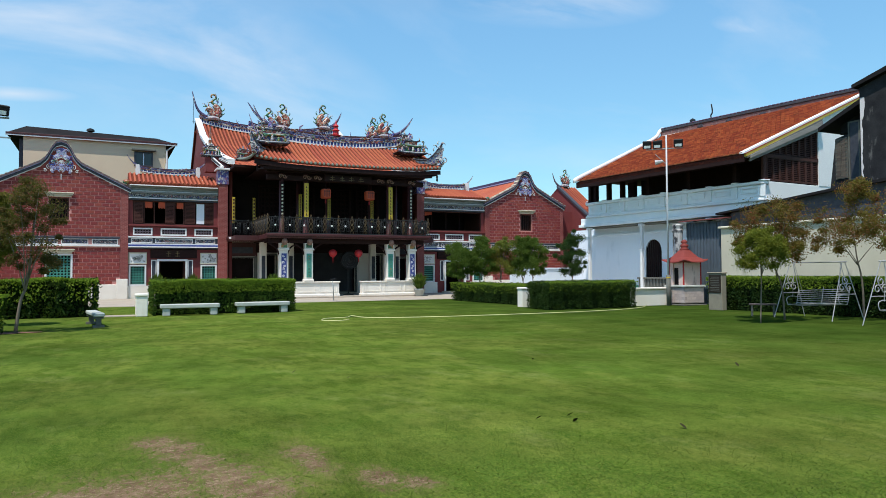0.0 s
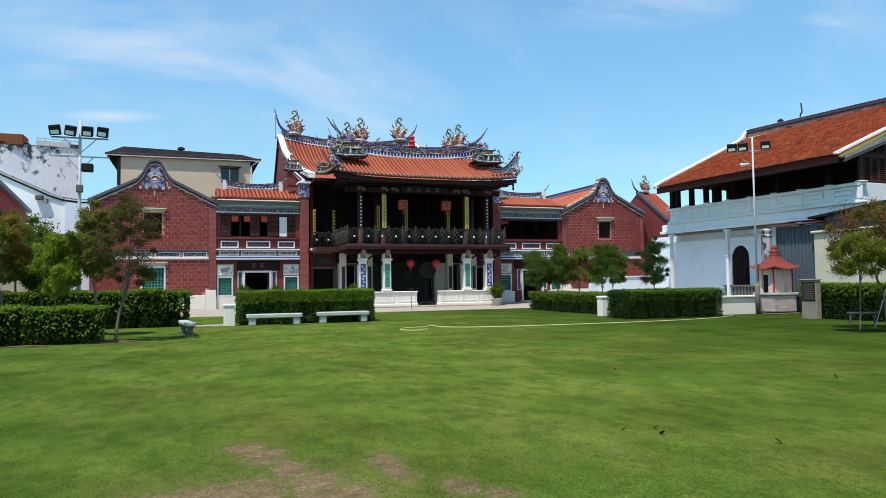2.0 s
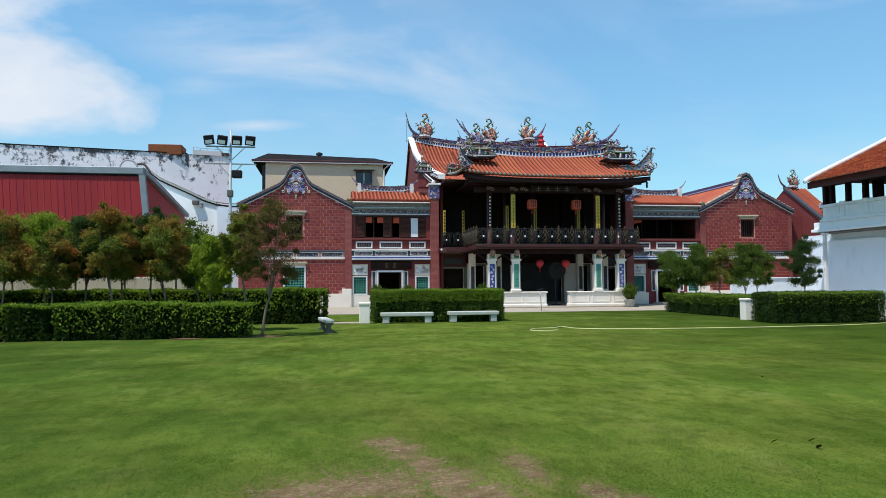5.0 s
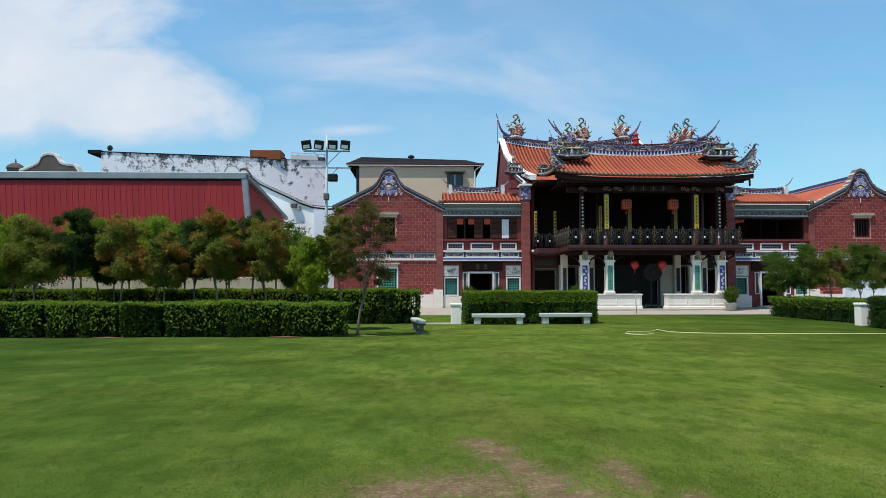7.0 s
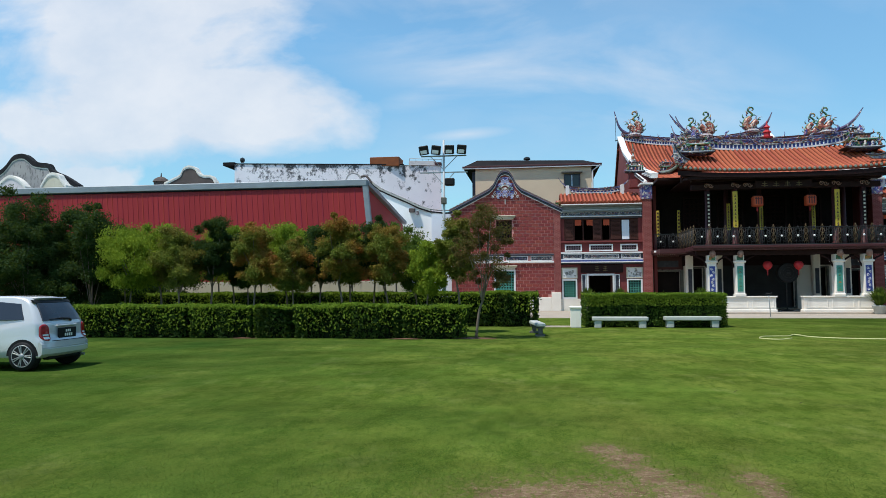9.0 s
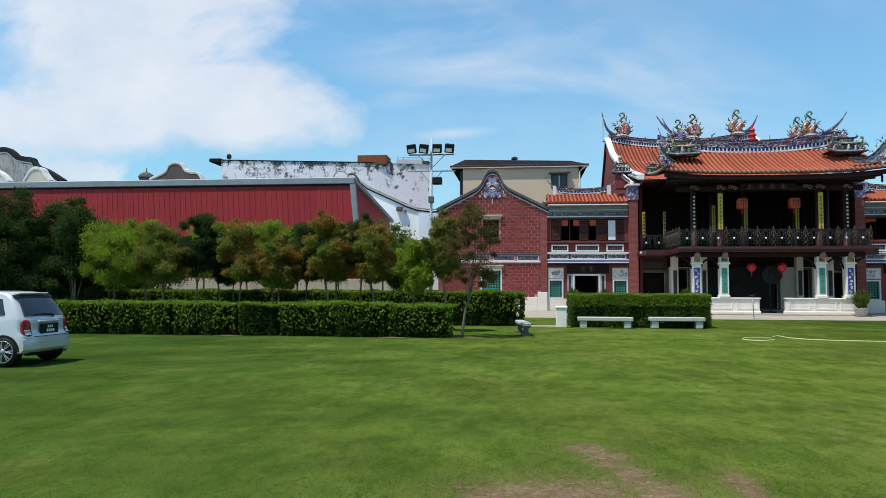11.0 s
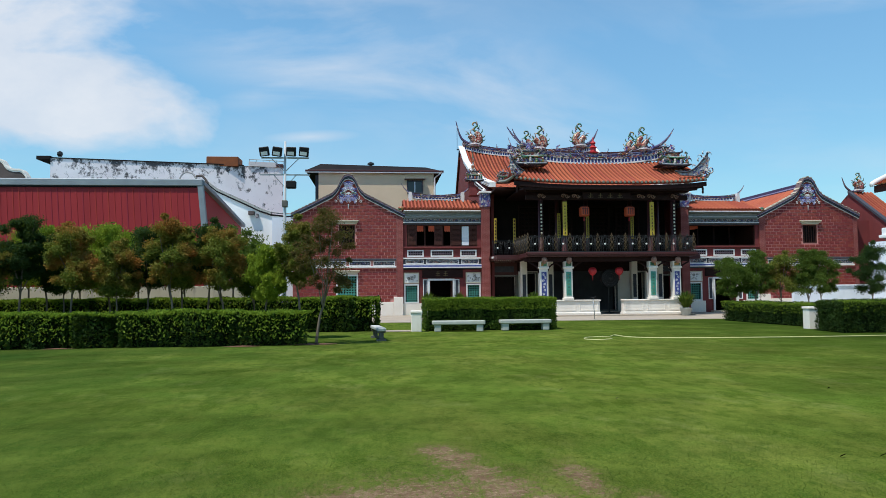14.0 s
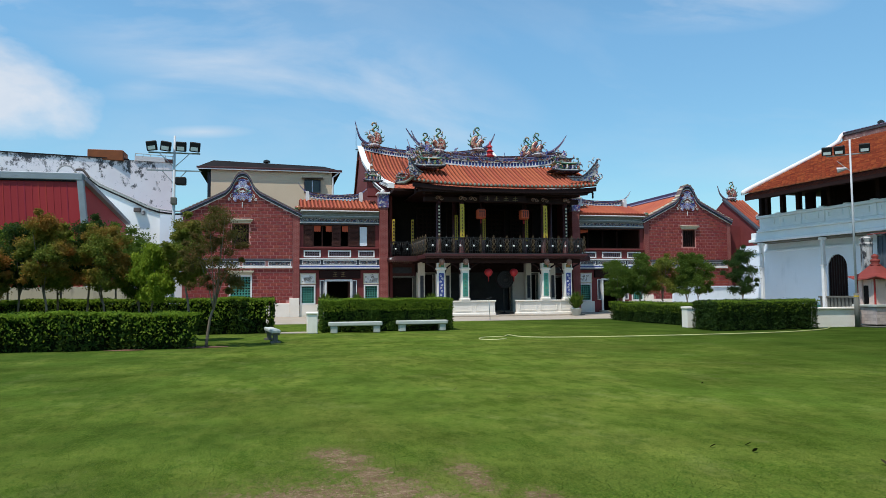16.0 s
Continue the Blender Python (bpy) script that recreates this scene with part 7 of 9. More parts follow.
    edge = rg.rand(n) < (0.14 if coat == "hedge" else 0.42)
    if x1 - x0 > y1 - y0:
        p[edge, 1] = y0 - 0.05 - 0.04 * rg.rand(edge.sum())
    else:
        p[edge, 0] = x0 - 0.05 - 0.04 * rg.rand(edge.sum())
    p[edge, 2] = h + 0.04 - (0.75 if coat == "hedge" else 0.42) * rg.rand(edge.sum()) ** (2.2 if coat == "hedge" else 4)
    p[:, 2] += 0.028 * np.sin(p[:, 0] * 2.7 + p[:, 1] * 2.1 + seed) ** 3 + 0.02 * np.sin(p[:, 0] * 2.1 + seed) * np.sin(p[:, 1] * 1.7) + 0.012 * np.sin(p[:, 0] * 5.3 + 1.7 * seed)
    a = rg.normal(size=(n, 3)); a[:, 2] = np.abs(a[:, 2]) + 0.4; a /= np.linalg.norm(a, axis=1)[:, None]
    b = np.cross(a, rg.normal(size=(n, 3))); b /= np.linalg.norm(b, axis=1)[:, None] + 1e-9
    s = leaf * rg.uniform(0.5, 1.1, size=(n, 1))
    q = np.stack([p - a * s, p + b * s * 0.5, p + a * s, p - b * s * 0.5], 1).reshape(-1, 3) - np.array([(x0 + x1) / 2, (y0 + y1) / 2, 0])
    me = bpy.data.meshes.new("new_growth")
    me.from_pydata(q.tolist(), [], np.arange(n * 4).reshape(-1, 4).tolist())
    me.materials.append(M["hedge_new"])
    cr = new("new_growth", me)
    cr.parent = ob
    cr["label"] = "pale green new shoots"
    return ob


for k, (hx0, hx1, hh) in enumerate(((-19.5, -15.1, 1.04), (-14.94, -11.16, 1.06), (-10.98, -8.98, 1.05), (-8.78, -7.72, 1.04), (-7.52, -4.28, 1.07), (-4.10, -2.2, 1.03))):
    hedge("clipped dark green hedge block in the row along the lawn edge", hx0, hx1, 21.25 + 0.04 * (k % 2), 22.4, hh - 0.10, 1 + 10 * k, 640, leaf=0.056, fresh=1.0)
hedge("clipped green hedge behind the trees, beside the path", -19.5, -0.1, 28.3, 29.4, 1.28, 2, 400, leaf=0.07, fresh=1.5)
hedge("thick clipped green hedge behind the two benches", 1.75, 7.0, 28.1, 29.6, 1.21, 3, 1000, leaf=0.044, coat="hedge_lit")
hedge("clipped green hedge beside the forecourt", 17.1, 18.3, 26.6, 34.3, 0.88, 4, 800, leaf=0.042, fresh=0.35, coat="hedge_deep")
hedge("thick clipped green hedge beside the white gate post", 15.95, 20.4, 23.4, 25.0, 1.06, 5, 1150, leaf=0.040, fresh=0.15, coat="hedge_deep")
hedge("clipped green hedge behind the swing seats", 22.0, 23.2, 9.5, 21.0, 1.22, 6, 760, leaf=0.046, fresh=0.9, coat="hedge_deep")


def bench(x, y, turn, label, legs="stone", half=0.2, leg=0.16):
    ob = thing("stone_bench", label, "bench", (0, 0, 0), "stone benches")
    part("slab", box(-1.03, 1.03, -half, half, 0.31 if half < 0.2 else 0.27, 0.42, bevel=0.025), M["stone"], ob)
    for d in (-0.82, 0.82):
        if half < 0.2:
            # splayed foot under the narrow slab
            bm = box(d - 0.11, d + 0.11, -leg, leg, 0.06, 0.308, bevel=0.02)
            box(d - 0.13, d + 0.13, -half, half, 0.0, 0.065, bm)
            box(d - 0.12, d + 0.12, -half + 0.02, half - 0.02, 0.25, 0.309, bm)
        else:
            bm = box(d - 0.13, d + 0.13, -leg, leg, 0.0, 0.268, bevel=0.02)
        part("leg", bm, M[legs], ob)
    ob.location, ob.rotation_euler = (x, y, 0), (0, 0, radians(turn))
    return ob


bench(3.0, 27.55, -1, "pale concrete slab bench in front of the hedge")
bench(5.7, 27.9, 2, "pale concrete slab bench in front of the hedge")
bench(-0.10, 23.6, 97, "weathered concrete slab bench with dark legs by the path", "greystone", 0.145, 0.07)

# trees in the bed between the two left hedges
SPECIES = ["leaf_dark", "leaf_green", "leaf_red", "leaf_lime", "leaf_olive"]
TNAME = {"leaf_dark": "small dark green tree behind the hedge", "leaf_green": "small green tree behind the hedge", "leaf_red": "small tree with reddish new leaves behind the hedge", "leaf_lime": "small lime green weeping tree behind the hedge", "leaf_olive": "small olive green tree behind the hedge"}
LEFT_TREES = [(-16.2, 26.0, 4.0, 1.5, 0), (-15.4, 25.0, 3.9, 1.9, 3), (-14.3, 25.4, 4.05, 1.9, 3), (-13.3, 24.8, 3.8, 1.5, 4), (-12.25, 25.2, 4.25, 1.2, 0), (-12.2, 27.2, 4.1, 1.6, 3), (-11.2, 26.2, 3.6, 1.3, 0), (-10.4, 24.8, 3.85, 1.45, 2),
              (-9.9, 27.0, 4.15, 1.6, 3), (-8.85, 24.7, 3.35, 1.2, 2), (-8.2, 25.7, 3.9, 1.3, 0), (-6.95, 24.5, 4.1, 1.2, 2), (-7.2, 26.4, 3.9, 1.4, 4), (-6.2, 26.0, 4.1, 1.3, 0), (-5.4, 25.0, 3.7, 1.35, 2), (-4.6, 26.2, 3.2, 1.2, 1), (-4.0, 24.7, 3.25, 1.0, 3), (-2.75, 24.4, 4.1, 1.1, 4)]
for i, (x, y, h, w, k) in enumerate(LEFT_TREES):
    tree(x, y, h, w * (1.08 + 0.25 * (i * 0.618 % 1)), SPECIES[k], 20 + i, TNAME[SPECIES[k]], 0.42 + 0.07 * (i * 0.382 % 1), 0.12 * math.sin(i * 2.1), "young lawn trees", 0.068, 1.0, 44, 380)
for i, (x, y, h, w) in enumerate(((-20.4, 25.0, 5.0, 3.0), (-19.3, 24.6, 5.35, 3.0), (-18.0, 25.4, 4.8, 2.4), (-16.9, 25.0, 4.65, 2.3), (-19.9, 26.6, 4.0, 3.0), (-17.6, 26.6, 3.8, 3.0))):
    tree(x, y, h, w, "leaf_dark", 120 + i, "large dark green tree with layered foliage down to the hedge", 0.12, 0, "dark trees at the lawn end", 0.085, 1.0, 46, 300)
# added backdrop row; its dark trees stand in for deep shade
for i, (x, y, h, w, k) in enumerate(((-24.0, 31.2, 4.4, 3.2, 0), (-21.6, 30.8, 4.2, 3.0, 0), (-19.2, 31.4, 4.0, 3.0, 0), (-17.0, 30.8, 3.9, 2.8, 0), (-14.6, 30.8, 4.1, 2.9, 3), (-12.4, 30.4, 4.2, 2.9, 3), (-10.2, 30.8, 4.3, 2.8, 1), (-8.2, 30.4, 4.1, 2.7, 3), (-6.3, 30.8, 4.2, 2.6, 1))):
    tree(x, y, h, w, SPECIES[k], 140 + i, "dark green tree added as backdrop for the deep shade" if k == 0 else "light green tree in front of the garden wall", 0.2 if x < -15.5 else 0.56, 0, "trees along the garden wall", 0.10, 0.9)
tree(-1.95, 21.7, 4.2, 1.7, "leaf_lone", 50, "slim tree with thin reddish-green crown in a bare soil patch", 0.33, 0.27, "lawn edge trees", 0.050, 1.0, 34, 270, 1.0, 0.8)
for i, (x, y, h, w, k) in enumerate(((17.9, 34.9, 3.2, 1.8, 1), (19.2, 34.9, 3.6, 1.9, 1), (20.5, 34.8, 3.4, 1.9, 4), (21.6, 34.2, 3.5, 1.8, 1), (22.4, 34.4, 3.5, 1.9, 1), (22.7, 31.0, 3.6, 1.6, 0))):
    tree(x, y, h, w, SPECIES[k], 60 + i, TNAME[SPECIES[k]].replace("behind the hedge", "near the veranda building"), 0.36, 0, "trees by the veranda building", 0.058, 1.0, 44, 300, 1.0, 0.9)
tree(19.15, 15.25, 3.75, 2.4, "leaf_rust", 81, "thin airy tree with olive and rust red leaves beside a swing", 0.46, -0.45, "trees by the swing seats", 0.058, 1.0, 34, 240, 0.75, 0.8)
tree(17.3, 14.6, 2.7, 1.4, "leaf_yellow", 84, "small lime green tree beside the reddish tree", 0.60, 0.08, "trees by the swing seats", 0.052, 1.0, 34, 300, 0.7)
tree(21.1, 14.0, 4.3, 2.4, "leaf_rust", 82, "thin airy tree with rust red leaves beside the swing seat", 0.46, -0.3, "trees by the swing seats", 0.058, 1.0, 30, 210, 0.75, 0.8)
tree(21.6, 12.6, 4.2, 2.4, "leaf_red", 83, "thin tree with olive and reddish leaves beside the swing seat", 0.42, 0, "trees by the swing seats", 0.055, 0.8, 26, 200, 0.75)


# ---------- buildings behind the left side ----------
def red_shed():
    ob = thing("red_metal_shed", "long red corrugated metal shed with a grey ridge flashing", "shed", (-20, 36, 0))
    wall = part("front_wall", prism([(-44, 0), (-44, 6.92), (-9.08, 6.92), (-8.78, 4.2), (-8.5, 0)], 36.05, 36.2, "y"), M["redmetal"], ob, "red corrugated sheet wall")
    bm = box(-0.03, 0.03, -0.014, 0.0, 2.0, 6.92, bevel=0.006)
    for v in bm.verts:
        v.co.x += (6.92 - v.co.z) * 0.07
    rib = mesh_of("rib", bm, M["redmetal"])
    for i in range(115):
        piece("rib", rib, wall, (-43.8 + 0.3 * i, 36.05, 0))
    part("ridge_flashing", box(-44, -8.9, 35.95, 36.6, 6.92, 7.27, bevel=0.03), M["zinc"], ob, "grey zinc ridge flashing")
    part("corner_flashing", prism([(-9.14, 6.92), (-8.88, 6.92), (-8.63, 4.6), (-8.3, 0), (-8.6, 0), (-8.9, 4.6)], 35.97, 36.25, "y"), M["zinc"], ob)
    # dark strip paints the thin shadow line under the flashing
    part("flashing_lip", box(-44, -9.2, 35.99, 36.045, 6.85, 6.918), M["greyroof"], ob)
    part("gable_end", prism([(36.2, 0), (36.2, 6.95), (40.3, 6.5), (44.4, 6.05), (46.6, 5.8), (46.6, 0)], -9.2, -9.05, "x"), M["redmetal"], ob)
    part("roof", prism([(36.2, 7.2), (40.3, 6.78), (44.4, 6.33), (46.9, 6.05), (46.9, 5.86), (44.4, 6.12), (40.3, 6.57), (36.2, 6.98)], -44, -8.85, "x"), M["zinc"], ob)


def stained_block():
    ob = thing("stained_white_building", "white rendered building blackened with mould along the top", "building", (-15, 52, 0))
    part("wall", prism([(-22.8, 50.5), (-7.35, 53.47), (-8.7, 62), (-22.8, 62)], 0, 11.0, "z"), M["mould_top"], ob, "mould-stained white render")
    part("coping", prism([(-23.0, 50.42), (-10.2, 52.85), (-10.2, 53.2), (-23.0, 50.8)], 11.0, 11.07, "z"), M["greyroof"], ob)
    part("roof_lip", box(-23.7, -22.8, 50.4, 53, 10.9, 11.15), M["greyroof"], ob)
    part("parapet_block", prism([(-9.8, 52.9), (-7.75, 53.32), (-7.9, 55), (-9.8, 55)], 10.98, 11.32, "z"), M["mould"], ob)
    part("roof_rail", tube([(-9.8, 52.95, 11.5), (-7.3, 53.4, 11.44)], 0.025, 5), M["greymetal"], ob)
    for k in range(6):
        part("rail_post", tube([(-9.75 + 0.48 * k, 52.96 + 0.09 * k, 11.0), (-9.75 + 0.48 * k, 52.96 + 0.09 * k, 11.49)], 0.018, 5), M["greymetal"], ob)
    part("maroon_box", box(-7.85, -7.35, 53.3, 53.9, 10.98, 11.22, bevel=0.02), M["maroon"], ob)
    part("rust_tank", box(-12.8, -10.5, 52.6, 54.2, 10.9, 11.62, bevel=0.03), mat("rusty orange sheet", (0.26, 0.075, 0.022), (0.18, 0.055, 0.02), 2, 0.8), ob, "rusty orange metal box on the roof")
    bm = lathe([(0.12, 11.2), (0.2, 11.35), (0.18, 11.5), (0.04, 11.6)], -22.4, 51, 8)
    part("roof_vent", bm, M["iron"], ob)


def shop_gable(y, prof, label, m="mould", cap="darkwall", thick=0.26, group="old shophouse gables"):
    """Old rendered gable wall with a curved, capped top; prof is the outline of the top in x and z."""
    cx = sum(p[0] for p in prof) / len(prof)
    ob = thing("shophouse", label, "house", (cx, y, 0), group)
    top = [(p.x, p.z) for p in smooth_line([(x, 0, z) for x, z in prof], 4)]
    part("gable_wall", prism([(top[0][0], 0)] + [(x, z - thick) for x, z in top] + [(top[-1][0], 0)], y, y + 0.5, "y"), M[m], ob)
    part("gable_cap", prism(top + [(x, z - thick) for x, z in top[::-1]], y - 0.06, y + 0.6, "y"), M[cap], ob, "weathered curved capping")
    part("cap_line", prism([(x, z - thick) for x, z in top] + [(x, z - thick - 0.1) for x, z in top[::-1]], y - 0.03, y - 0.002, "y"), M["white"], ob)
    part("roof", prism([(top[0][0], 9.0), (top[0][0], 9.2), (top[-1][0], 9.2), (top[-1][0], 9.0)], y + 0.6, y + 8, "y"), M["greyroof"], ob)


def beige_block():
    ob = thing("beige_house", "plain beige rendered house with a dark overhanging roof", "house", (-0.4, 60, 0))
    part("wall", box(-5.3, 4.5, 60, 70, 0, 11.83), M["beige"], ob, "beige rendered wall")
    part("side_wall", box(-5.6, -5.302, 60.4, 70, 0, 11.58), M["slate"], ob)
    bm = bmesh.new()
    v = [bm.verts.new(p) for p in ((-6.4, 59.8, 11.88), (5.3, 59.8, 11.88), (5.3, 71, 11.88), (-6.4, 71, 11.88), (-5.2, 61.0, 12.66), (3.9, 61.0, 12.42), (3.9, 69, 12.42), (-5.2, 69, 12.66))]
    for f in ((3, 2, 1, 0), (4, 5, 6, 7), (0, 1, 5, 4), (1, 2, 6, 5), (2, 3, 7, 6), (3, 0, 4, 7)):
        bm.faces.new([v[i] for i in f])
    part("roof", bm, M["greyroof"], ob, "dark shallow hipped roof")
    part("gutter", box(-6.4, 5.35, 59.7, 59.79, 11.78, 11.94, bevel=0.02), M["maroon"], ob)
    part("downpipe", tube([(5.2, 59.75, 11.8), (4.58, 59.9, 11.3), (4.58, 59.9, 6)], 0.07, 6), M["white_trim"], ob)
    part("gutter_line", box(-6.4, 5.35, 59.72, 59.8, 11.70, 11.776), M["white_trim"], ob, "pale line under the gutter")
    w = part("window", frame_rect(2.2, 3.55, 59.9, 60.0, 9.95, 11.1, 0.1), M["slate"], ob, "grey framed window with an awning hood")
    part("pane", box(2.3, 3.45, 59.96, 59.99, 10.05, 11.0), M["glass"], w)
    part("mullion", box(2.84, 2.91, 59.93, 59.985, 10.05, 11.0), M["bluewhite"], w)
    part("hood", box(2.0, 3.75, 59.6, 60.0, 11.16, 11.3, bevel=0.02), M["greystone"], w)
    part("roof_vent", lathe([(0.1, 12.5), (0.12, 12.65), (0.3, 12.7), (0.28, 12.85), (0.06, 12.95)], -0.9, 61.5, 10), M["iron"], ob)


red_shed()
stained_block()
beige_block()
shop_gable(50, [(-28.2, 9.66), (-27.44, 10.0), (-26.9, 10.29), (-26.65, 10.76), (-26.2, 10.92), (-25.75, 10.78), (-25.42, 10.35), (-24.97, 10.17), (-24.43, 10.11), (-24.05, 9.6)], "old brown shophouse gable with curved capping", "darkbrown", "white", 0.13)
shop_gable(52, [(-45.0, 10.6), (-43.4, 11.6), (-42.6, 12.5), (-41.78, 12.69), (-41.27, 12.45), (-40.76, 12.05), (-39.91, 11.87), (-39.45, 11.8), (-39.05, 11.25), (-38.06, 10.82), (-36.7, 10.0)], "large old shophouse gable with blackened stepped capping", "mould_grey", "darkwall", 0.4)
shop_gable(49, [(-37.75, 9.5), (-37.42, 10.05), (-37.15, 10.38), (-36.74, 10.52), (-36.31, 10.38), (-36.02, 9.98), (-35.6, 9.5)], "small cream shophouse gable with white capping", "cream", "white", 0.2)
shop_gable(49, [(-41.4, 9.5), (-41.0, 10.05), (-40.4, 10.4), (-39.9, 10.25), (-39.42, 9.95), (-39.0, 9.5)], "small pinkish shophouse gable with white capping", "mould", "white", 0.2)


def white_side_house():
    ob = thing("white_side_house", "white plastered house end with a sweeping grey roof edge", "house", (-8, 47.5, 0))
    pr = [(-11.44, 8.72), (-10.84, 8.24), (-9.9, 7.8), (-8.86, 7.33), (-8.08, 6.95), (-7.3, 6.69), (-6.32, 6.58), (-5.6, 6.6)]
    part("wall", prism([(-11.44, 0)] + pr + [(-5.6, 0)], 47.5, 51.5, "y"), M["limewash"], ob)
    part("roof_edge", prism([(x, z + 0.10) for x, z in pr] + [(x, z + 0.004) for x, z in pr[::-1]], 47.40, 51.5, "y"), M["greyroof"], ob, "dark sweeping roof edge")
    part("verge_line", prism([(x, z + 0.20) for x, z in pr[:6]] + [(x, z + 0.104) for x, z in pr[:6][::-1]], 47.46, 47.9, "y"), M["stone"], ob, "pale mortar line along the verge")
    part("verge_cap", tube(smooth_line([(x, 47.6, z + 0.25) for x, z in pr], 2), 0.05, 6), M["mould_grey"], ob, "", True)
    part("roof_curl", tube(smooth_line([(-13.3, 47.45, 8.9), (-13.12, 47.45, 9.35), (-12.8, 47.45, 9.55), (-12.4, 47.45, 9.45), (-12.15, 47.45, 9.1)], 4), 0.06, 6), M["mould_grey"], ob, "grey arched roof curl", True)
    part("roof_curl", tube(smooth_line([(-12.15, 47.4, 9.28), (-11.8, 47.4, 9.3), (-11.55, 47.4, 9.05), (-11.4, 47.4, 8.8)], 4), 0.08, 6), M["darkbrown"], ob, "", True)
    part("eave_bracket", box(-8.75, -8.35, 47.2, 47.5, 6.72, 6.98, bevel=0.02), M["darkbrown"], ob)
    part("eave_bracket", box(-8.3, -8.1, 47.25, 47.5, 6.55, 6.8, bevel=0.02), M["mould_grey"], ob)
    # bluish panel paints the shaded right part of the white wall
    part("lower_wall", box(-7.2, -5.62, 47.3, 47.498, 0, 6.55), M["bluewhite"], ob)


white_side_house()
solo("roof_dome", lathe([(0.52, 9.0), (0.52, 9.72), (0.62, 9.78), (0.5, 10.0), (0.25, 10.16), (0.06, 10.2), (0.03, 10.5)], -28.75, 50.5, 12), M["darkbrown"], "small weathered dome on a distant roof", "roof dome")


# ---------- floodlight mast ----------
def flood_mast(x, y, h, label, n, yaw=0.0):
    ob = thing("floodlight_mast", label, "floodlight", (x, y, 0), "floodlight masts")
    part("pole", tube([(x, y, 0), (x, y, h * 0.5), (x, y, h)], [0.09, 0.07, 0.045], 8), M["polepaint"], ob, "", True)
    zb = h - 0.78
    w = 1.05 if n == 4 else 0.8
    part("crossbar", box(x - w, x + w, y - 0.03, y + 0.03, zb, zb + 0.06), M["greymetal"], ob)
    part("lower_crossbar", box(x - w * 1.05, x + w * 1.05, y - 0.03, y + 0.03, zb - 0.76, zb - 0.71), M["greymetal"], ob)
    for d in (-1, 1):
        part("stay", tube([(x, y, zb - 0.6), (x + d * 0.6, y, zb)], 0.018, 5), M["greymetal"], ob)
        part("stay", tube([(x, y, zb - 1.3), (x + d * 0.5, y, zb - 0.74)], 0.018, 5), M["greymetal"], ob)
    xs = [-0.87, -0.36, 0.28, 0.83] if n == 4 else [-0.7, -0.25, 0.6]
    for k, dx in enumerate(xs):
        bm = box(-0.21, 0.21, -0.12, 0.12, 0.0, 0.42, bevel=0.03)
        m = Matrix.Translation((x + dx, y - 0.12, zb + 0.08)) @ Matrix.Rotation(radians((-8, 8, 2, 6)[k]), 4, "Y") @ Matrix.Rotation(radians(12), 4, "X")
        bm.transform(m)
        fl = part("lamp_housing", bm, M["blackplastic"], ob, "black floodlight housing")
        bm = box(-0.15, 0.14, -0.135, -0.121, 0.05, 0.21)
        bm.transform(m)
        part("lamp_glass", bm, M["lampglass"], fl)
    if n == 4:
        part("low_lamp", box(x + 0.06, x + 0.5, y - 0.2, y + 0.1, zb - 1.36, zb - 1.02, bevel=0.04), M["blackplastic"], ob)
        part("camera_box", box(x - 0.12, x + 0.12, y - 0.16, y + 0.1, zb - 2.2, zb - 1.9, bevel=0.02), M["greystone"], ob)
    return ob


flood_mast(-4.29, 32.0, 8.36, "grey floodlight mast with four black floodlights on a crossbar", 4)


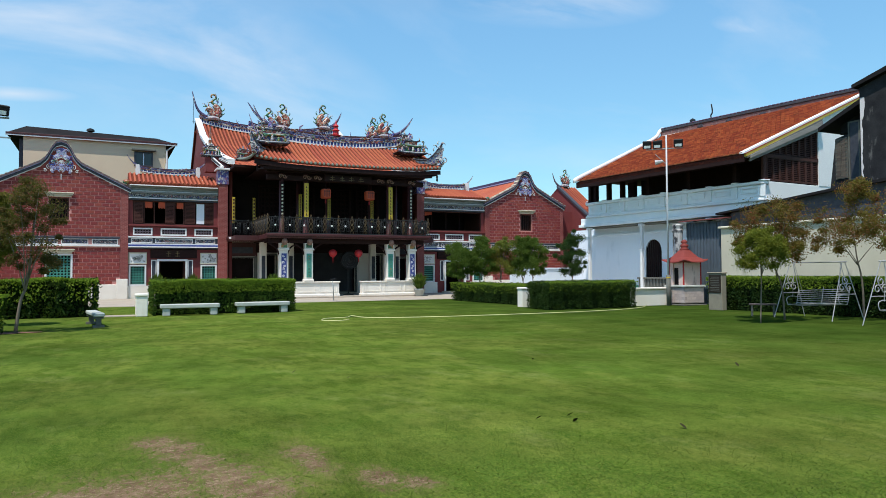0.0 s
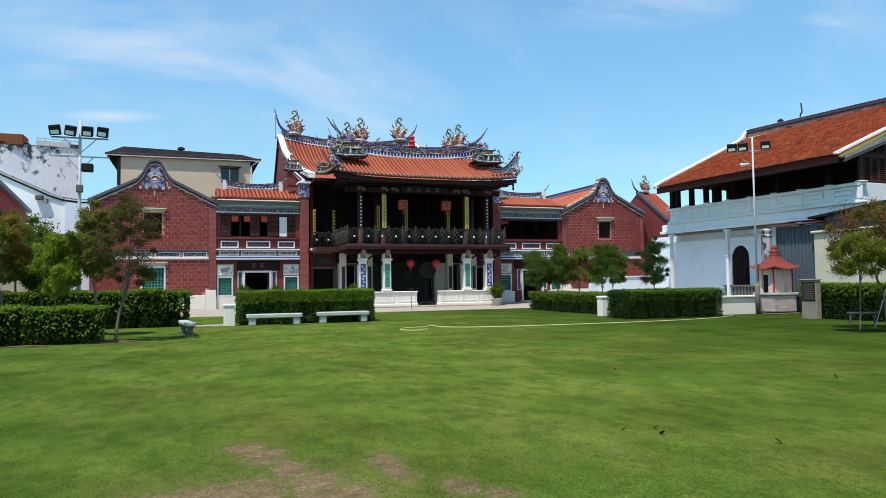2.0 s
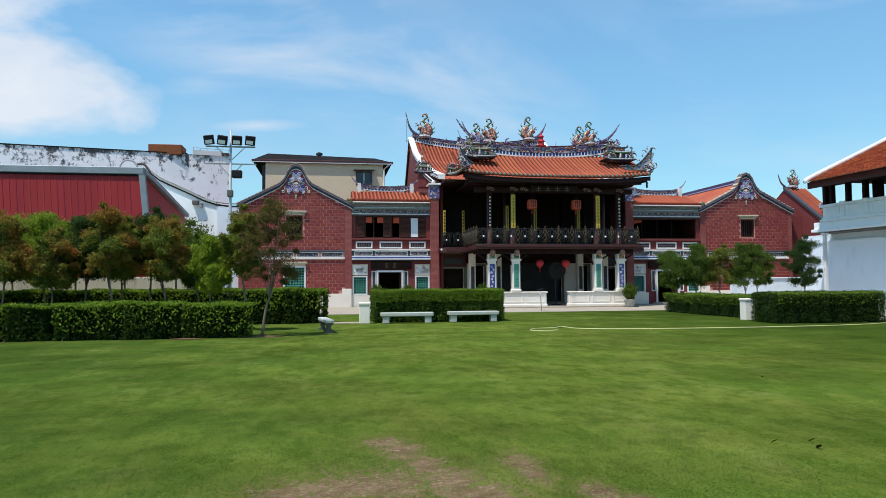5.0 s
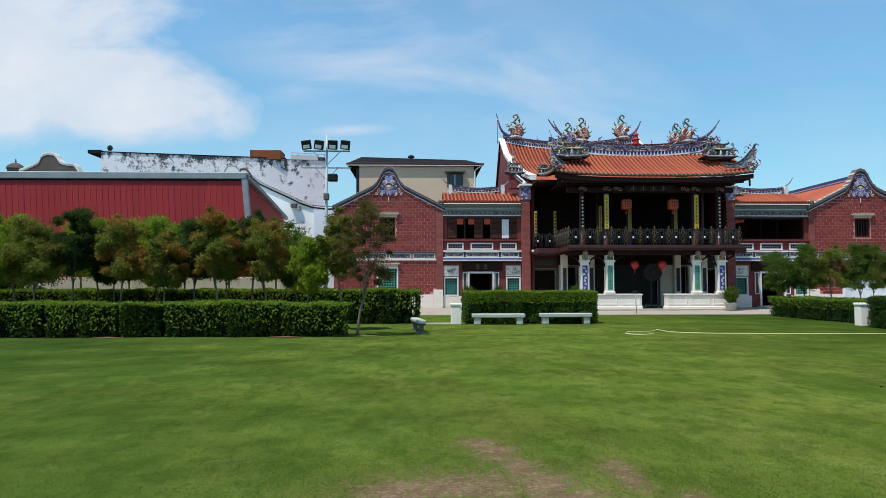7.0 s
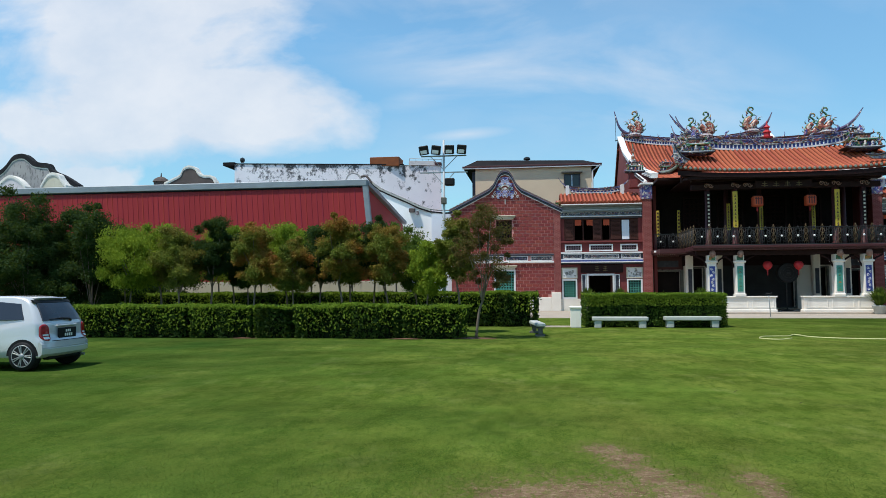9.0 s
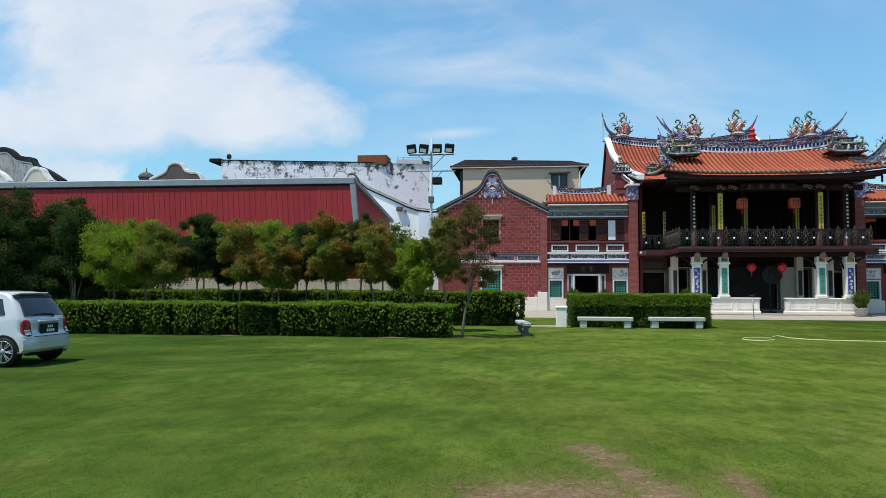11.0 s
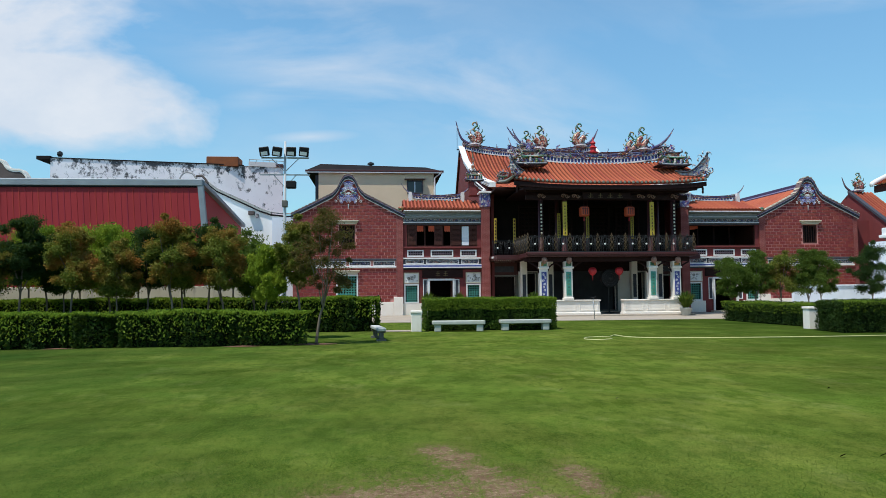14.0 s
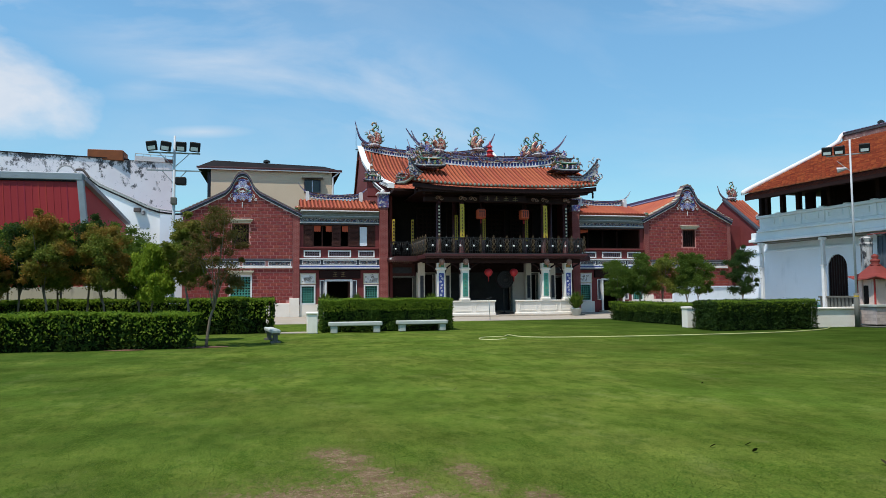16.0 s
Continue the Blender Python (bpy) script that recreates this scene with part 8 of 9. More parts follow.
# ---------- right side: boundary, shed, neighbours ----------
def right_edge():
    solo("boundary_wall", box(24.5, 24.75, 8.0, 22.6, 0, 3.35, bevel=0.02), M["cream"], "stained cream boundary wall behind the hedge", "wall", kind="structure")
    solo("wall_coping", box(24.4, 24.85, 8.0, 22.7, 3.354, 3.46, bevel=0.03), M["cream"], "cream coping on the boundary wall", "coping", kind="structure")
    ob = thing("lean_to", "dark grey lean-to behind the boundary wall", "lean-to", (25.3, 18, 0))
    part("wall", prism([(9, 0), (9, 5.1), (17.2, 4.58), (22.65, 4.07), (22.65, 0)], 25.2, 25.35, "x"), M["slate"], ob, "dark grey sheet wall")
    part("roof", prism([(9, 5.2), (17.2, 4.68), (23.3, 4.12), (23.3, 4.04), (17.2, 4.58), (9, 5.1)], 24.95, 26.0, "x"), M["greyroof"], ob)
    ob = thing("grey_shed", "small grey corrugated shed with a red sheet roof", "shed", (25.0, 23.7, 0))
    wall = part("wall", box(24.7, 26.0, 22.75, 24.8, 0, 3.75), M["shedmetal"], ob, "blue-grey corrugated sheet")
    rib = mesh_of("rib", box(-0.03, 0.0, -0.03, 0.03, 0.0, 3.7), M["shedmetal"])
    for i in range(11):
        piece("rib", rib, wall, (24.7, 22.85 + 0.19 * i, 0))
    part("roof", prism([(24.4, 3.80), (26.2, 4.0), (26.2, 4.04), (24.4, 3.84)], 22.6, 25.0, "y"), mat("faded red roof sheet", (0.24, 0.055, 0.05), (0.17, 0.045, 0.042), 2, 0.7), ob, "faded red roof sheet")
    solo("old_pillar", lathe([(0.25, 0), (0.24, 1.6), (0.225, 3.3), (0.26, 3.42), (0.225, 3.5), (0.27, 3.66), (0.12, 3.74)], 24.42, 25.08, 10), mat("blackened flaking render", (0.50, 0.49, 0.48), (0.36, 0.35, 0.35), 1.2, 0.9, 0.5, 25, stain=((0.045, 0.045, 0.05), 0.47, 0.55, 3.2)), "round mottled old masonry pillar beside the shed", "pillar", kind="structure")
    ob = thing("dark_neighbour_house", "tall blackened old house wall beyond the boundary", "house", (26.5, 14, 0))
    part("wall", prism([(4, 0), (4, 12.6), (16.0, 9.05), (17.52, 8.6), (17.52, 0)], 26.5, 27.0, "x"), M["darkwall"], ob, "blackened peeling render")
    part("roof_edge", prism([(4, 12.8), (16.0, 9.25), (17.7, 8.74), (17.7, 8.6), (16.0, 9.05), (4, 12.6)], 26.3, 27.4, "x"), M["greyroof"], ob)
    part("side_wall", prism([(17.524, 0), (17.524, 7.4), (19.3, 7.0), (19.56, 5.1), (19.56, 0)], 27.6, 28.2, "x"), M["darkwall"], ob)
    part("side_roof", prism([(17.4, 8.62), (19.8, 7.52), (19.8, 7.36), (17.4, 8.42)], 27.2, 28.6, "x"), M["greyroof"], ob)
    part("side_gable", prism([(17.524, 7.404), (17.524, 8.36), (19.3, 7.56), (19.3, 7.2)], 27.9, 28.2, "x"), M["greyroof"], ob)
    patch = part("brick_patch", box(27.56, 27.598, 18.77, 19.3, 5.3, 6.98), M["greystone"], ob, "patch of bare grey-brown brick")
    bk = mesh_of("brick", box(-0.02, 0.0, 0.0, 0.2, 0.0, 0.065), mat("grey-brown old brick", (0.14, 0.11, 0.09), (0.09, 0.075, 0.06), 3, 0.9, rand=0.5))
    for r in range(21):
        for k in range(2):
            piece("brick", bk, patch, (27.56, 18.79 + 0.23 * k + 0.07 * (r % 2), 5.33 + 0.078 * r))
    wb = part("window_board", frame_rect(0, 0.5, -0.04, 0.0, 5.2, 7.6, 0.06), M["greystone"], ob)
    wb.data.transform(Matrix.Translation(Vector((27.58, 18.72, 0)) - Vector((26.5, 14, 0))) @ Matrix.Rotation(radians(-90), 4, "Z") @ Matrix.Translation((26.5, 14, 0)))
    part("shutter_leaf", box(27.57, 27.596, 18.26, 18.68, 5.25, 7.55), M["slate"], ob)
    rnd = random.Random(12)
    zs = [4.6 + 0.18 * k for k in range(21)]
    part("peeling_strip", prism([(17.50, z) for z in zs] + [(17.46 - 0.07 * rnd.random() - (0.10 if z > 7.4 else 0), z) for z in zs[::-1]], 26.494, 26.4985, "x"), M["mould"], ob, "pale strip of peeling limewash")


right_edge()


def rear_side_roof():
    ob = thing("rear_side_house", "red house behind the gable with a steep tiled roof and ornament", "house", (34.4, 46, 0))
    part("gable_wall", prism([(44.6, 0), (44.6, 5.8), (48.6, 8.5), (56, 4), (56, 0)], 34.2, 34.45, "x"), M["red_wall"], ob)
    part("verge", prism([(44.4, 5.85), (48.6, 8.68), (48.6, 8.5), (44.4, 5.67)], 34.1, 34.4, "x"), M["slate"], ob)
    tile_roof(34.5, 36.0, [(44.3, 5.75), (46.4, 7.0), (48.6, 8.55)], ob)
    part("link_wall", box(33.0, 34.25, 46.6, 47.0, 0, 6.3), M["red_wall"], ob)
    horn((34.4, 48.6, 8.6), (33.7, 48.6, 9.7), ob, 0.3, 0.13)
    beast(34.9, 48.6, 8.75, 1.2, 1, ob)
    bm = bmesh.new()
    for k in range(3):
        scroll(34.7 + 0.4 * k, 45.2 + 0.1 * k, 6.9 + 0.1 * (k % 2), 0.25, 1.3, 1 if k % 2 else -1, 0.08, bm, k)
    part("slope_scrollwork", bm, M["mosaic"], ob)


rear_side_roof()
solo("back_wall", box(-26, -6.2, 33.4, 33.6, 0, 1.9, bevel=0.02), M["cream"], "low stained cream garden wall behind the left trees", "wall", kind="structure")
solo("side_yard_wall_coping", box(22.85, 28.5, 37.54, 37.86, 1.684, 1.76, bevel=0.015), M["bluewhite"], "pale coping on the yard wall", "coping", kind="structure")
solo("side_yard_wall", box(22.9, 28.5, 37.6, 37.8, 0, 1.68, bevel=0.02), M["bluewhite"], "pale blue yard wall beside the veranda building", "wall", kind="structure")
# pale slab added out of sight to bounce sunlight onto the veranda
solo("yard_paving", box(20.6, 26.95, 24.6, 37.3, -0.08, 0.05, bevel=0.01), mat("pale bounce slab", (0.56, 0.54, 0.50), (0.46, 0.44, 0.40), 1.2, 0.9, 0.3), "pale slab added behind the low wall to bounce sunlight", "paving", kind="structure")
solo("low_wall", box(20.45, 22.95, 24.05, 24.3, 0, 0.72, bevel=0.015), M["white"], "low white wall beside the shrine", "wall", kind="structure")
solo("low_wall_coping", box(20.45, 22.95, 23.98, 24.37, 0.724, 0.80, bevel=0.015), M["white"], "moulded coping on the low white wall", "coping", kind="structure")


def balustrade():
    ob = thing("tile_balustrade", "pale balustrade with small dark pierced tiles", "balustrade", (26.1, 30, 0))
    part("rail", box(25.35, 25.6, 24.6, 29.0, 1.12, 1.2, bevel=0.01), M["greystone"], ob)
    part("base", box(25.35, 25.6, 24.6, 29.0, 0.0, 0.62, bevel=0.01), M["bluewhite"], ob)
    post = mesh_of("baluster", box(-0.06, 0.06, -0.072, 0.072, 0.622, 1.118, bevel=0.01), M["greystone"])
    for i in range(20):
        piece("baluster", post, ob, (25.48, 24.7 + i * 0.22, 0))


balustrade()


def gate_post(x, y, label, h=0.86, w=0.2):
    ob = thing("gate_post", label, "gate post", (x, y, 0), "white gate posts")
    part("shaft", box(x - w, x + w, y - w, y + w, 0, h - 0.1, bevel=0.02), M["white"], ob)
    part("cap", box(x - w - 0.03, x + w + 0.03, y - w - 0.03, y + w + 0.03, h - 0.098, h, bevel=0.025), M["white"], ob)


gate_post(16.45, 26.0, "low white gate post beside the hedge", 0.86)
gate_post(1.36, 27.7, "low white gate post at the end of the hedge", 0.82, 0.2)
solo("path", box(-0.05, 1.25, 27.9, 28.5, -0.1, 0.03, bevel=0.01), M["paving"], "short pale path slab between the hedges", "path", kind="structure")


# ---------- shrine ----------
def shrine():
    x0, x1, y0, y1 = 23.05, 24.0, 23.35, 24.2
    cx, cy = (x0 + x1) / 2, (y0 + y1) / 2
    ob = thing("garden_shrine", "small pale brick shrine with a red upswept roof", "shrine", (cx, cy, 0))
    bm_ = mat("dirty pinkish brick", (0.56, 0.46, 0.43), (0.44, 0.35, 0.33), 3, 0.9, rand=0.25, stain=((0.16, 0.13, 0.12), 0.54, 0.72))
    part("base", box(x0 - 0.12, x1 + 0.12, y0 - 0.12, y1 + 0.12, 0.1, 0.80, bevel=0.02), mat("dirty pinkish mortar", (0.50, 0.42, 0.40), (0.38, 0.31, 0.30), 3, 0.9), ob, "weathered pale brick base")
    part("footing", box(x0 - 0.2, x1 + 0.2, y0 - 0.2, y1 + 0.2, 0, 0.06, bevel=0.02), M["greystone"], ob)
    bk = mesh_of("brick", box(0.0, 0.265, -0.004, 0.0, 0.0, 0.109), bm_)
    bk2 = mesh_of("brick", box(-0.004, 0.0, 0.0, 0.265, 0.0, 0.109), bm_)
    base = ob.children[0]
    for r in range(5):
        for k in range(4 - r % 2):
            o = 0.14 * (r % 2)
            piece("brick", bk, base, (x0 - 0.1 + 0.28 * k + o, y0 - 0.12, 0.14 + 0.125 * r))
            if k < 3:
                piece("brick", bk2, base, (x0 - 0.12, y0 - 0.1 + 0.28 * k + o, 0.14 + 0.125 * r))
    part("ledge", box(x0 - 0.18, x1 + 0.18, y0 - 0.18, y1 + 0.18, 0.804, 0.90, bevel=0.02), M["stone"], ob)
    pink = mat("sooty pale pink plaster", (0.74, 0.57, 0.51), (0.62, 0.46, 0.41), 2, 0.85, stain=((0.12, 0.08, 0.075), 0.55, 0.75, 1.8))
    part("chamber", wall_with_holes(x0 - 0.02, x1 + 0.06, y0, y0 + 0.14, 0.904, lambda x: 1.93, []), pink, ob, "pink plastered chamber")
    part("chamber_back", box(x0 + 0.4, x1 - 0.04, y0 + 0.144, y1 - 0.04, 0.904, 1.93), pink, ob)
    for a, b in ((y0 + 0.15, y0 + 0.30), (y1 - 0.22, y1 - 0.04)):
        part("chamber_front", box(x0 - 0.02, x0 + 0.14, a, b, 0.904, 1.93), pink, ob)
    part("chamber_lintel", box(x0 + 0.04, x0 + 0.14, y0 + 0.304, y1 - 0.224, 1.66, 1.93), pink, ob)
    # black sheet in the niche: its shade and soot put into colour
    part("dark_niche", box(x0 + 0.06, x0 + 0.07, y0 + 0.304, y1 - 0.224, 0.91, 1.656), M["black"], ob)
    part("vent_hole", lathe([(0.02, 0), (0.08, 0.004), (0.07, 0.01), (0.01, 0.012)], 0, 0, 8), M["black"], ob).matrix_local = pose(0, 0, 0)
    vent = ob.children[-1]
    vent.location, vent.rotation_euler = (0.12, y0 - 0.005 - cy, 1.7), (radians(90), 0, 0)
    for px, py in ((x0 - 0.02, y0), (x1 + 0.04, y0), (x0 - 0.02, y1)):
        part("corner_post", box(px - 0.03, px + 0.03, py - 0.03, py + 0.03, 0.904, 1.93, bevel=0.01), M["redmetal"], ob)
    # four-sided curved roof
    red = mat("faded red roof plaster", (0.27, 0.044, 0.034), (0.19, 0.034, 0.028), 2, 0.75, stain=((0.12, 0.04, 0.035), 0.56, 0.8))
    bm = bmesh.new()
    prof = [(0.77, 1.89), (0.74, 1.95), (0.60, 2.01), (0.44, 2.13), (0.29, 2.31), (0.17, 2.46)]
    rings = []
    for r, z in prof:
        ring = []
        for k in range(16):
            a = math.pi / 4 * (k / 2)
            e = max(abs(math.cos(a)), abs(math.sin(a)))
            corner = abs(math.sin(2 * a)) ** 6
            rr = r / e * (1 - 0.08 * corner)
            ring.append(bm.verts.new((cx + rr * math.cos(a), cy + rr * math.sin(a), z + 0.12 * corner * (r / 0.77) ** 4)))
        rings.append(ring)
    for r0, r1 in zip(rings, rings[1:]):
        for k in range(16):
            bm.faces.new((r0[k], r0[(k + 1) % 16], r1[(k + 1) % 16], r1[k]))
    bm.faces.new(rings[0][::-1])
    bm.faces.new(rings[-1])
    part("roof", bm, red, ob, "red upswept plaster roof")
    part("finial", lathe([(0.19, 2.44), (0.21, 2.50), (0.13, 2.55), (0.18, 2.62), (0.18, 2.69), (0.09, 2.73), (0.14, 2.80), (0.12, 2.87), (0.02, 2.93)], cx, cy, 10), red, ob, "", True)


shrine()


def signal_mast():
    x, y, h = 23.24, 24.5, 7.75
    ob = thing("floodlight_mast", "tall thin pale pole with three small black floodlights", "floodlight", (x, y, 0), "floodlight masts")
    part("sleeve", tube([(x, y, -0.06), (x, y, 1.35)], 0.1, 10), M["greystone"], ob, "grey sleeve at the pole foot", True)
    part("band", tube([(x, y, 1.2), (x, y, 1.26)], 0.106, 10), M["yellow"], ob)
    part("pole", tube([(x, y, 1.35), (x, y, h)], [0.046, 0.036], 8), M["polepaint"], ob, "", True)
    d = Vector((0.68, -0.73, 0))
    part("crossbar", tube([Vector((x, y, 7.12)) - d * 0.9, Vector((x, y, 7.12)) + d * 0.7], 0.025, 6), M["greymetal"], ob)
    for k, (o, tilt) in enumerate(((-0.85, 6), (-0.38, -8), (0.52, 4))):
        bm = box(-0.2, 0.2, -0.1, 0.1, 0.0, 0.36, bevel=0.03)
        m = Matrix.Translation(Vector((x, y, 7.16)) + d * o) @ Matrix.Rotation(radians(-47 + tilt), 4, "Z") @ Matrix.Rotation(radians(14), 4, "X")
        bm.transform(m)
        f = part("lamp_housing", bm, M["blackplastic"], ob, "small black floodlight")
        bm = box(-0.14, 0.14, -0.115, -0.101, 0.04, 0.16)
        bm.transform(m)
        part("lamp_glass", bm, M["lampglass"], f)
    part("stay", tube([(x, y, 6.4), Vector((x, y, 6.9)) - d * 0.5], 0.015, 5), M["greymetal"], ob)
    part("speaker", tube([Vector((x, y, 6.55)) - d * 0.15, Vector((x, y, 6.5)) - d * 0.5], [0.05, 0.13], 8), M["whitesteel"], ob)
    ob.location, ob.scale = (22.58, 23.8, 0.04), (0.9714, 0.9714, 0.9714)


signal_mast()


def plaque():
    tan = mat("tan weathered concrete", (0.30, 0.265, 0.20), (0.22, 0.195, 0.15), 3, 0.9, 0.4)
    ob = thing("information_plaque", "grey stone stand with a dark bronze text plate", "plaque", (21.6, 20.05, 0))
    part("stand", box(21.4, 21.65, 19.75, 20.42, 0, 1.42, bevel=0.02), tan, ob)
    part("cap", box(21.36, 21.69, 19.72, 20.45, 1.424, 1.47, bevel=0.015), tan, ob)
    pl = part("plate", box(21.38, 21.398, 19.79, 20.38, 0.68, 1.36, bevel=0.004), mat("dark bronze", (0.035, 0.025, 0.02), (0.05, 0.035, 0.025), 5, 0.4, metal=0.4), ob, "dark bronze plate with fine lines of text")
    bm = bmesh.new()
    rnd = random.Random(3)
    for k in range(9):
        box(21.376, 21.3795, 19.83 + rnd.random() * 0.05, 20.34 - rnd.random() * 0.1, 0.74 + k * 0.066, 0.762 + k * 0.066, bm)
    part("text_bars", bm, M["greystone"], pl)


plaque()


def swing(cx, cy, turn, label):
    ob = thing("swing_seat", label, "swing seat", (cx, cy, 0), "garden swing seats")
    m = Matrix.Translation((cx, cy, 0)) @ Matrix.Rotation(radians(turn), 4, "Z")

    def bar(name, pts, r, parent=ob):
        bm = tube(pts, r * 0.7, 6)
        if name.split("_")[0] in ("seat", "back", "arm"):
            bm.transform(Matrix.Translation((0.06, -0.05, 0.06)) @ Matrix.Rotation(radians(9), 4, "Z") @ Matrix.Rotation(radians(-3), 4, "Y"))
        bm.transform(m)
        return part(name, bm, M["whitesteel"], parent)
    for s in (-1, 1):
        for f in (-1, 1):
            bar("leg", [(s * 1.08, f * 0.66, 0), (s * 0.96, f * 0.06, 1.78)], 0.019)
        bar("brace", [(s * 1.02, -0.4, 0.8), (s * 1.02, 0.4, 0.8)], 0.018)
        bm = bmesh.new()
        for k, (dy, dz) in enumerate(((-0.14, 1.0), (0.14, 1.0), (0, 1.22))):
            pts = []
            for i in range(13):
                a = k + 2 * math.pi * 1.2 * i / 12
                rr = 0.14 * (1 - 0.06 * i)
                pts.append((s * 1.01, dy + rr * math.cos(a), dz + rr * math.sin(a)))
            tube(pts, 0.014, 5, bm)
        bm.transform(m)
        part("side_scroll", bm, M["whitesteel"], ob)
    bar("top_bar", [(-1.06, 0, 1.78), (1.06, 0, 1.78)], 0.028)
    seat = bar("seat_rail", [(-0.84, -0.22, 0.42), (0.84, -0.22, 0.42)], 0.018)
    for k in range(6):
        bar("seat_slat", [(-0.84, -0.18 + k * 0.075, 0.42 - 0.01 * k), (0.84, -0.18 + k * 0.075, 0.42 - 0.01 * k)], 0.014)
    for k in range(7):
        bar("back_slat", [(-0.84, 0.24 + k * 0.02, 0.46 + k * 0.065), (0.84, 0.24 + k * 0.02, 0.46 + k * 0.065)], 0.014)
    for x in (-0.84, 0.0, 0.84):
        bar("back_rib", [(x, -0.22, 0.41), (x, 0.2, 0.38), (x, 0.26, 0.5), (x, 0.4, 0.92)], 0.016)
    for s in (-1, 1):
        bar("arm", smooth_line([(s * 0.85, 0.32, 0.66), (s * 0.85, -0.05, 0.68), (s * 0.85, -0.26, 0.6), (s * 0.85, -0.22, 0.42)], 3), 0.016)
        bar("chain", [(s * 0.85, -0.1, 0.66), (s * 0.85, 0.0, 1.76)], 0.010)
        bar("chain", [(s * 0.85, 0.34, 0.8), (s * 0.85, 0.0, 1.76)], 0.010)


swing(20.4, 15.05, -95, "white steel garden swing seat on an A-frame")
swing(19.5, 11.5, -95, "white steel garden swing seat beside the lawn edge")


def low_table():
    ob = thing("low_bench", "low dark plank bench under the tree", "bench", (20.0, 16.75, 0))
    m = Matrix.Translation((20.0, 16.75, 0)) @ Matrix.Rotation(radians(-45), 4, "Z")
    for nm, bm, mt in (("plank", box(-0.42, 0.42, -0.15, 0.15, 0.37, 0.42, bevel=0.01), "darkbrown"), ("leg", box(-0.36, -0.31, -0.11, 0.11, 0, 0.37), "greystone"), ("leg", box(0.31, 0.36, -0.11, 0.11, 0, 0.37), "greystone")):
        bm.transform(m)
        part(nm, bm, M[mt], ob)


low_table()


# ---------- small things on the lawn and forecourt ----------
def standpipe():
    x, y = 11.1, 36.4
    ob = thing("sprinkler_stand", "thin metal sprinkler stand on the lawn edge", "sprinkler", (x, y, 0))
    part("pipe", tube([(x + 0.06, y, 0), (x, y, 1.12)], 0.022, 7), M["greymetal"], ob, "", True)
    part("head", tube([(x - 0.14, y, 1.16), (x + 0.02, y, 1.15), (x + 0.16, y, 1.22)], [0.03, 0.05, 0.025], 7), M["blackplastic"], ob, "", True)
    part("foot", lathe([(0.12, 0), (0.12, 0.03), (0.03, 0.05)], x + 0.06, y, 8), M["greymetal"], ob)


standpipe()
solo("garden_hose", tube(smooth_line([(7.3, 22.1, 0.02), (6.8, 21.6, 0.02), (6.4, 22.0, 0.02), (6.7, 22.8, 0.02), (7.2, 23.0, 0.02), (7.55, 23.1, 0.02), (7.9, 23.6, 0.03), (8.05, 22.8, 0.02), (8.6, 22.2, 0.02), (9.8, 21.9, 0.02), (11.5, 21.7, 0.02), (15.1, 21.65, 0.02), (18.0, 22.0, 0.02), (20.2, 22.9, 0.02), (21.4, 23.9, 0.05)], 6), 0.018, 6), mat("pale yellow hose", (0.56, 0.56, 0.24), (0.48, 0.47, 0.21), 3, 0.5), "pale yellow garden hose lying across the lawn", "hose", smooth=True)


# assumed fan, added in place of a dark round shape in the doorway
def mist_fan():
    x, y, z = 14.06, 42.6, 2.3
    ob = thing("stand_fan", "black drum fan assumed for a dark round shape in the doorway", "fan", (x, y, 0.12))
    ring = lathe([(0.52, -0.16), (0.56, -0.16), (0.56, 0.16), (0.52, 0.16)], 0, 0, 24)
    m = Matrix.Translation((x, y, z)) @ Matrix.Rotation(radians(90), 4, "X")
    ring.transform(m)
    part("drum", ring, M["blackplastic"], ob, "", True)
    for k in range(4):
        bm = prism([(0.06, -0.09), (0.5, -0.17), (0.5, 0.13), (0.06, 0.06)], -0.01, 0.01, "z")
        bm.transform(m @ Matrix.Rotation(math.pi / 2 * k + 0.3, 4, "Z") @ Matrix.Rotation(0.35, 4, "X"))
        part("blade", bm, M["iron"], ob)
    for r in (0.15, 0.3, 0.43):
        pts = [m @ Vector((r * math.cos(a), r * math.sin(a), 0.17)) for a in (2 * math.pi * q / 16 for q in range(17))]
        part("guard_ring", tube(pts, 0.010, 4), M["iron"], ob)
    part("hub", tube([(x, y - 0.2, z), (x, y + 0.25, z)], 0.11, 10), M["iron"], ob, "", True)
    part("stand", tube([(x, y + 0.2, 0.15), (x, y + 0.2, z)], 0.04, 8), M["iron"], ob)
    part("foot", lathe([(0.34, 0.122), (0.34, 0.16), (0.06, 0.22)], x, y + 0.2, 14), M["iron"], ob)


mist_fan()


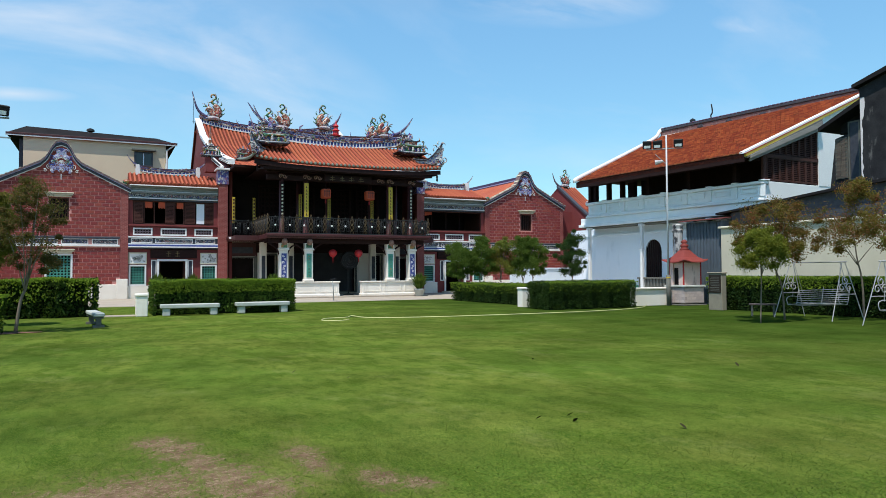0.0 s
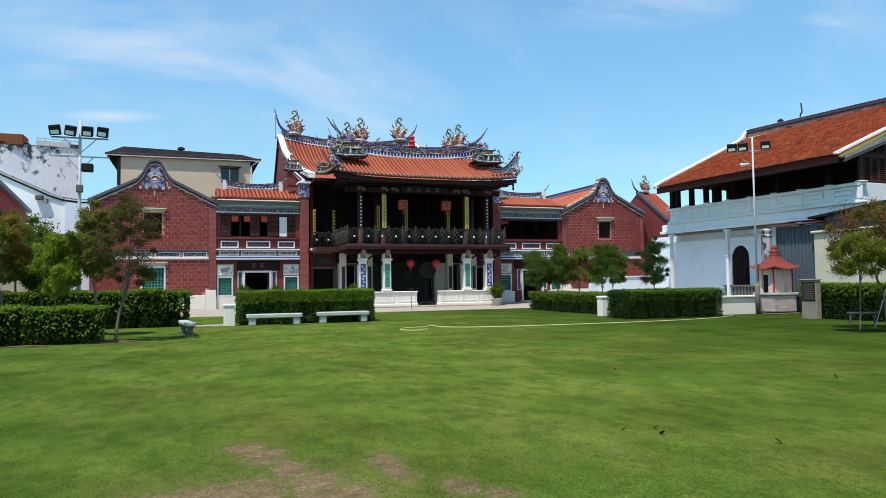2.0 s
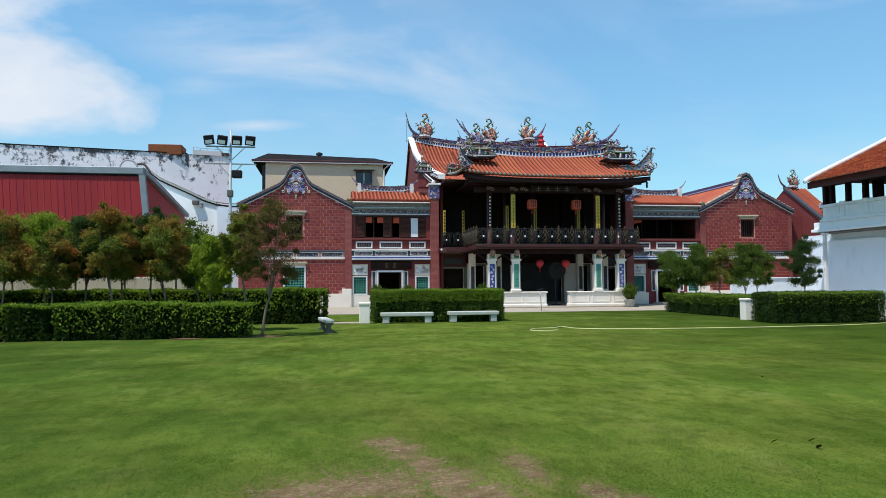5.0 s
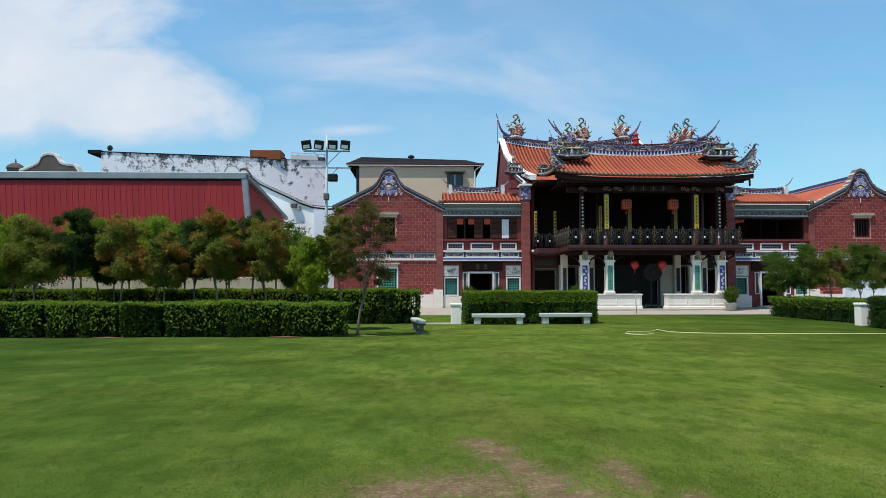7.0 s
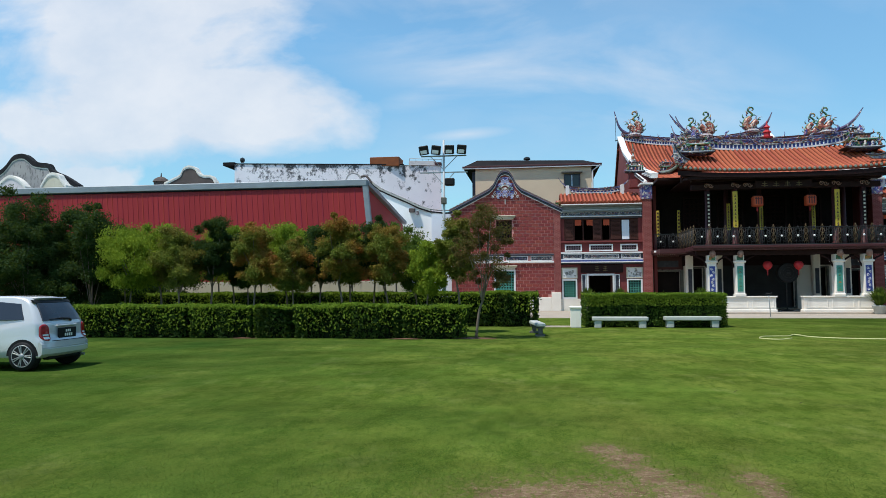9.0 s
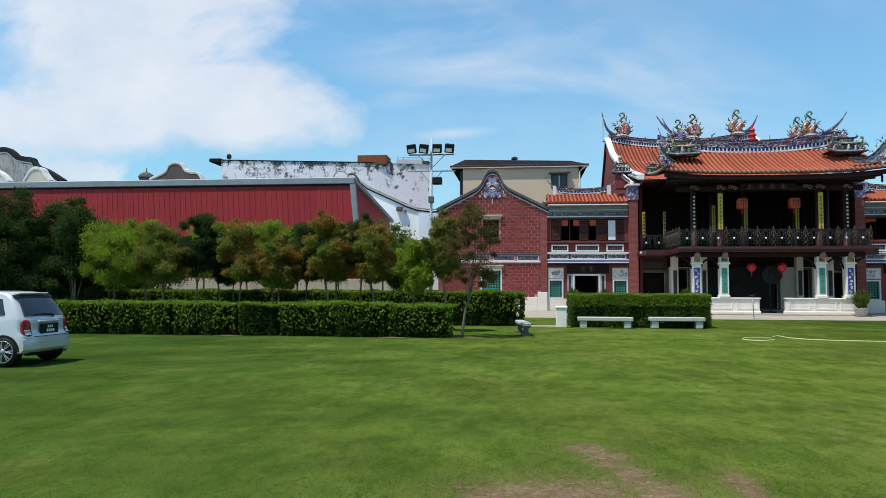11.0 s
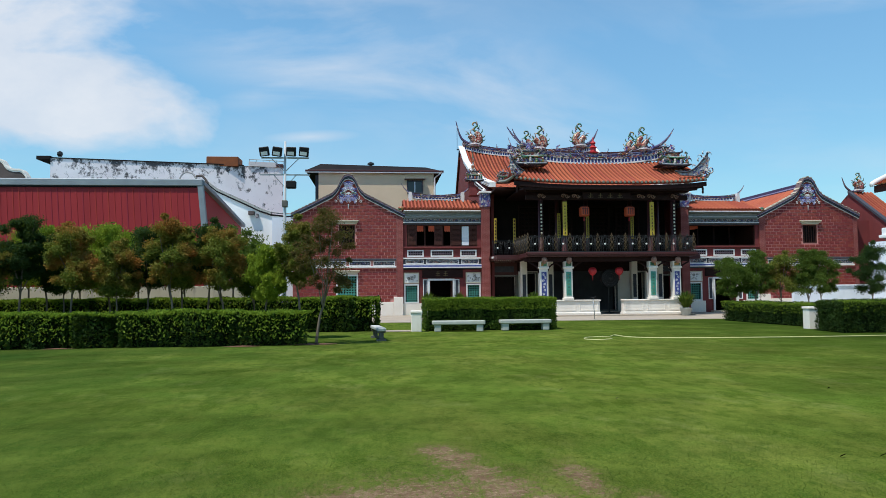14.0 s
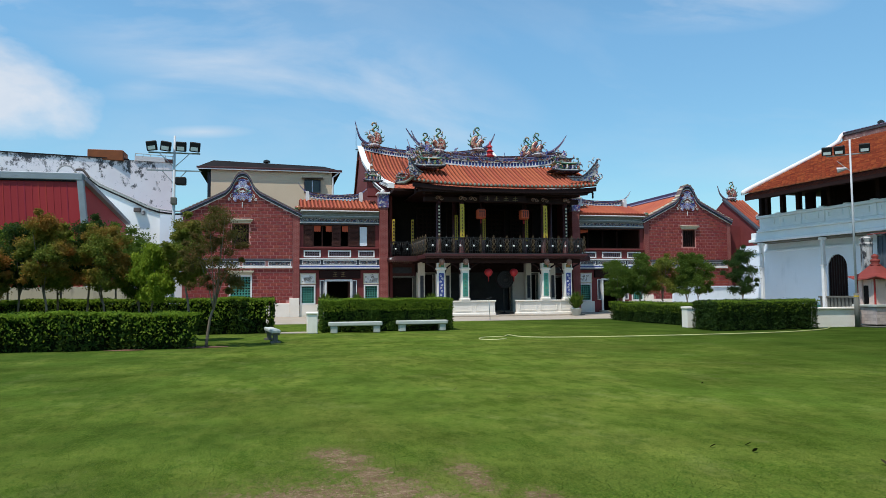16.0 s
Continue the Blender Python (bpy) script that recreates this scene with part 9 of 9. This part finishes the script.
def pot_plant(x, y, h, label, seed):
    ob = thing("pot_plant", label, "plant", (x, y, 0.03), "potted plants")
    part("pot", lathe([(0.2, 0.035), (0.26, 0.1), (0.33, 0.42), (0.36, 0.44), (0.36, 0.5), (0.3, 0.5), (0.27, 0.42)], x, y, 14), M["stone"], ob, "pale concrete pot", True)
    rnd = random.Random(seed)
    bm = bmesh.new()
    for k in range(420):
        a, r = rnd.random() * 6.28, rnd.random()
        lean = 0.12 + 0.62 * r
        top = Vector((x + math.cos(a) * lean, y + math.sin(a) * lean, 0.03 + h * (0.65 + 0.35 * rnd.random()) - 0.35 * r))
        b = Vector((x + math.cos(a) * 0.1 * r, y + math.sin(a) * 0.1 * r, 0.45))
        mid = b.lerp(top, 0.6) + Vector((0, 0, 0.14))
        s = Vector((-math.sin(a), math.cos(a), 0)) * 0.028
        v = [bm.verts.new(p) for p in (b - s * 0.5, b + s * 0.5, mid + s, mid - s, top)]
        bm.faces.new((v[0], v[1], v[2], v[3]))
        bm.faces.new((v[3], v[2], v[4]))
    tagged(part("fronds", bm, M["leaf_green"], ob), kind="stuff")


pot_plant(17.85, 40.25, 1.6, "bushy green plant in a pale pot beside the parapet", 5)
pot_plant(8.9, 40.6, 1.6, "leafy potted plant beside the porch column", 7)
pot_plant(3.0, 45.2, 1.65, "leafy potted plant beside the doorway", 8)
pot_plant(5.0, 45.2, 1.6, "leafy potted plant beside the doorway", 9)


def fallen_leaf(x, y, s, turn):
    bm = bmesh.new()
    pts = [(0, -0.5, 0.01), (0.2, -0.15, 0.05), (0.16, 0.25, 0.06), (0, 0.5, 0.04), (-0.16, 0.25, 0.03), (-0.2, -0.15, 0.02)]
    v = [bm.verts.new((px * s, py * s, pz * s * 2 + 0.03)) for px, py, pz in pts]
    c = bm.verts.new((0, 0, 0.02 * s + 0.03))
    for i in range(6):
        bm.faces.new((v[i], v[(i + 1) % 6], c))
    bm.transform(Matrix.Translation((x, y, 0)) @ Matrix.Rotation(turn, 4, "Z") @ Matrix.Rotation(0.5, 4, "X"))
    solo("fallen_leaf", bm, M["dryleaf"], "dark fallen leaf lying on the grass", "leaf", "fallen leaves on the lawn")


M["dryleaf"] = mat("dull dry leaf", (0.050, 0.046, 0.018), (0.030, 0.028, 0.012), 20, 0.9, spec=0.1)
LEAVES = [(4.22, 6.42), (4.47, 6.14), (4.60, 6.40), (6.85, 10.57), (2.79, 11.01), (2.15, 10.02), (3.35, 10.06), (5.23, 5.46), (9.35, 8.44)]
rnd_l = random.Random(11)
for lx, ly in LEAVES:
    fallen_leaf(lx, ly, 0.06 + 0.05 * rnd_l.random(), rnd_l.random() * 6.28)

for sx, sy, sw, sd in ((-2.3, 21.75, 0.85, 0.34), (-4.0, 21.2, 0.5, 0.10), (-9.2, 21.2, 0.4, 0.06)):
    bm = bmesh.new()
    ring = [bm.verts.new((sx + sw * math.cos(a) * (1 + 0.7 * noise.noise((math.cos(a) * 2, math.sin(a) * 2, sx))), sy + sd * math.sin(a) * (1 + 0.7 * noise.noise((math.cos(a) * 3, math.sin(a) * 3, sx + 4))), 0.012)) for a in (2 * math.pi * k / 20 for k in range(20))]
    c = bm.verts.new((sx, sy, 0.035))
    for k in range(20):
        bm.faces.new((ring[k], ring[(k + 1) % 20], c))
    solo("soil_patch", bm, M["soil"], "reddish bare soil at the hedge foot", "soil", kind="structure")


# ---------- parked car ----------
def car():
    ob = thing("parked_car", "small silver hatchback parked on the grass, rear towards the lawn", "car", (0, 0, 0))
    paint, nt, b = nodes_of("silver car paint")
    fl = nz(nt, 400, 2)
    put(nt, b.inputs["Base Color"], mixc(nt, fl, (0.58, 0.58, 0.585), (0.66, 0.66, 0.66)))
    b.inputs["Metallic"].default_value, b.inputs["Roughness"].default_value = 0.25, 0.26
    b.inputs["Coat Weight"].default_value = 0.6
    glass, nt2, b2 = nodes_of("dark car glass")
    put(nt2, b2.inputs["Base Color"], mixc(nt2, nz(nt2, 3), (0.020, 0.024, 0.034), (0.034, 0.038, 0.050)))
    b2.inputs["Roughness"].default_value = 0.04
    prof = smooth_line([(-0.08, 0, 0.24), (0.0, 0, 0.34), (0.02, 0, 0.55), (-0.05, 0, 0.66), (-0.07, 0, 0.86), (-0.11, 0, 0.94), (-0.25, 0, 1.18), (-0.42, 0, 1.37), (-0.7, 0, 1.42), (-1.2, 0, 1.43), (-1.7, 0, 1.40), (-2.2, 0, 1.16), (-2.55, 0, 0.96), (-3.0, 0, 0.90), (-3.35, 0, 0.78), (-3.46, 0, 0.58), (-3.45, 0, 0.34), (-3.38, 0, 0.24)], 3)

    def half(z):
        return 0.745 if z < 0.55 else 0.745 - 0.02 * (z - 0.55) if z < 0.93 else 0.737 - 0.38 * (z - 0.93)
    fr = (-1, -0.97, -0.86, -0.68, -0.4, 0, 0.4, 0.68, 0.86, 0.97, 1)

    def plan(y):         # the tail is bowed in plan
        return -0.09 * abs(y / 0.745) ** 4
    cen = Vector((-1.75, 0, 0.75))
    bm = bmesh.new()
    rows = []
    for p in prof:
        row = []
        for f in fr:
            a = abs(f)
            pull = 0.075 if a == 1 else 0.022 if a == 0.97 else 0.004 if a == 0.86 else 0
            d = (cen - p).normalized() * pull
            row.append(bm.verts.new((p.x + d.x + (plan(f * 0.745) if p.x > -0.6 else 0), f * half(p.z), p.z + d.z)))
        rows.append(row)
    for r0, r1 in zip(rows, rows[1:]):
        for k in range(len(fr) - 1):
            bm.faces.new((r0[k], r0[k + 1], r1[k + 1], r1[k]))
    bm.faces.new([r[0] for r in rows][::-1])
    bm.faces.new([r[-1] for r in rows])
    bm.faces.new([v for v in rows[0]][::-1] + [v for v in rows[-1]])
    bmesh.ops.recalc_face_normals(bm, faces=bm.faces[:])
    body = part("body", bm, paint, ob, "silver painted body", True)

    def on_tail(y, z, off):
        for a, c in zip(prof, prof[1:]):
            if a.z <= z <= c.z:
                return a.x + (c.x - a.x) * (z - a.z) / (c.z - a.z) + off + plan(y)
        return off

    def tail_panel(y0, y1, z0, z1, off, inset_top=0.0, n=6, m=8, rim=None):
        """A shallow panel that follows the bowed tail; rim gives its half width from foot (0) to top (1)."""
        bm = bmesh.new()
        front, back = [], []
        for i in range(n + 1):
            z = z0 + (z1 - z0) * i / n
            t = inset_top * i / n
            lo, hi = y0 + t, y1 - t
            if rim:
                w = (y1 - y0) / 2 * rim(i / n)
                lo, hi = (y0 + y1) / 2 - w, (y0 + y1) / 2 + w
            ys = [lo + (hi - lo) * k / m for k in range(m + 1)]
            front.append([bm.verts.new((on_tail(y, z, off), y, z)) for y in ys])
            back.append([bm.verts.new((on_tail(y, z, off - 0.04), y, z)) for y in ys])
        for i in range(n):
            for k in range(m):
                bm.faces.new((front[i][k], front[i][k + 1], front[i + 1][k + 1], front[i + 1][k]))
            for q in (0, m):
                bm.faces.new((front[i][q], front[i + 1][q], back[i + 1][q], back[i][q]))
        for i in (0, n):
            for k in range(m):
                bm.faces.new((front[i][k], front[i][k + 1], back[i][k + 1], back[i][k]))
        bmesh.ops.recalc_face_normals(bm, faces=bm.faces[:])
        return bm
    part("rear_window", tail_panel(-0.60, 0.60, 0.95, 1.34, 0.012, 0.11), glass, ob, "dark tinted rear window")
    part("spoiler", box(-0.52, -0.36, -0.45, 0.45, 1.374, 1.40, bevel=0.012), paint, ob)
    part("window_seal", tail_panel(-0.56, 0.56, 1.30, 1.355, 0.018), M["blackplastic"], ob)
    sec = [(-0.14, 0.27), (-0.02, 0.27), (0.03, 0.32), (0.038, 0.42), (0.026, 0.43), (0.034, 0.44), (0.022, 0.51), (-0.01, 0.545), (-0.14, 0.548)]
    bm = bmesh.new()
    rings = [[bm.verts.new((x + plan(y), y, z)) for x, z in sec] for y in (0.742 * (-1 + 2 * k / 16) for k in range(17))]
    for r0, r1 in zip(rings, rings[1:]):
        for k in range(len(sec) - 1):
            bm.faces.new((r0[k], r0[k + 1], r1[k + 1], r1[k]))
    bm.faces.new(rings[0])
    bm.faces.new(rings[-1])
    bmesh.ops.recalc_face_normals(bm, faces=bm.faces[:])
    part("bumper", bm, paint, ob, "silver rear bumper with a crease")
    part("bumper_lip", box(-0.2, -0.05, -0.55, 0.55, 0.2, 0.266, bevel=0.03), M["blackplastic"], ob)
    part("boot_seam", tail_panel(-0.52, 0.52, 0.556, 0.568, 0.004, n=1), M["blackplastic"], ob)
    red, nt3, b3 = nodes_of("red lamp lens")
    put(nt3, b3.inputs["Base Color"], mixc(nt3, nz(nt3, 60), (0.40, 0.010, 0.014), (0.30, 0.007, 0.010)))
    b3.inputs["Roughness"].default_value = 0.15
    for s in (-1, 1):
        bm = tail_panel(*sorted((s * 0.515, s * 0.715)), 0.575, 0.885, 0.014, n=10, rim=lambda t: max(0.3, (1 - abs(2 * t - 1) ** 4) ** 0.4) * (1 - 0.12 * t))
        tl = part("tail_light", bm, red, ob, "red rounded tail light", True)
        for z, h in ((0.625, 0.022), (0.68, 0.014)):
            part("reverse_lamp", tail_panel(*sorted((s * 0.55, s * 0.67)), z - h, z + h, 0.019, n=2), M["white_trim"], tl)
    pl = part("number_plate", box(-0.045, -0.012, -0.30, 0.26, 0.59, 0.80, bevel=0.006), M["blackplastic"], ob, "black number plate with pale characters")
    bm = bmesh.new()
    for k in range(3):
        box(-0.012, -0.008, -0.09 + k * 0.06, -0.05 + k * 0.06, 0.715, 0.765, bm)
    for k in range(4):
        box(-0.012, -0.008, -0.12 + k * 0.065, -0.075 + k * 0.065, 0.635, 0.69, bm)
    part("pale_bars", bm, M["white_trim"], pl)
    part("boot_trim", box(-0.07, -0.03, -0.32, 0.30, 0.825, 0.86, bevel=0.008), paint, ob)
    part("wiper", tube([(-0.10, 0.20, 0.935), (-0.085, 0.13, 0.972), (-0.105, -0.1, 0.99), (-0.125, -0.45, 0.972)], [0.026, 0.018, 0.012, 0.008], 6), M["blackplastic"], ob, "", True)
    part("exhaust", tube([(-0.25, 0.5, 0.24), (0.02, 0.5, 0.23)], 0.03, 8), M["greymetal"], ob)
    # side glass and lines, both sides
    for s in (-1, 1):
        def side(pts, y_off, th, nm, mt):
            bm = bmesh.new()
            o = [bm.verts.new((x, s * (half(z) - 0.012 + y_off), z)) for x, z in pts]
            i = [bm.verts.new((x, s * (half(z) - 0.05), z)) for x, z in pts]
            n = len(pts)
            bm.faces.new(o if s < 0 else o[::-1])
            for k in range(n):
                bm.faces.new((o[k], o[(k + 1) % n], i[(k + 1) % n], i[k]))
            bmesh.ops.recalc_face_normals(bm, faces=bm.faces[:])
            return part(nm, bm, mt, ob)
        side([(-0.46, 0.98), (-0.60, 1.28), (-1.18, 1.33), (-1.2, 0.96)], 0.015, 0, "side_window", glass)
        side([(-1.27, 0.96), (-1.25, 1.33), (-1.75, 1.31), (-2.25, 1.02), (-2.3, 0.95)], 0.015, 0, "side_window", glass)
        part("door_seam", box(-1.25, -1.238, s * 0.738, s * 0.748, 0.3, 0.93), M["blackplastic"], ob)
        part("door_handle", box(-1.2, -1.05, s * 0.74, s * 0.765, 0.82, 0.855, bevel=0.008), paint, ob)
        part("wheel_arch", prism([(-0.45 + 0.315 * math.cos(a), 0.29 + 0.315 * math.sin(a)) for a in (math.pi * k / 12 for k in range(13))], s * 0.70, s * 0.752, "y"), M["blackplastic"], ob)
        part("wheel_arch", prism([(-2.82 + 0.315 * math.cos(a), 0.29 + 0.315 * math.sin(a)) for a in (math.pi * k / 12 for k in range(13))], s * 0.70, s * 0.752, "y"), M["blackplastic"], ob)
        for wx in (-0.45, -2.82):
            def wheel_bm(profile, sides):
                bm = lathe(profile, 0, 0, sides)
                bm.transform(Matrix.Translation((wx, s * 0.64, 0.285)) @ Matrix.Rotation(radians(90) * s, 4, "X"))
                return bm
            wh = part("tyre", wheel_bm([(0.205, -0.118), (0.265, -0.118), (0.285, -0.06), (0.285, 0.06), (0.265, 0.085), (0.19, 0.09)], 28), M["blackplastic"], ob, "black tyre", True)
            part("rim", wheel_bm([(0.196, -0.06), (0.196, -0.122), (0.212, -0.122), (0.212, -0.06)], 28), M["greymetal"], wh, "", True)
            part("brake_disc", wheel_bm([(0.02, -0.07), (0.195, -0.07), (0.195, -0.06), (0.02, -0.06)], 20), M["blackplastic"], wh)
            part("hub_cap", wheel_bm([(0.01, -0.135), (0.05, -0.132), (0.06, -0.11), (0.06, -0.07)], 14), M["greymetal"], wh, "", True)
            for k in range(7):
                for off in (-0.12, 0.12):
                    bm = box(0.05, 0.2, -0.010, 0.010, -0.128, -0.1, bevel=0.004)
                    bm.transform(Matrix.Translation((wx, s * 0.64, 0.285)) @ Matrix.Rotation(radians(90) * s, 4, "X") @ Matrix.Rotation(2 * math.pi * k / 7 + off, 4, "Z"))
                    part("spoke", bm, M["greymetal"], wh)
    ob.location, ob.rotation_euler = (-9.39, 13.28, 0.0), (0, 0, radians(3))


car()


# ---------- grass blades near the eye ----------
def blades():
    rg = np.random.RandomState(8)
    n = 80000
    r = np.maximum(5.0 + (11.0 - 5.0) * rg.rand(n) ** 1.6 - np.abs(rg.normal(0, 0.5, n)), 3.6)
    x = np.sin(np.radians(rg.uniform(-44, 62, n) + rg.normal(0, 6, n))) * r
    y = np.sqrt(np.maximum(r * r - x * x, 0.01))
    bare = np.zeros(n, bool)
    for cx, cy, rx, ry in ((0.30, 5.70, 0.5, 0.36), (-0.1, 5.55, 0.4, 0.3), (0.55, 7.15, 0.15, 0.22), (0.70, 6.80, 0.15, 0.30), (0.84, 6.25, 0.16, 0.34), (0.98, 5.75, 0.22, 0.36), (1.12, 5.35, 0.25, 0.30), (1.66, 6.0, 0.12, 0.36)):
        bare |= ((x - cx) / rx) ** 2 + ((y - cy) / ry) ** 2 < rg.uniform(0.05, 1.5, n)
    x, y = x[~bare], y[~bare]
    n = len(x)
    h = rg.uniform(0.005, 0.013, n)
    d = rg.uniform(0, 2 * np.pi, n)
    w = rg.uniform(0.004, 0.008, n)
    lx, ly = rg.normal(0, 0.026, n), rg.normal(0, 0.026, n)
    z = np.array([noise.noise((px * 0.11, py * 0.11, 3.0)) * 0.03 for px, py in zip(x, y)])
    v = np.stack([np.stack([x - np.cos(d) * w, y - np.sin(d) * w, z - 0.01], 1), np.stack([x + np.cos(d) * w, y + np.sin(d) * w, z - 0.01], 1), np.stack([x + lx, y + ly, z + h], 1)], 1).reshape(-1, 3)
    me = bpy.data.meshes.new("grass")
    me.from_pydata(v.tolist(), [], np.arange(n * 3).reshape(-1, 3).tolist())
    me.materials.append(leaf_mat("grass blades", (0.080, 0.134, 0.020), (0.150, 0.196, 0.046), (0.105, 0.155, 0.028), 0.6))
    tagged(new("grass", me), "short mown grass blades of the lawn", "grass", kind="stuff")


blades()
